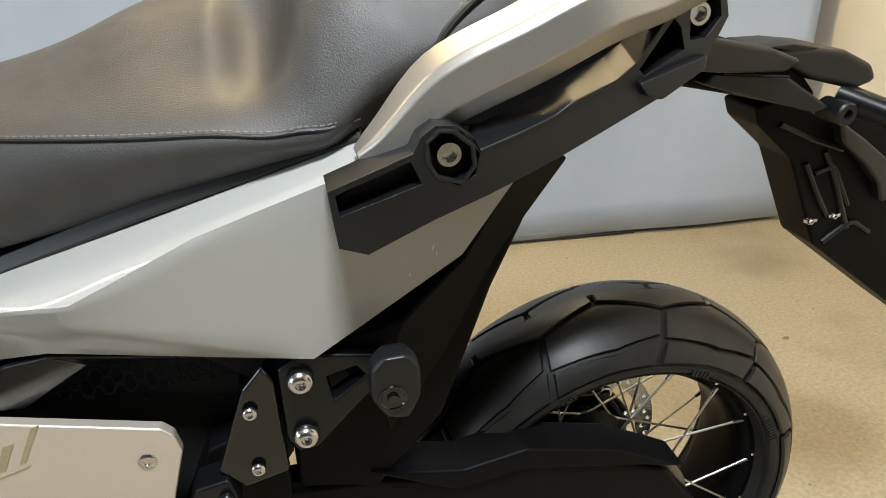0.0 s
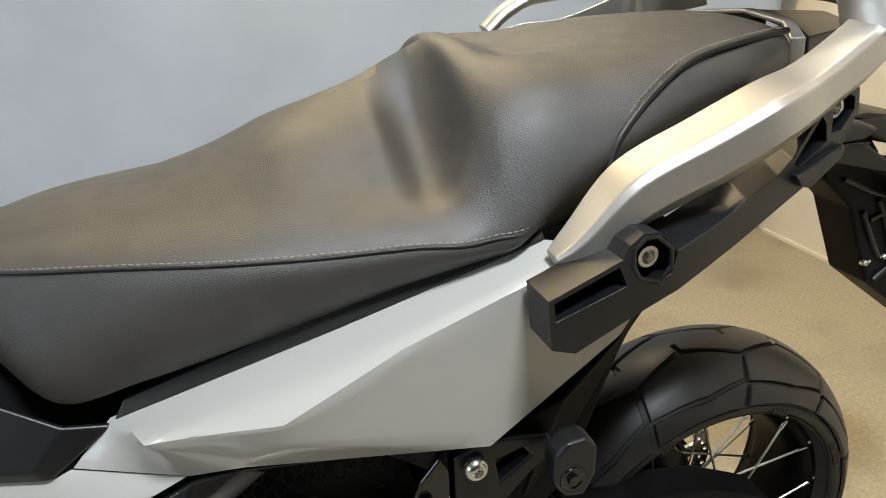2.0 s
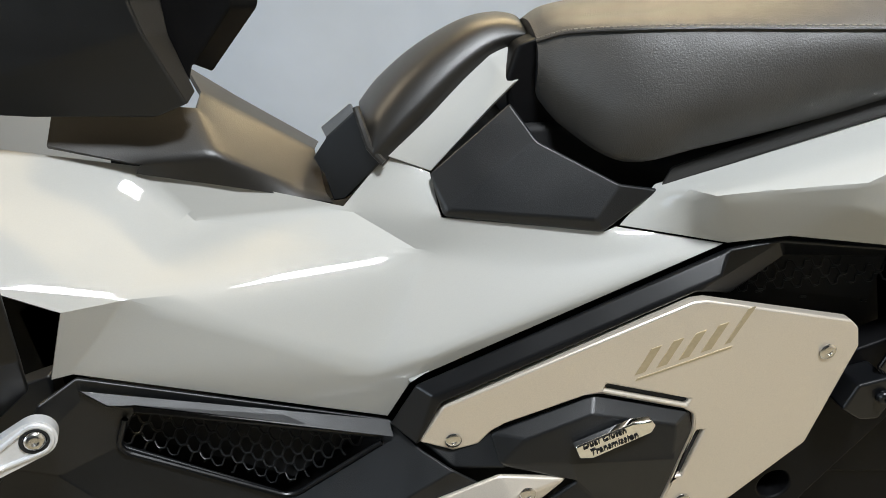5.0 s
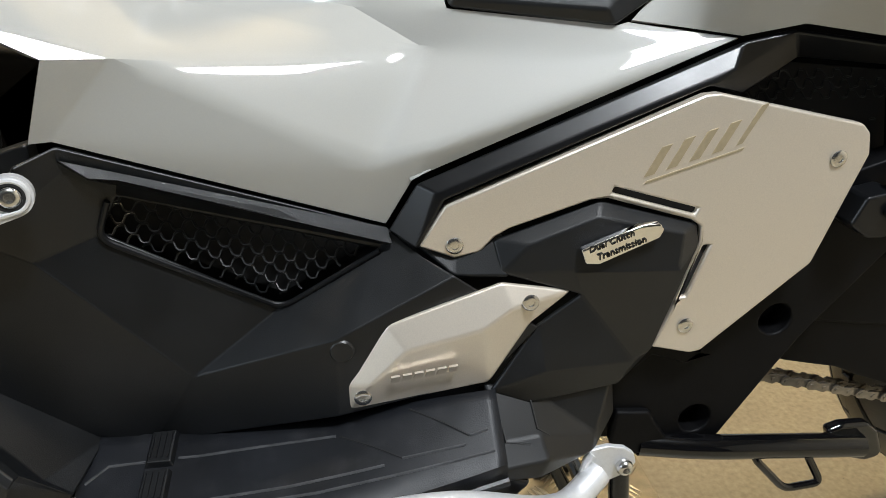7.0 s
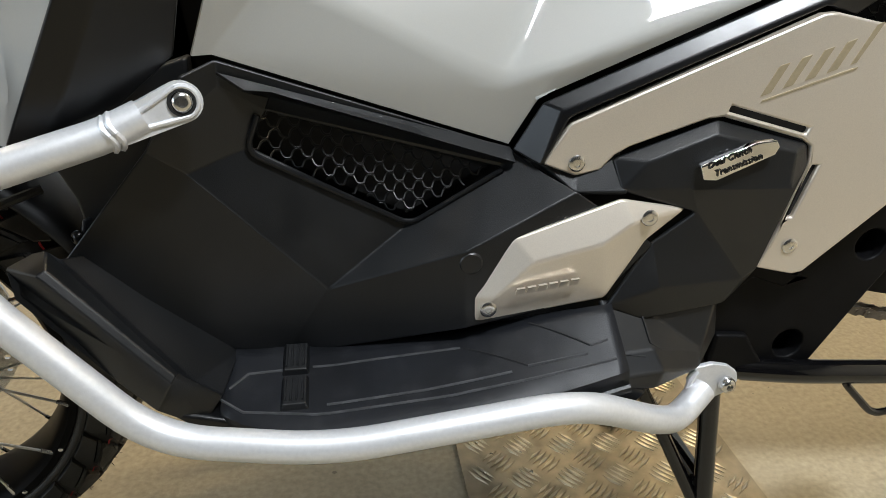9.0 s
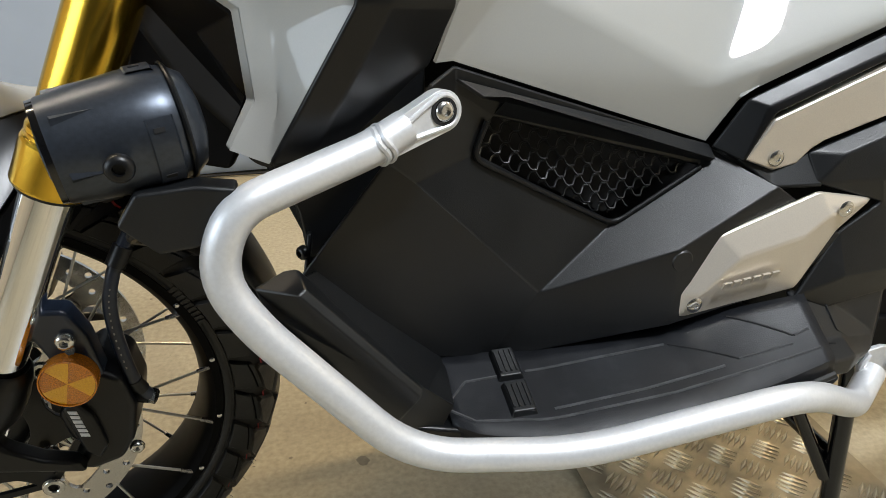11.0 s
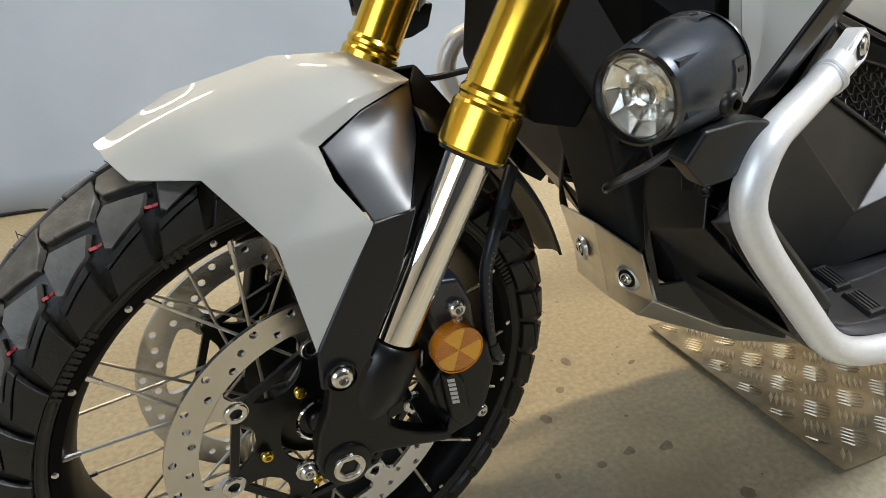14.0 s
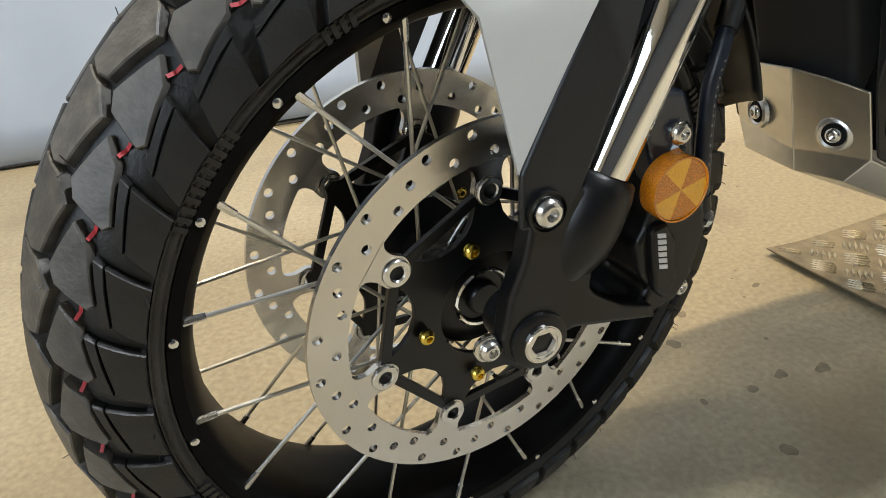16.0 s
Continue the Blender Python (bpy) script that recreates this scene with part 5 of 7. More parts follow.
for text, px, pz in (("Dual Clutch", 0.8515, 0.5515), ("Transmission", 0.8590, 0.5440)):
    letters("badge_lettering", text, 0.0082, Matrix.Translation((px, -0.1872, pz)) @ Matrix.Rotation(radians(-20), 4, "Y") @ Matrix.Rotation(radians(90), 4, "X"), BLACK_S, badge, "dark raised lettering", 0.0006, 0.25)

# lower silver cover
lower = shell("lower_cover", dict(a=(0.639, -0.186, 0.444), b=(0.684, -0.184, 0.497), c=(0.781, -0.178, 0.526), d=(0.845, -0.176, 0.512), e=(0.808, -0.182, 0.486), f=(0.772, -0.188, 0.432), g=(0.652, -0.192, 0.419), h=(0.637, -0.191, 0.420), i=(0.668, -0.200, 0.448), j=(0.700, -0.198, 0.478), k=(0.764, -0.194, 0.490), l=(0.790, -0.190, 0.506)),
              ["a b j i", "b c l k j", "c d l", "d e k l", "e f k", "i j k f g", "a i g h"], SILVER, bike, "silver faceted lower cover", 0.006, 0.0035, twin=False)
screw("cover_screw", (0.804, -0.1885, 0.510), 0.0075, lower, BOLT, depth=0.0018)
screw("cover_screw", (0.661, -0.197, 0.435), 0.0075, lower, BOLT, depth=0.0018)
for k in range(6):
    part("raised_mark", slab([(0.684 + 0.0098 * k, 0.4490 + 0.0009 * k), (0.6915 + 0.0098 * k, 0.4496 + 0.0009 * k), (0.6925 + 0.0098 * k, 0.4560 + 0.0009 * k), (0.685 + 0.0098 * k, 0.4554 + 0.0009 * k)], lambda x, z: -0.2005 + 0.0673 * (x - 0.668) - 0.313 * (z - 0.448), 0.003), SILVER, lower, smooth=False)
part("plug", lathe([(0.0105, -0.170), (0.0105, -0.1900), (0.009, -0.1918), (0, -0.1918)], 28, "y", (0.646, 0, 0.478)), BLACK, bike, "round black plug")

# swing-arm pivot plate
pv = part("pivot_plate", slab([(0.900, 0.404), (0.928, 0.440), (0.972, 0.432), (1.074, 0.520), (1.110, 0.600), (1.175, 0.620), (1.175, 0.530), (1.098, 0.432), (1.072, 0.390), (1.028, 0.314), (1.013, 0.306), (0.972, 0.295), (0.925, 0.306), (0.908, 0.330), (0.905, 0.350)], -0.152, 0.03,
                              [ring(1.063, 0.450, 0.0165, 24)[::-1], ring(0.998, 0.338, 0.0165, 24)[::-1]]), HOLDER, bike, "black cast pivot plate with round holes", bevel=0.003)
# dark discs behind the holes stand in for the shade in them
for hx, hz in ((1.063, 0.450), (0.998, 0.338)):
    part("hole_lining", slab(ring(hx, hz, 0.023, 24), -0.1235, 0.004), DARK, pv)
part("stand_mount", slab([(0.908, 0.362), (0.944, 0.358), (0.951, 0.346), (0.974, 0.312), (0.930, 0.304), (0.904, 0.325)], -0.160, 0.012), HOLDER, pv, bevel=0.004, seg=3)
part("plate_ridge", slab([(0.905, 0.395), (0.938, 0.424), (0.975, 0.410), (0.992, 0.424), (0.966, 0.430), (0.930, 0.440), (0.902, 0.404)], -0.157, 0.010), HOLDER, pv, bevel=0.003, seg=3)
guard = shell("boot_guard", dict(a=(0.768, -0.184, 0.430), b=(0.807, -0.181, 0.419), c=(0.894, -0.170, 0.419), d=(0.873, -0.194, 0.370), e=(0.814, -0.212, 0.389), f=(0.779, -0.218, 0.390), g=(0.758, -0.246, 0.384), h=(0.817, -0.232, 0.378), i=(0.808, -0.236, 0.362), j=(0.871, -0.198, 0.351), k=(0.899, -0.172, 0.374), l=(0.770, -0.244, 0.370)),
              ["a b e f", "b c d", "b d e", "e d j h", "f e h g", "h j i", "c k d", "d k j", "g h i l"], BLACK, bike, "black plastic heel guard", 0.006, 0.003)
for line in (((0.774, -0.191, 0.424), (0.781, -0.2185, 0.3905), (0.803, -0.2195, 0.3865)), ((0.8085, -0.1845, 0.4165), (0.8115, -0.2080, 0.3935), (0.8235, -0.2095, 0.3850))):
    part("raised_line", tube(line, 0.0009, 6), BLACK, guard)
part("peg_hinge", slab([(1.090, 0.560), (1.100, 0.585), (1.128, 0.590), (1.135, 0.560), (1.128, 0.545), (1.110, 0.546)], -0.182, 0.03), BLACK_S, bike, "black hinge of the folded foot peg", bevel=0.003)
screw("peg_hinge_bolt", (1.124, -0.183, 0.572), 0.0065, bike, BLACK_S)
shell("triangle_panel", dict(a=(1.120, -0.176, 0.595), b=(1.150, -0.178, 0.675), c=(1.168, -0.178, 0.696), d=(1.176, -0.178, 0.680), e=(1.178, -0.178, 0.585), f=(1.140, -0.178, 0.575)), ["a b c d e f"], BLACK_G, bike, "gloss black triangular panel with two screws", 0.006, 0.003)
for sx, sz in ((1.154, 0.655), (1.153, 0.596)):
    screw("panel_screw", (sx, -0.181, sz), 0.0062, bike, BOLT, depth=0.004)
pb = part("peg_bracket", slab([(1.180, 0.690), (1.200, 0.702), (1.268, 0.690), (1.272, 0.668), (1.250, 0.652), (1.205, 0.606), (1.188, 0.604), (1.180, 0.620)], -0.178, 0.02, [[(1.218, 0.676), (1.243, 0.682), (1.250, 0.672), (1.222, 0.652)][::-1]]), BLACK_S, bike, "black passenger peg bracket", bevel=0.003)
for sx, sz in ((1.197, 0.680), (1.196, 0.624)):
    screw("bracket_bolt", (sx, -0.181, sz), 0.0108, pb, BOLT, depth=0.009)
peg = part("passenger_peg", slab([(1.250, 0.705), (1.260, 0.716), (1.280, 0.716), (1.289, 0.704), (1.289, 0.676), (1.279, 0.656), (1.260, 0.660), (1.249, 0.678)], -0.222, 0.022), BLACK, bike, "dark rubber passenger foot peg", bevel=0.005, seg=3)
part("peg_recess", lathe([(0.0120, -0.2215), (0.0115, -0.2232), (0.0100, -0.2232), (0.0090, -0.2222), (0.0050, -0.2222), (0.0045, -0.2250), (0, -0.2250)], 20, "y", (1.266, 0, 0.679)), BLACK_G, peg)

# frame struts under the tail
shell("tail_strut", dict(a=(1.392, -0.150, 0.838), b=(1.442, -0.125, 0.826), c=(1.376, -0.128, 0.740), d=(1.330, -0.120, 0.640), e=(1.275, -0.120, 0.560), f=(1.262, -0.165, 0.640), g=(1.288, -0.168, 0.715), h=(1.338, -0.168, 0.764), i=(1.21, -0.165, 0.695)), ["a b c h", "h c d g", "g d e f", "i g f"], HOLDER, bike, "black plastic strut below the tail", 0.006, 0.003)
part("inner_guard", slab([(1.18, 0.56), (1.19, 0.70), (1.26, 0.72), (1.36, 0.77), (1.44, 0.83), (1.38, 0.70), (1.33, 0.56), (1.26, 0.48), (1.18, 0.50)], -0.11, 0.22), HOLDER, bike, "dark inner mudguard", bevel=0.006)

# swing arm and chain
sw = part("swing_arm", slab([(1.10, 0.50), (1.26, 0.486), (1.345, 0.468), (1.41, 0.480), (1.52, 0.452), (1.60, 0.418), (1.66, 0.340), (1.65, 0.300), (1.58, 0.275), (1.48, 0.330), (1.36, 0.385), (1.20, 0.405), (1.10, 0.42)], -0.108, 0.03), HOLDER, bike, "black swing arm", bevel=0.006, seg=3)
part("chain_guard", slab([(1.25, 0.505), (1.35, 0.486), (1.42, 0.498), (1.53, 0.472), (1.62, 0.425), (1.57, 0.440), (1.42, 0.470), (1.34, 0.460)], -0.116, 0.05), HOLDER, sw, "black plastic chain guard", bevel=0.004)
mirrored(sw)
part("axle_block", lathe([(0.018, -0.112), (0.018, -0.126), (0.012, -0.128), (0, -0.128)], 6, "y", (RX, 0, RZ)), BOLT, sw, "rear axle nut")
part("sprocket", slab(ring(RX, RZ, 0.088, 60), -0.078, 0.006, [ring(RX, RZ, 0.052, 40)[::-1]]), CHAIN, bike, "steel rear sprocket", smooth=False)
part("chain_case", slab([(1.06, 0.385), (1.126, 0.363), (1.191, 0.348), (1.225, 0.332), (1.262, 0.318), (1.31, 0.312), (1.36, 0.36), (1.34, 0.46), (1.20, 0.50), (1.06, 0.50)], -0.104, 0.03), HOLDER, sw, "black plastic case over the chain", bevel=0.004)
chain = part("drive_chain", tube([(1.02, -0.086, 0.365), (1.03, -0.086, 0.362)], 0.005, 8), CHAIN, bike, "steel drive chain")
fig8 = [(0.0089 + 0.0064 * math.cos(a), 0.0064 * math.sin(a)) for a in (math.pi * (k / 5 - 0.5) * 1.3 for k in range(6))] + [(0.0, 0.0046)] + [(-0.0089 - 0.0064 * math.cos(a), 0.0064 * math.sin(a)) for a in (math.pi * (0.5 - k / 5) * 1.3 for k in range(6))] + [(0.0, -0.0046)]
bm = slab(fig8, -0.0008, 0.0018)
for hx in (-0.0089, 0.0089):
    join(bm, slab(ring(hx, 0.0, 0.0027, 10), -0.0019, 0.0015))
link = None
for way in (((1.02, 0.362), (1.111, 0.337), (1.267, 0.293), (1.42, 0.259), (RX, RZ - 0.088)), ((1.02, 0.440), (1.30, 0.440), (RX - 0.02, RZ + 0.086))):
    reach = [0.0]
    for a, b in zip(way, way[1:]):
        reach.append(reach[-1] + math.dist(a, b))
    for i in range(int(reach[-1] / 0.0178)):
        d = (i + 0.5) * 0.0178
        k = max(n for n in range(len(way) - 1) if reach[n] <= d)
        u = (d - reach[k]) / (reach[k + 1] - reach[k])
        (xa, za), (xb, zb) = way[k], way[k + 1]
        for y in ((-0.0945, -0.0775) if i % 2 else (-0.0915, -0.0805)):
            ob = new("chain_link", link.data) if link else part("chain_link", bm, CHAIN, chain, smooth=False)
            link = link or ob
            ob.parent = chain
            ob.matrix_basis = pose(xa + (xb - xa) * u, y, za + (zb - za) * u, 0, math.degrees(-math.atan2(zb - za, xb - xa)), 0)

# stands
st = part("side_stand", tube(fillet([(0.940, -0.150, 0.312), (1.01, -0.163, 0.3085), (1.186, -0.168, 0.294)], 0.03), 0.0132, 20), BLACK_G, bike, "gloss black side stand, folded up")
part("stand_foot", slab([(1.148, 0.312), (1.165, 0.318), (1.195, 0.317), (1.212, 0.303), (1.224, 0.277), (1.219, 0.266), (1.205, 0.263), (1.180, 0.271), (1.160, 0.284)], -0.163, 0.014), BLACK_G, st, bevel=0.005, seg=3)
part("stand_loop", tube(fillet([(1.060, -0.165, 0.303), (1.064, -0.172, 0.292), (1.098, -0.180, 0.256), (1.140, -0.180, 0.259), (1.120, -0.172, 0.295), (1.114, -0.165, 0.300)], 0.010), 0.0042, 10), BLACK_G, st)
for sx in (1.061, 1.114):
    part("loop_weld", lathe([(0.0, -0.007), (0.007, -0.004), (0.008, 0.0), (0.007, 0.004), (0, 0.007)], 14, "y", (sx, -0.168, 0.301)), BLACK_G, st)
cs = part("centre_stand", rod((0.93, -0.13, 0.30), (0.955, -0.145, 0.012), 0.0115, 16), BLACK_G, bike, "gloss black centre stand, folded down")
rod_parts = (((0.93, 0.13, 0.30), (0.955, 0.145, 0.012), 0.0115), ((0.86, -0.10, 0.27), (0.935, -0.138, 0.11), 0.008), ((0.94, -0.138, 0.14), (0.94, 0.138, 0.14), 0.010))
for p, q, r in rod_parts:
    part("stand_tube", rod(p, q, r, 14), BLACK_G, cs)
for y in (-0.146, 0.146):
    part("stand_pad", slab([(0.925, 0.010), (0.935, 0.022), (0.975, 0.022), (0.990, 0.010), (0.985, 0.0065), (0.930, 0.0065)], y - 0.016, 0.032), BLACK_S, cs, bevel=0.003)

# foot board
deck_z = lambda x, y: 0.3845 + max(0.0, x - 0.52) * 0.085 + max(0.0, x - 0.64) * 0.09 + (y + 0.215) * (0.21 + max(0.0, x - 0.64) * 3.4)


def between(x, line):
    for (x0, y0), (x1, y1) in zip(line, line[1:]):
        if x <= x1:
            return y0 + (y1 - y0) * (x - x0) / (x1 - x0)
    return line[-1][1]


bm = bmesh.new()
g = []
for i in range(36):
    x = 0.430 + 0.345 * i / 35
    yi = between(x, ((0.43, -0.164), (0.64, -0.178), (0.775, -0.196)))
    yo = between(x, ((0.43, -0.230), (0.45, -0.243), (0.515, -0.264), (0.64, -0.264), (0.775, -0.244)))
    row = [bm.verts.new((x, yi + (yo - yi) * k / 6, deck_z(x, yi + (yo - yi) * k / 6))) for k in range(7)]
    row.append(bm.verts.new((x, yo - 0.005, deck_z(x, yo) - 0.004)))
    row.append(bm.verts.new((x, yo - 0.008, deck_z(x, yo) - 0.020)))
    g.append(row)
for p, q in zip(g, g[1:]):
    for k in range(8):
        bm.faces.new((p[k], p[k + 1], q[k + 1], q[k]))
fb = part("foot_board", bm, DECK, bike, "black rubber foot board with raised lines", solid=0.010, angle=30)
mirrored(fb)
KV = dict(p1=(0.311, -0.208, 0.521), p2=(0.289, -0.210, 0.510), p3=(0.320, -0.234, 0.513), p4=(0.402, -0.250, 0.421), p5=(0.382, -0.237, 0.388), p6=(0.321, -0.210, 0.523), p7=(0.405, -0.238, 0.424), q3=(0.300, -0.226, 0.492), n1=(0.356, -0.236, 0.420), i6=(0.326, -0.203, 0.512), i7=(0.412, -0.224, 0.404),
          k=(0.345, -0.166, 0.500), l=(0.440, -0.163, 0.392), e2=(0.416, -0.237, 0.367), p8=(0.434, -0.229, 0.392), m3=(0.326, -0.230, 0.516), m4=(0.405, -0.245, 0.425))
shell("kick_panel", KV, ["p1 p6 m3 p3 p2", "p6 p7 m4 m3", "m3 m4 p4 p3", "p3 p4 p5 n1 q3 p2", "p6 i6 i7 p7", "i6 k l i7", "p4 m4 p7 p8 e2 p5", "p7 i7 p8", "i7 l p8"], BLACK, bike, "black raised front of the foot board", 0.005, 0.003)
dk = bpy.data.objects["foot_board"]
def fine(pts, n=8):
    return [(a[0] + (b[0] - a[0]) * k / n, a[1] + (b[1] - a[1]) * k / n) for a, b in zip(pts, pts[1:]) for k in range(n)] + [pts[-1]]


LINE = material("worn_rubber_edge", (0.055, 0.056, 0.06), 0.45, vary=0.4, vary_scale=80)
for pts in (((0.435, -0.212), (0.450, -0.197), (0.479, -0.196)), ((0.505, -0.195), (0.568, -0.196), (0.636, -0.198)), ((0.517, -0.238), (0.598, -0.239), (0.675, -0.235)), ((0.690, -0.232), (0.743, -0.231)), ((0.748, -0.225), (0.763, -0.223)), ((0.430, -0.223), (0.449, -0.238), (0.508, -0.247), (0.621, -0.249), (0.766, -0.239))):
    part("raised_line", tube([(x, y, deck_z(x, y)) for x, y in fine(pts)], 0.0013, 6), LINE, dk, "pale worn raised line")
for pts in (((0.639, -0.199), (0.690, -0.232)), ((0.700, -0.192), (0.747, -0.225))):
    part("groove", tube([(x, y, deck_z(x, y) + 0.0002) for x, y in fine(pts)], 0.0010, 6), DARK, dk)
for y0, y1 in ((-0.203, -0.168), (-0.241, -0.206)):
    up = lambda x, y, h: (x, y, deck_z(x, y) + h)
    pad = dict(a=up(0.478, y0, -0.002), b=up(0.503, y0, -0.002), c=up(0.503, y1, -0.002), d=up(0.478, y1, -0.002), e=up(0.481, y0 + 0.002, 0.005), f=up(0.500, y0 + 0.002, 0.005), g=up(0.500, y1 - 0.002, 0.005), h=up(0.481, y1 - 0.002, 0.005))
    pd = part("grip_pad", facets(pad, ["a b f e", "b c g f", "c d h g", "d a e h", "e f g h"]), BLACK, dk, bevel=0.0012)
    for k in range(4):
        x = 0.4828 + 0.0048 * k
        yc = (y0 + y1) / 2
        part("grip_rib", facets({n: up(x + dx, y, h) for n, dx, y, h in (("a", -0.0012, y0 + 0.005, 0.0045), ("b", 0.0012, y0 + 0.005, 0.0045), ("c", 0.0012, y1 - 0.005, 0.0045), ("d", -0.0012, y1 - 0.005, 0.0045), ("e", -0.0007, y0 + 0.006, 0.0062), ("f", 0.0007, y0 + 0.006, 0.0062), ("g", 0.0007, y1 - 0.006, 0.0062), ("h", -0.0007, y1 - 0.006, 0.0062))}, ["a b f e", "b c g f", "c d h g", "d a e h", "e f g h"]), BLACK, pd, smooth=False)
part("tray_edge", tube(smooth_line([(0.420, -0.238, 0.362), (0.455, -0.252, 0.352), (0.515, -0.271, 0.352), (0.640, -0.270, 0.362), (0.776, -0.250, 0.378)], 6), 0.0045, 10), BLACK, dk, "black rim of the tray")
part("board_underside", slab([(0.386, 0.386), (0.430, 0.376), (0.512, 0.354), (0.640, 0.364), (0.770, 0.378), (0.800, 0.362), (0.785, 0.346), (0.640, 0.338), (0.520, 0.328), (0.440, 0.342)], lambda x, z: -0.240 if x > 0.42 else -0.236, 0.13), BLACK_S, bike, "black tray under the foot board", bevel=0.004)

# crash bar
bar_line = fillet([(0.405, -0.202, 0.618), (0.380, -0.212, 0.608), (0.286, -0.248, 0.587), (0.271, -0.252, 0.543), (0.292, -0.258, 0.505), (0.390, -0.271, 0.386), (0.520, -0.285, 0.373), (0.720, -0.285, 0.394), (0.806, -0.252, 0.340), (0.842, -0.225, 0.316), (0.876, -0.203, 0.330)], 0.042)
cb = part("crash_bar", tube(bar_line, 0.0128, 24), BAR, bike, "silver painted steel crash bar", angle=60)
E1, C1 = Vector((0.431, -0.1935, 0.626)), Vector((0.3885, -0.2095, 0.6105))
run = (E1 - C1).normalized()
nrm = (Vector((0, -1, 0)) - run * Vector((0, -1, 0)).dot(run)).normalized()
lug_frame = Matrix.Translation(E1) @ Matrix((run, nrm, run.cross(nrm))).transposed().to_4x4()
far_end = -(E1 - C1).length
stadium = lambda r0, r1, x0, n=12: [(r0 * math.cos(a), r0 * math.sin(a)) for a in (math.pi * (-0.5 + k / n) for k in range(n + 1))] + [(x0 + r1 * math.cos(a), r1 * math.sin(a)) for a in (math.pi * (0.5 + k / n) for k in range(n + 1))]
bm = slab(stadium(0.0148, 0.0115, far_end + 0.004), -0.006, 0.012)
bm.transform(lug_frame)
part("bar_lug", bm, BAR, cb, "flattened end of the bar", bevel=0.004, seg=3)
slot = [lug_frame @ Vector((x, 0.0062, z)) for x, z in stadium(0.0112, 0.0062, far_end + 0.020)]
part("lug_rim", tube(slot + slot[:1], 0.0020, 8), BAR, cb)
for shift, r in ((-0.001, 0.0128), (-0.006, 0.0122)):
    part("weld_bead", tube([C1 + run * (shift + 0.0015 * math.sin(3 * a)) + r * (math.cos(a) * nrm + math.sin(a) * run.cross(nrm)) for a in (2 * math.pi * k / 28 for k in range(29))], 0.0022, 6), BAR, cb, "uneven weld bead")
part("bar_washer", along(lathe([(0.0102, 0.0), (0.0102, 0.0015), (0.0080, 0.0015), (0.0080, 0.0)], 24, "z", closed=True), E1 + nrm * 0.006, E1 + nrm), DARK, cb)
screw("bar_bolt", tuple(E1 + nrm * 0.005), 0.0078, cb, BOLT, way=tuple(nrm), depth=0.005)
part("bar_tab", slab([(0.862, 0.338), (0.868, 0.353), (0.885, 0.356), (0.902, 0.352), (0.912, 0.344), (0.915, 0.333), (0.909, 0.322), (0.893, 0.315), (0.877, 0.311), (0.866, 0.318)], -0.199, 0.006), BAR, cb, bevel=0.0015)
part("weld_bead", tube([(0.866, -0.2005, 0.316), (0.861, -0.203, 0.324), (0.860, -0.2035, 0.333), (0.863, -0.202, 0.342), (0.870, -0.200, 0.349)], 0.0035, 8), BAR, cb, "uneven weld bead")
screw("bar_bolt", (0.902, -0.200, 0.332), 0.0085, cb, BOLT, depth=0.008)
mirrored(cb)

# auxiliary lamp
LA = Vector((0.190, -0.226, 0.626))
LW = Vector((-0.94, -0.30, -0.10)).normalized()


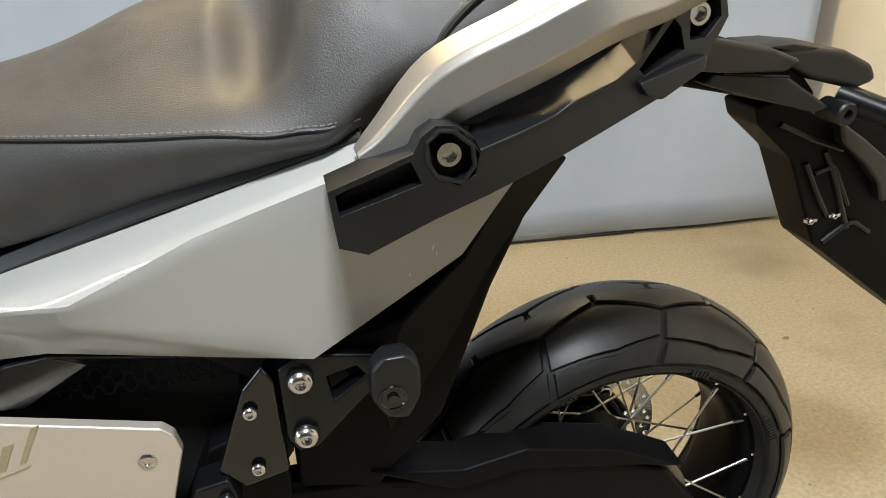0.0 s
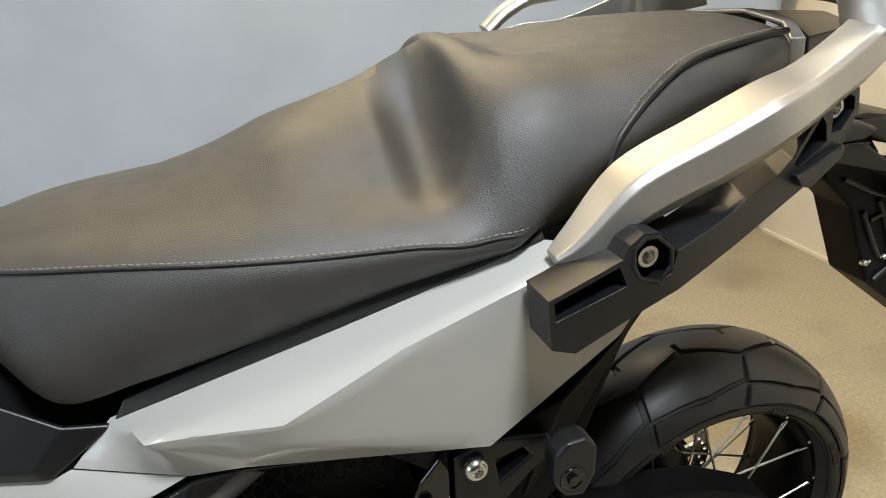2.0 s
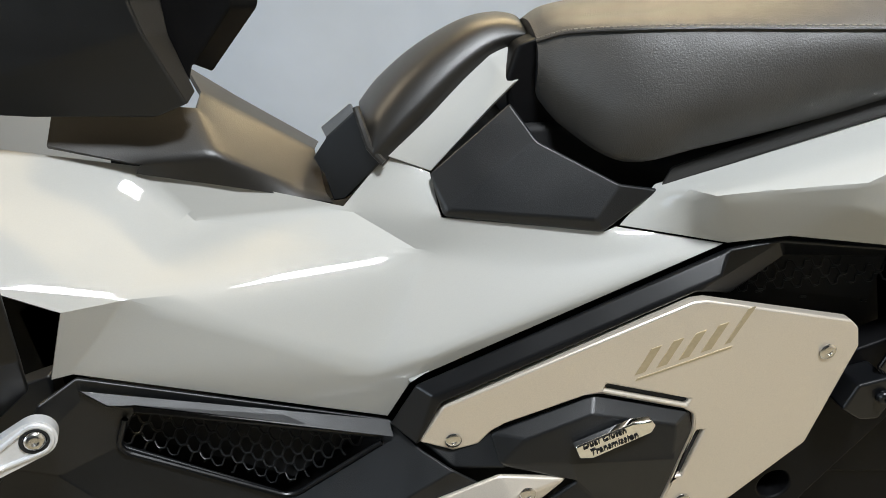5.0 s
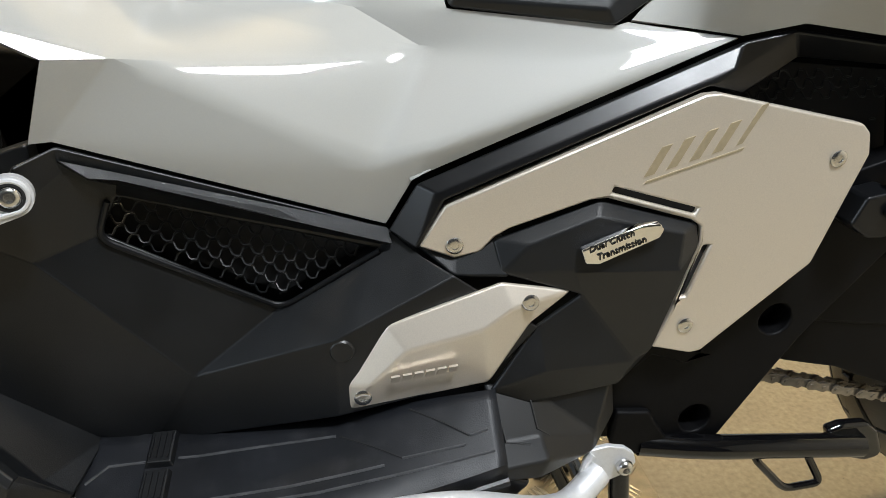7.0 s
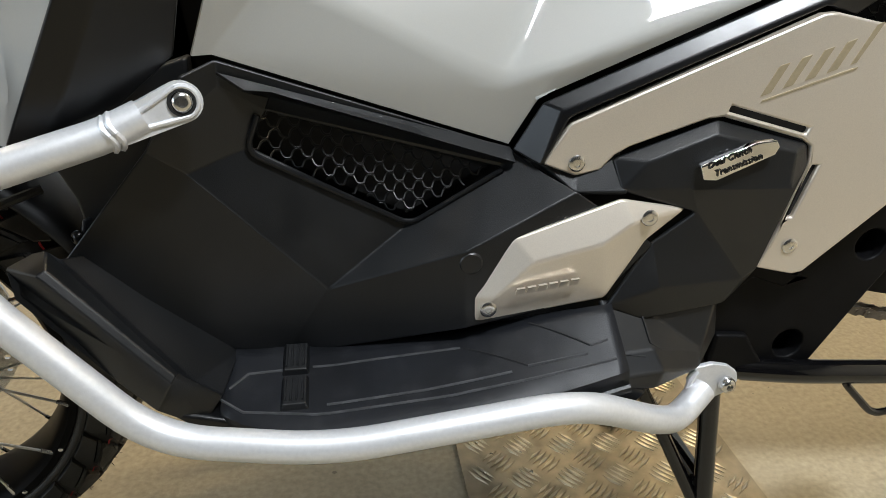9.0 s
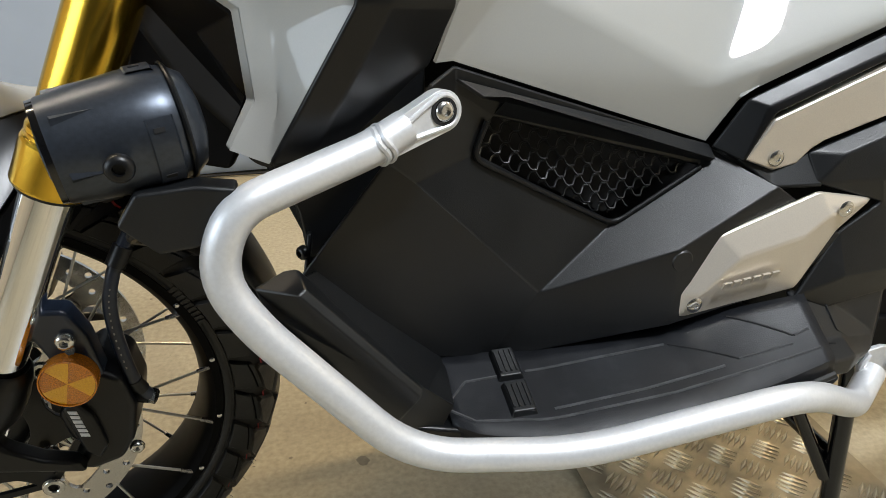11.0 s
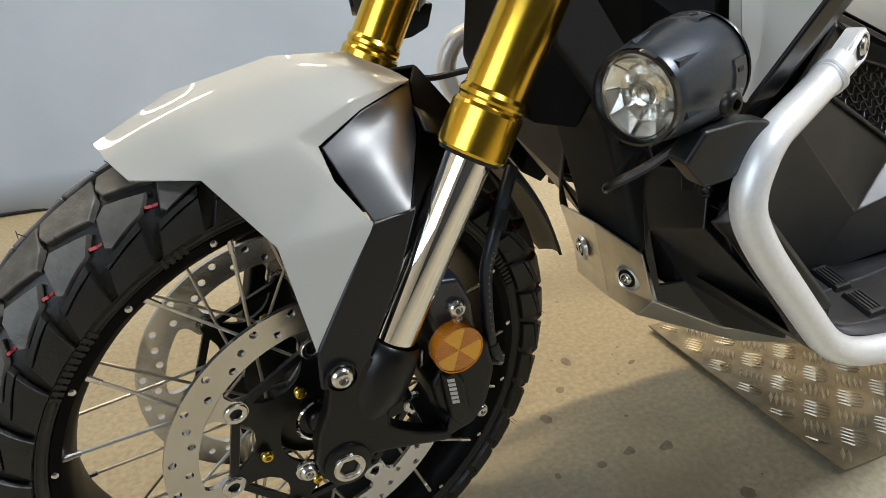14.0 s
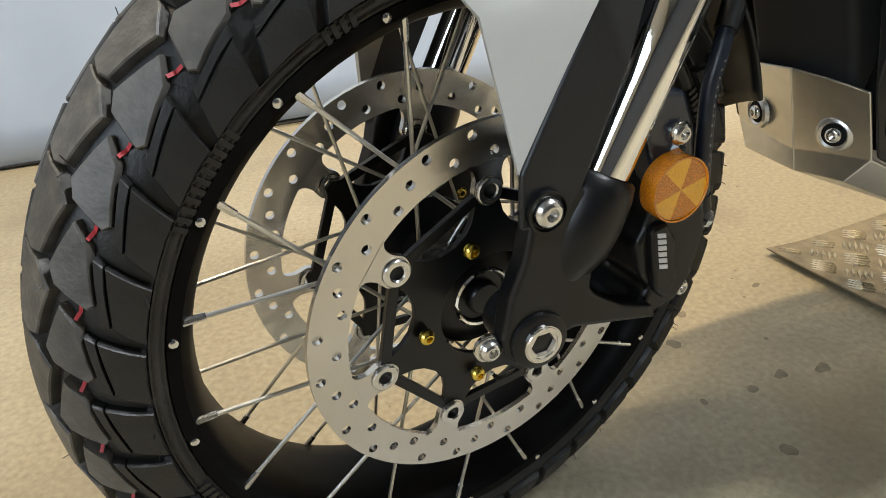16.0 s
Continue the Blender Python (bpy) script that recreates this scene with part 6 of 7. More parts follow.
def aux_lamp(flip):
    s = -1 if flip else 1
    at = lambda p: (p[0], p[1] * s, p[2])
    a, b = at(LA), at(LA - LW)
    def sized(bm, p, q):
        bm.transform(Matrix.Scale(0.885, 4))
        return along(bm, p, q)

    body = sized(lathe([(0, 0.026), (0.0325, 0.026), (0.0330, -0.002), (0.0345, -0.004), (0.0365, 0.0), (0.0372, 0.006), (0.0405, 0.030), (0.0425, 0.052), (0.0425, 0.068), (0.0400, 0.082), (0.0330, 0.092), (0.0180, 0.097), (0, 0.098)], 48, "z"), a, b)
    lampo = part("auxiliary_lamp", body, LAMP, bike, "round dark grey auxiliary lamp on the crash bar", angle=40)
    part("lamp_ring", sized(lathe([(0.0320, 0.001), (0.0330, -0.006), (0.0352, -0.006), (0.0360, 0.001)], 48, "z", closed=True), a, b), BLACK_G, lampo, "black lens bezel")
    part("lamp_joint", sized(lathe([(0.0424, 0.0795), (0.0430, 0.081), (0.0410, 0.083), (0.0400, 0.0815)], 48, "z", closed=True), a, b), BLACK_S, lampo)
    part("lens", sized(lathe([(0.0328, 0.001), (0.0300, -0.004), (0.020, -0.0075), (0, -0.0090), (0, -0.0075), (0.0195, -0.0060), (0.0290, -0.0028), (0.0315, 0.001)], 36, "z", closed=True), a, b), GLASS, lampo, "clear lens")
    part("reflector_bowl", sized(lathe([(0.0325, 0.003), (0.026, 0.012), (0.016, 0.020), (0.006, 0.022), (0.0001, 0.022), (0.0001, 0.024), (0.018, 0.0225), (0.028, 0.014), (0.0335, 0.004)], 36, "z", closed=True), a, b), REFLECT, lampo, "chrome reflector bowl")
    part("lamp_bulb", sized(lathe([(0.009, 0.021), (0.0095, 0.008), (0.007, 0.004), (0, 0.003)], 20, "z"), a, b), GLASS, lampo)
    for i in range(6):
        d = Matrix.Rotation(radians(60 * i + 15), 4, "Z")
        fin = facets({"a": (0.0360, -0.0048, 0.004), "b": (0.0395, 0.0, 0.005), "c": (0.0360, 0.0048, 0.004), "d": (0.0410, 0.0, 0.040), "e": (0.0350, 0.0, 0.006)}, ["a b d", "b c d", "a e b", "e c b", "a d e", "e d c"])
        fin.transform(d)
        part("lamp_fin", sized(fin, a, b), LAMP, lampo, smooth=False)
    for i in range(3):
        band = lathe([(0.0425, 0.056), (0.0440, 0.057), (0.0440, 0.073), (0.0418, 0.0745)], 48, "z", closed=True)
        cut = [f for f in band.faces if (math.degrees(math.atan2(f.calc_center_median().y, f.calc_center_median().x)) - 40 - 120 * i) % 360 > 62]
        bmesh.ops.delete(band, geom=cut, context="FACES")
        part("lamp_band", sized(band, a, b), LAMP, lampo, "raised band on the lamp housing", angle=40)
        for k in (8, 54):
            sl = box(0.0432, 0.0446, -0.0016, 0.0016, 0.060, 0.067)
            sl.transform(Matrix.Rotation(radians(40 + 120 * i + k), 4, "Z"))
            part("lamp_slot", sized(sl, a, b), DARK, lampo, smooth=False)
    for k in range(9):
        for tier, (r0, r1, z0, z1) in enumerate(((0.0315, 0.0215, 0.003, 0.012), (0.0205, 0.0110, 0.008, 0.019))):
            t0, t1 = radians(40 * k + 3), radians(40 * k + 37)
            f = facets({"a": (r0 * math.cos(t0), r0 * math.sin(t0), z0), "b": (r0 * math.cos(t1), r0 * math.sin(t1), z0 + 0.0015), "c": (r1 * math.cos(t1), r1 * math.sin(t1), z1), "d": (r1 * math.cos(t0), r1 * math.sin(t0), z1 - 0.002)}, ["a b c d"])
            part("reflector_facet", sized(f, a, b), REFLECT, lampo, smooth=False)
    part("lamp_bracket", slab([(0.218, 0.582), (0.232, 0.602), (0.268, 0.604), (0.292, 0.600), (0.284, 0.572), (0.262, 0.562), (0.240, 0.560)], -0.246 if s > 0 else 0.226, 0.02), BLACK, lampo, bevel=0.003)
    screw("lamp_bolt", at((0.232, -0.2605, 0.624)), 0.0085, lampo, BLACK_S, way=at((0.1, -1, 0.05)), depth=0.006)
    cable = smooth_line([at((0.255, -0.215, 0.590)), at((0.23, -0.20, 0.565)), at((0.21, -0.18, 0.545)), at((0.24, -0.15, 0.53)), at((0.29, -0.12, 0.54))], 6)
    part("lamp_cable", tube(cable, 0.004, 8), BLACK_S, lampo)
    if flip:
        # the far one is clamped a little higher and further forward
        lampo.location = (-0.038, 0.009, 0.031)


aux_lamp(False)
aux_lamp(True)

# skid plate and belly
shell("skid_plate", dict(a=(0.343, -0.076, 0.405), a1=(0.339, -0.038, 0.410), a0=(0.338, 0.0, 0.412), b0=(0.362, 0.0, 0.330), b=(0.367, -0.076, 0.341), c0=(0.368, 0.0, 0.306), c=(0.362, -0.058, 0.315), w1=(0.454, -0.099, 0.293), v1=(0.50, -0.082, 0.250), v10=(0.50, 0.0, 0.248), w2=(0.58, -0.102, 0.248), v2=(0.62, -0.082, 0.206), v20=(0.62, 0.0, 0.204), w3=(0.82, -0.100, 0.240), v3=(0.82, -0.082, 0.206), v30=(0.82, 0.0, 0.204)),
      ["a a1 a0 b0 b", "b b0 c0 c", "b w1 v1 c", "w1 w2 v2 v1", "c v1 v10 c0", "v1 v2 v20 v10", "w2 w3 v3 v2", "v2 v3 v30 v20"], ALU, bike, "brushed aluminium skid plate", 0.003, 0.005)
for y in (-0.046, 0.046):
    c = Vector((0.3555, y * 0.95, 0.358))
    d = Vector((-0.96, 0.27 * (1 if y > 0 else -1), -0.12))
    part("skid_dimple", along(lathe([(0.0175, -0.002), (0.0160, 0.0015), (0.0130, 0.0030), (0.0112, 0.0015)], 28, "z", closed=True), c, c + d), ALU, bike)
    part("skid_socket", along(lathe([(0.0112, 0.0012), (0.0, 0.0012)], 24, "z"), c, c + d), DARK, bike)
    screw("skid_bolt", tuple(c), 0.0075, bike, BOLT, way=tuple(d))
shell("belly_panel", dict(A=(0.344, -0.081, 0.408), B=(0.369, -0.081, 0.343), C=(0.454, -0.100, 0.295), D=(0.494, -0.150, 0.296), E=(0.322, -0.172, 0.480), T1=(0.338, -0.064, 0.505), T2=(0.331, -0.160, 0.526), h1=(0.343, -0.083, 0.438), h2=(0.392, -0.092, 0.368), h3=(0.366, -0.083, 0.366), G=(0.420, -0.205, 0.372)),
      ["A T1 h1", "T1 T2 E h1", "E G D h2 h1", "A h1 h3 B", "B h3 h2 C", "h2 D C"], BLACK, bike, "black belly panel with an opening behind the front wheel", 0.004, 0.003)
part("shield_side", slab([(0.300, 0.610), (0.430, 0.650), (0.430, 0.540), (0.380, 0.470), (0.330, 0.500), (0.326, 0.540)], -0.150, 0.020), BLACK, bike, "black inner side of the leg shield", bevel=0.003)
part("belly_stay", slab([(0.300, 0.60), (0.325, 0.60), (0.352, 0.50), (0.345, 0.49)], -0.085, 0.012), BLACK, bike, bevel=0.003)
part("belly_back", slab([(0.36, 0.47), (0.42, 0.33), (0.46, 0.33), (0.44, 0.50)], -0.06, 0.12), DARK, bike)
part("horn", lathe([(0.012, -0.10), (0.024, -0.112), (0.026, -0.118), (0.020, -0.120), (0.008, -0.116), (0, -0.116)], 28, "y", (0.310, 0.055, 0.575)), BLACK_S, bike, "round black horn")
screw("belly_bolt", (0.328, -0.163, 0.512), 0.006, bike, BLACK_S, way=(-0.8, -0.6, 0))
part("exhaust_pipe", tube(smooth_line([(0.36, -0.02, 0.56), (0.352, -0.03, 0.50), (0.362, -0.03, 0.45), (0.40, -0.03, 0.41), (0.46, -0.03, 0.38)], 6), 0.016, 16), RUST, bike, "heat-tinted exhaust pipe")


# seat: cross sections from the left edge over the top to the right edge
def seat():
    st = [  # x, edge y z, bulge y z, stitch y z, upper y z, top z
        (0.838, 0.046, 0.832, 0.052, 0.850, 0.046, 0.869, 0.028, 0.879, 0.884),
        (0.858, 0.072, 0.808, 0.080, 0.838, 0.066, 0.877, 0.038, 0.888, 0.894),
        (0.900, 0.112, 0.785, 0.118, 0.826, 0.094, 0.881, 0.052, 0.893, 0.900),
        (0.960, 0.124, 0.788, 0.135, 0.832, 0.116, 0.882, 0.066, 0.897, 0.906),
        (1.030, 0.132, 0.803, 0.147, 0.840, 0.138, 0.881, 0.082, 0.906, 0.924),
        (1.100, 0.140, 0.820, 0.155, 0.849, 0.153, 0.880, 0.100, 0.916, 0.953),
        (1.160, 0.146, 0.834, 0.162, 0.858, 0.165, 0.881, 0.116, 0.915, 0.973),
        (1.196, 0.149, 0.841, 0.165, 0.861, 0.172, 0.879, 0.123, 0.920, 0.989),
        (1.220, 0.151, 0.846, 0.167, 0.864, 0.174, 0.881, 0.129, 0.938, 0.999),
        (1.240, 0.152, 0.852, 0.168, 0.868, 0.175, 0.886, 0.132, 0.960, 1.004),
        (1.275, 0.150, 0.868, 0.164, 0.888, 0.170, 0.916, 0.132, 0.976, 1.000),
        (1.330, 0.146, 0.895, 0.160, 0.918, 0.164, 0.940, 0.128, 0.980, 0.998),
        (1.400, 0.138, 0.920, 0.148, 0.944, 0.148, 0.962, 0.124, 0.985, 1.004),
        (1.470, 0.122, 0.938, 0.130, 0.958, 0.130, 0.974, 0.106, 0.990, 1.005),
        (1.535, 0.096, 0.948, 0.102, 0.966, 0.100, 0.982, 0.082, 0.994, 1.002),
        (1.555, 0.080, 0.945, 0.084, 0.962, 0.082, 0.976, 0.066, 0.986, 0.992)]
    rows, line = [], []
    for x, ey, ez, by, bz, sy, sz, uy, uz, tz in st:
        ez += 0.008 if 0.95 < x < 1.25 else 0.0
        left = [(x, -ey * 0.9, ez - 0.008), (x, -ey, ez), (x, -by, bz), (x, -sy, sz), (x, -uy, uz), (x, -uy * 0.5, tz - (tz - uz) * 0.22)]
        rows.append(left + [(x, 0, tz)] + [(px, -py, pz) for px, py, pz in reversed(left)])
        line.append((x, -sy, sz))
    skin = loft(rows, 8, 6)
    for v in skin.verts:
        # hollow in front of the passenger's step, and the shallow dip behind it
        side = abs(v.co.y)
        for mid, front, back, deep in ((1.185, 0.110, 0.045, 0.012), (1.204, 0.044, 0.022, 0.033)):
            u = (v.co.x - mid) / (front if v.co.x < mid else back)
            w = (side - 0.066) / (0.066 if side < 0.066 else 0.080)
            if abs(u) < 1 and abs(w) < 1 and v.co.z > 0.872:
                v.co.z -= deep * (1 - u * u) ** (1.6 if u < 0 else 0.9) * (1 - w * w) ** 1.2
        e = min(1.0, max(0.0, (v.co.x - 1.248) / 0.03)) * min(1.0, max(0.0, (1.335 - v.co.x) / 0.05)) * min(1.0, max(0.0, (0.076 - side) / 0.018))
        if v.co.z > 0.95:
            v.co.z -= 0.009 * e
    ob = part("seat", skin, SEAT, bike, "black vinyl double seat with stitched seams", angle=70)
    for r in (rows[0], rows[-1]):
        cap = bmesh.new()
        cap.faces.new([cap.verts.new(p) for p in smooth_line(r, 5)])
        part("seat_end", cap, SEAT_SIDE, ob, smooth=False)
    for s in (1, -1):
        sm = [Vector((p.x, p.y * s, p.z)) for p in smooth_line(line[:9] + [(1.240, -0.1748, 0.8815), (1.262, -0.168, 0.8845)], 10)]
        out = [p + Vector((0, -0.0012 * s, 0.0008)) for p in sm]
        part("seam", tube(out, 0.0014, 6), SEAT_SIDE, ob)
        stitches(out, ob, Vector((0, -0.0004 * s, 0.0028)))
        pip = smooth_line([(1.314, -0.168 * s, 0.912), (1.326, -0.164 * s, 0.940), (1.362, -0.150 * s, 0.967), (1.408, -0.132 * s, 0.985), (1.47, -0.112 * s, 0.991), (1.545, -0.088 * s, 0.993)], 12)
        part("piping", tube(pip, 0.0030, 8), SEAT_SIDE, ob)
        stitches([p + Vector((0, 0.005 * s, 0.002)) for p in pip], ob, Vector((0, 0, 0.0015)))
    return ob


def stitches(line, parent, off):
    verts = bmesh.new()
    d, gap, run = 0.0, 0.0052, 0.0
    pts = [Vector(p) for p in line]
    for a, b in zip(pts, pts[1:]):
        ln = (b - a).length
        while d < run + ln:
            p = a + (b - a) * ((d - run) / ln) + off
            w = (b - a).normalized()
            rod(p - w * 0.0016, p + w * 0.0016, 0.0006, 5, bm=verts)
            d += gap
        run += ln
    tagged(part("stitching", verts, THREAD, parent, "pale thread stitching"), kind="stuff")


seat()
part("seat_nose", slab([(0.815, 0.800), (0.812, 0.840), (0.822, 0.868), (0.850, 0.876), (0.900, 0.860), (0.900, 0.790)], -0.044, 0.088), HOLDER, bike, "black filler in front of the seat", bevel=0.006)
shell("seat_base_strip", dict(a=(0.930, -0.112, 0.756), b=(1.10, -0.1455, 0.8175), c=(1.262, -0.170, 0.871), d=(1.262, -0.162, 0.882), e=(1.10, -0.1395, 0.832), f=(0.940, -0.108, 0.772)), ["a b e f", "b c d e"], GREYPLASTIC, bike, "dark strip below the seat", 0.004, 0.002)
shell("seat_trim", dict(a=(1.552, -0.090, 0.942), b=(1.568, -0.093, 0.942), c=(1.570, -0.087, 0.985), d=(1.556, -0.083, 0.985), e=(1.566, -0.060, 0.997), f=(1.578, -0.062, 0.998), g=(1.570, 0.0, 1.003), h=(1.584, 0.0, 1.003)), ["a b c d", "d c f e", "e f h g"], SILVER_RAIL, bike, "silver trim plate behind the seat", 0.004, 0.0015)
shell("tail_top", dict(a=(1.576, -0.064, 0.997), b=(1.574, -0.086, 0.984), c=(1.66, -0.060, 0.988), d=(1.68, 0.0, 0.994), e=(1.580, 0.0, 1.002), f=(1.66, -0.060, 0.955), g=(1.575, -0.091, 0.940), h=(1.570, -0.090, 0.950)), ["a b c d e", "b g f c", "a h g b"], BLACK_S, bike, "black tail cover behind the seat", 0.004, 0.003)

# grab rails
rail = []
for x, y, z, w, h in ((1.256, 0.196, 0.866, 0.008, 0.006), (1.275, 0.200, 0.877, 0.013, 0.014), (1.315, 0.204, 0.911, 0.017, 0.022), (1.370, 0.213, 0.938, 0.018, 0.023), (1.418, 0.217, 0.960, 0.018, 0.022), (1.472, 0.196, 0.968, 0.016, 0.020), (1.535, 0.178, 0.990, 0.016, 0.020), (1.580, 0.155, 1.006, 0.016, 0.019), (1.605, 0.120, 1.016, 0.016, 0.018)):
    h *= 1.1
    rail.append([(x + 0.45 * h, -y + w, z - h), (x + 0.45 * h, -y - w * 0.2, z - h), (x + 0.18 * h, -y - w, z - h * 0.40), (x - 0.20 * h, -y - w * 0.90, z + h * 0.42), (x - 0.30 * h, -y - w * 0.55, z + h * 0.60), (x - 0.42 * h, -y + w, z + h * 0.82)])
cols = [smooth_line([r[k] for r in rail], 5) for k in range(6)]
bm = bmesh.new()
grid = [[bm.verts.new(c[i]) for c in cols] for i in range(len(cols[0]))]
for a, b in zip(grid, grid[1:]):
    for k in range(6):
        bm.faces.new((a[k], a[(k + 1) % 6], b[(k + 1) % 6], b[k]))
bm.faces.new(grid[0])
bm.faces.new(grid[-1])
gr = part("grab_rail", bm, SILVER_RAIL, bike, "silver cast passenger grab rail", bevel=0.0018, seg=3, angle=20)
mirrored(gr)
part("rail_bridge", tube(fillet([(1.600, -0.130, 1.014), (1.635, -0.06, 1.024), (1.635, 0.06, 1.024), (1.600, 0.130, 1.014)], 0.03), 0.015, 16), SILVER_RAIL, gr)
up = part("rail_upright", tube(smooth_line([(1.555, -0.176, 0.995), (1.545, -0.160, 1.03), (1.520, -0.140, 1.09)], 5), [0.030, 0.029, 0.027, 0.025, 0.023, 0.021, 0.020, 0.019, 0.018, 0.018, 0.018], 14, flat=0.6), SILVER_RAIL, gr, "upright of the rear carrier")
mirrored(up)
part("carrier_end", slab([(1.56, 1.045), (1.72, 1.040), (1.74, 1.055), (1.72, 1.085), (1.56, 1.085)], -0.16, 0.32), BLACK, gr, "black rear carrier", bevel=0.01)

grip = [(1.372, 0.975), (1.392, 0.993), (1.424, 1.009), (1.450, 1.0125), (1.530, 1.0165), (1.610, 1.020)]
part("far_handle", tube(fillet([(x, 0.205, z) for x, z in grip], 0.012), 0.0095, 14, flat=1.5), SILVER_RAIL, gr, "silver cast handle on the far side")

# luggage rack arms
RK = [(1.231, 0.858), (1.287, 0.878), (1.292, 0.888), (1.302, 0.895), (1.314, 0.894), (1.327, 0.882), (1.331, 0.875), (1.360, 0.882), (1.388, 0.890), (1.401, 0.897), (1.435, 0.907), (1.452, 0.917), (1.480, 0.951), (1.502, 0.968), (1.526, 0.962), (1.532, 0.944), (1.520, 0.922), (1.512, 0.909), (1.475, 0.891), (1.399, 0.863), (1.368, 0.853), (1.338, 0.844), (1.300, 0.831), (1.254, 0.811), (1.235, 0.818)]
rk_y = lambda x, z: -0.236 + 0.24 * max(0.0, x - 1.33)
rack = part("pannier_bracket", slab(RK, rk_y, 0.034, [[(1.2355, 0.8550), (1.285, 0.8728), (1.292, 0.857), (1.2375, 0.8405)][::-1], [(1.297, 0.884), (1.306, 0.890), (1.320, 0.888), (1.331, 0.874), (1.328, 0.860), (1.316, 0.854), (1.300, 0.862)][::-1], [(1.455, 0.914), (1.481, 0.946), (1.488, 0.940), (1.494, 0.924), (1.460, 0.909)][::-1],
                                                        [(1.494, 0.956), (1.508, 0.961), (1.522, 0.955), (1.525, 0.944), (1.512, 0.930), (1.498, 0.930)][::-1]]), BLACK, bike, "black pannier bracket", bevel=0.003, seg=3)
part("bracket_back", slab([(1.236, 0.846), (1.284, 0.872), (1.300, 0.890), (1.320, 0.890), (1.335, 0.878), (1.335, 0.85), (1.292, 0.84), (1.240, 0.826)], -0.218, 0.012), BLACK, rack, bevel=0.002)
part("bracket_back", slab([(1.446, 0.918), (1.478, 0.956), (1.510, 0.962), (1.524, 0.955), (1.526, 0.936), (1.505, 0.922), (1.470, 0.903)], -0.170, 0.010), BLACK, rack, bevel=0.002)
rim_pts = [(1.2955, 0.884), (1.304, 0.8915), (1.314, 0.8905), (1.326, 0.880), (1.3275, 0.866), (1.319, 0.8555), (1.302, 0.861), (1.2955, 0.872)]
part("boss_rim", tube([(x, -0.2355, z) for x, z in rim_pts + rim_pts[:1]], 0.0018, 8), BLACK, rack)
top_in = [(1.333, 0.880), (1.364, 0.888), (1.394, 0.896), (1.407, 0.904), (1.443, 0.917), (1.458, 0.926), (1.486, 0.957)]
top_out = [(1.331, 0.875), (1.360, 0.882), (1.388, 0.890), (1.401, 0.897), (1.435, 0.907), (1.452, 0.917), (1.480, 0.951)]
tv = {"o%d" % i: (x, rk_y(x, z) - 0.001, z - 0.001) for i, (x, z) in enumerate(top_out)} | {"i%d" % i: (x, rk_y(x, z) + 0.032, z) for i, (x, z) in enumerate(top_in)} | {"d%d" % i: (x, rk_y(x, z) + 0.034, z - 0.018) for i, (x, z) in enumerate(top_in)}
shell("bracket_top", tv, ["o%d o%d i%d i%d" % (i, i + 1, i + 1, i) for i in range(6)] + ["i%d i%d d%d d%d" % (i, i + 1, i + 1, i) for i in range(6)], BLACK, rack, "sloping top of the bracket arm", 0.003, 0.0015, twin=False)
part("bracket_flap", slab([(1.452, 0.906), (1.513, 0.920), (1.513, 0.909), (1.475, 0.891), (1.462, 0.895)], lambda x, z: rk_y(x, z) - 0.007, 0.012), BLACK, rack, bevel=0.003)
for sx, sy, sz in ((1.312, -0.2175, 0.873), (1.511, -0.172, 0.946)):
    part("bolt_collar", lathe([(0.0125, sy + 0.012), (0.0125, sy + 0.001), (0.0115, sy), (0.0108, sy), (0.0108, sy + 0.008)], 28, "y", (sx, 0, sz), True), BOLT, rack)
    part("bracket_bolt", lathe([(0.0092, sy + 0.008), (0.0092, sy - 0.010), (0.0082, sy - 0.012), (0.0055, sy - 0.012), (0.0050, sy - 0.006), (0, sy - 0.006)], 24, "y", (sx, 0, sz)), BOLT, rack, "steel socket bolt", angle=40)
mirrored(rack)

# tail, number plate holder and indicator
part("tail_core", slab([(1.50, 0.930), (1.60, 0.912), (1.70, 0.882), (1.735, 0.845), (1.725, 0.830), (1.64, 0.850), (1.50, 0.880)], -0.062, 0.124), HOLDER, bike, "black tail unit", bevel=0.005)
part("tail_arm", slab([(1.525, 0.925), (1.593, 0.911), (1.648, 0.900), (1.686, 0.886), (1.670, 0.876), (1.596, 0.883), (1.525, 0.893)], lambda x, z: -0.125 + 0.22 * (x - 1.525) if x < 1.65 else -0.092, 0.04), BLACK, bike, "black arm of the tail unit", bevel=0.005, seg=3)
part("tail_pod", slab([(1.667, 0.893), (1.711, 0.893), (1.752, 0.888), (1.786, 0.873), (1.796, 0.856), (1.772, 0.848), (1.716, 0.862), (1.690, 0.874)], -0.072, 0.09), GREYPLASTIC, bike, "dark grey lamp pod of the tail", bevel=0.007, seg=3)
part("pod_cap", slab([(1.662, 0.8955), (1.690, 0.8975), (1.722, 0.892), (1.700, 0.888)], -0.070, 0.03), BLACK, bike, bevel=0.002)
part("tail_lower", slab([(1.598, 0.878), (1.683, 0.869), (1.738, 0.835), (1.722, 0.831), (1.643, 0.852), (1.590, 0.868)], -0.082, 0.06), BLACK, bike, "black lower cover of the tail", bevel=0.004, seg=3)
part("tail_seam", rod((1.600, -0.094, 0.8805), (1.672, -0.094, 0.8725), 0.0012, 6), DARK, bike)
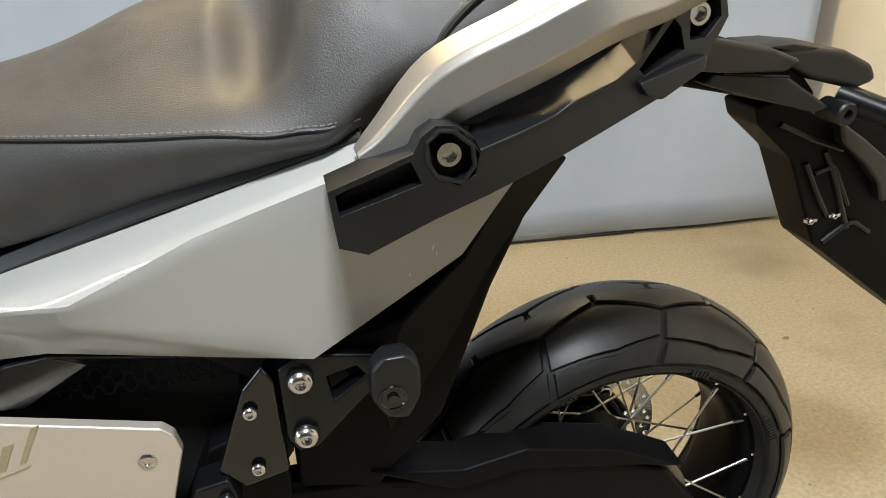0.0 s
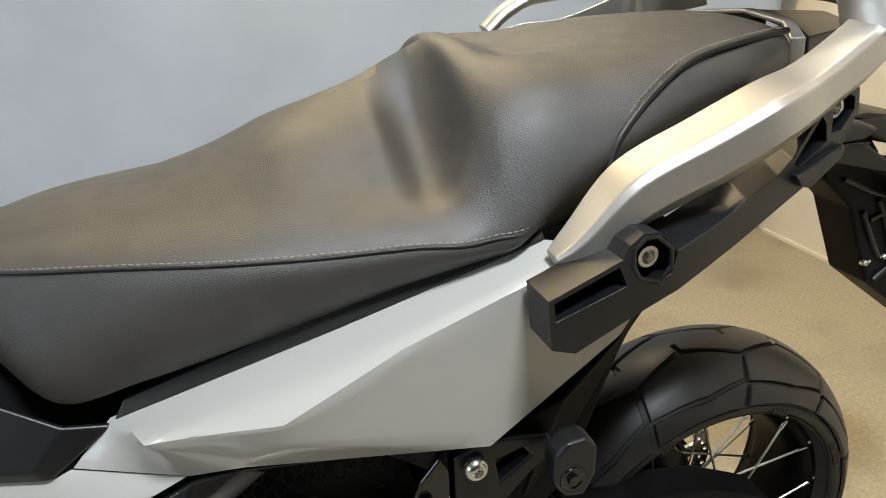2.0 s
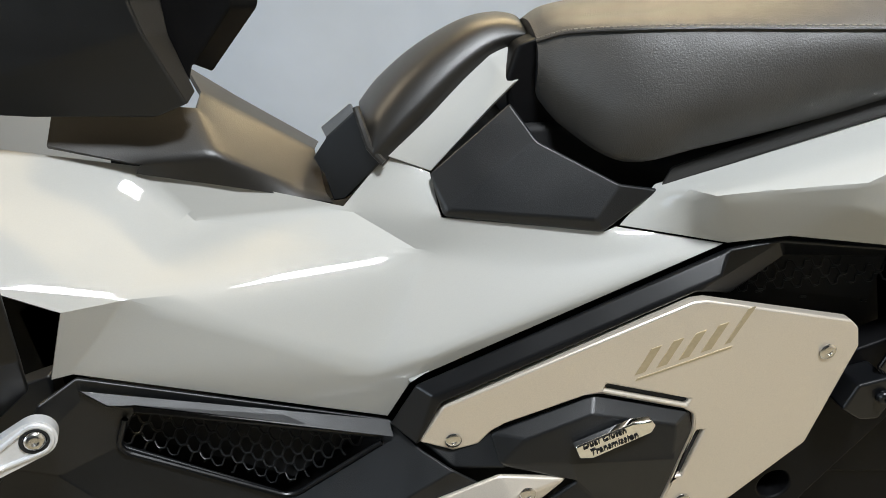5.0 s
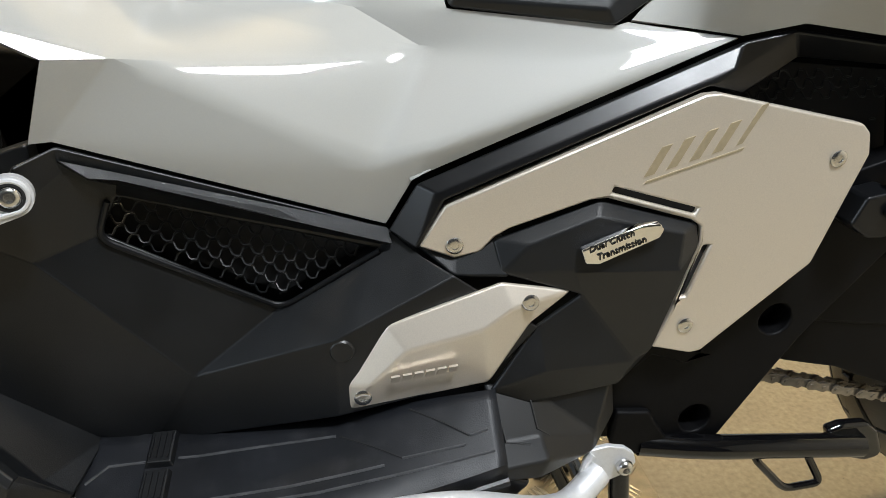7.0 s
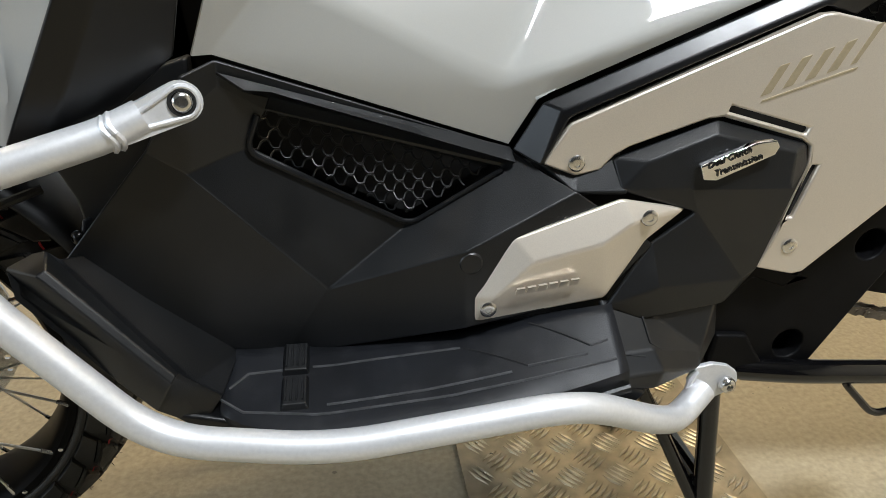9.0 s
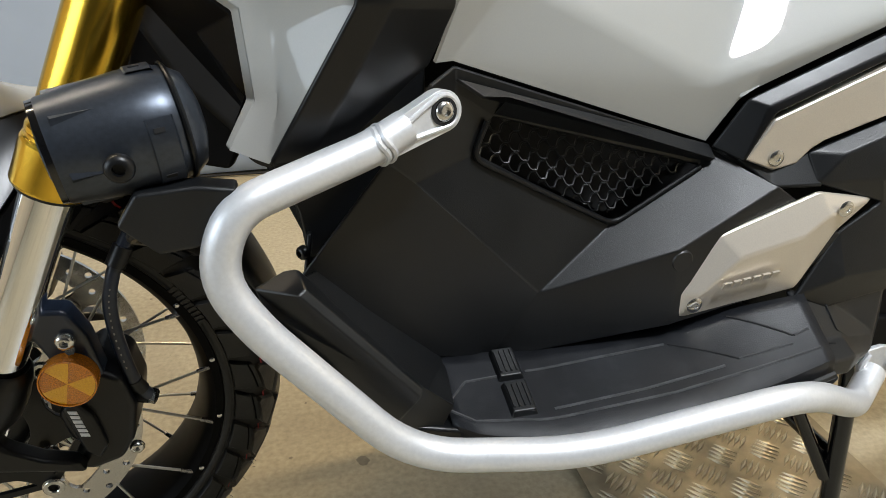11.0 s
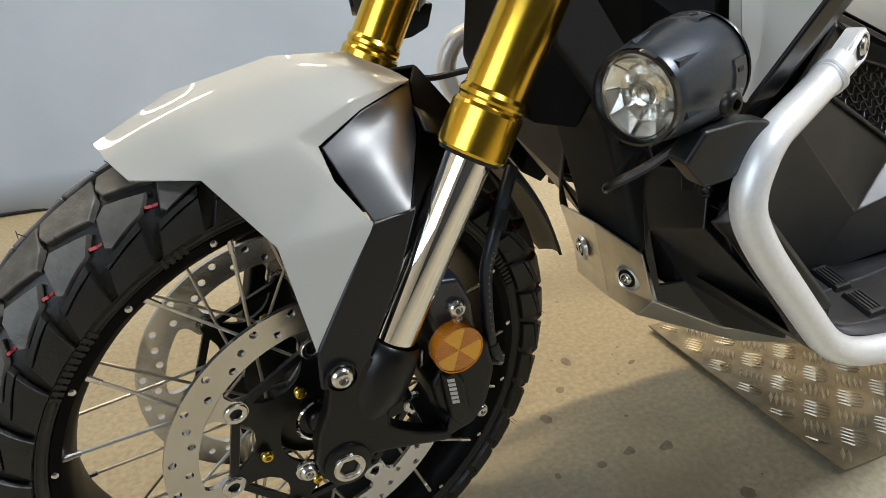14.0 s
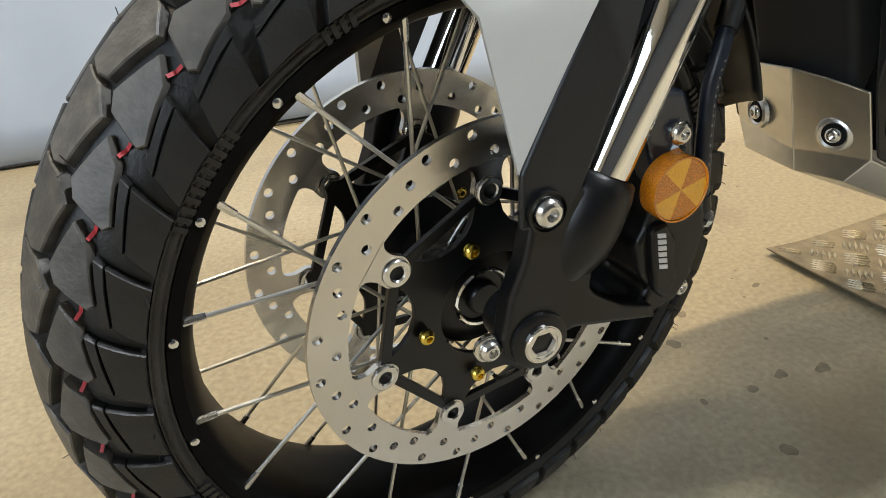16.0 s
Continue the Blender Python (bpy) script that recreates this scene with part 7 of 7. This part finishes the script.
holder = part("plate_holder", slab([(1.692, 0.826), (1.700, 0.806), (1.707, 0.800), (1.749, 0.765), (1.805, 0.652), (1.951, 0.545), (2.100, 0.440), (2.110, 0.600), (1.950, 0.735), (1.870, 0.800), (1.774, 0.812), (1.72, 0.835)], -0.030, 0.060), HOLDER, bike, "black number plate holder", bevel=0.004)
part("holder_flap", slab([(1.780, 0.812), (1.826, 0.785), (1.886, 0.745), (1.900, 0.722), (1.894, 0.706), (1.874, 0.703), (1.862, 0.728), (1.832, 0.756), (1.792, 0.785)], lambda x, z: -0.046 + 0.12 * (x - 1.84), 0.016), GREYPLASTIC, holder, "dark grey flap of the holder", bevel=0.004, seg=3)
for line in (((1.768, 0.758), (1.785, 0.730), (1.812, 0.690)), ((1.790, 0.770), (1.812, 0.735), (1.845, 0.670)), ((1.782, 0.745), (1.806, 0.752), (1.838, 0.700)), ((1.815, 0.655), (1.850, 0.680), (1.880, 0.660)), ((1.725, 0.806), (1.770, 0.785), (1.812, 0.770))):
    part("holder_rib", tube(fillet([(x, -0.031, z) for x, z in line], 0.01), 0.0035, 8), BLACK, holder)
for sx, sz in ((1.790, 0.686), (1.821, 0.689)):
    screw("plate_bolt", (sx, -0.031, sz), 0.0045, holder, BOLT)
    part("bolt_clip", box(sx - 0.007, sx + 0.009, -0.034, -0.031, sz - 0.0015, sz + 0.0025), BOLT, holder)
part("indicator_mount", lathe([(0.012, -0.058), (0.012, -0.088), (0.010, -0.090), (0.005, -0.090), (0.005, -0.084), (0, -0.084)], 20, "y", (1.752, 0, 0.829)), BLACK, holder, angle=40)
part("tail_filler", slab([(1.285, 0.865), (1.36, 0.930), (1.47, 0.962), (1.48, 0.91), (1.36, 0.865)], -0.140, 0.03), HOLDER, bike, "dark filler under the grab rail", bevel=0.003)
ind = part("indicator", tube(smooth_line([(1.760, -0.060, 0.842), (1.800, -0.100, 0.825), (1.840, -0.150, 0.812), (1.880, -0.185, 0.805)], 5), [0.014] * 8 + [0.015] * 8, 14), BLACK_S, bike, "black rear indicator stalk")
mirrored(ind)
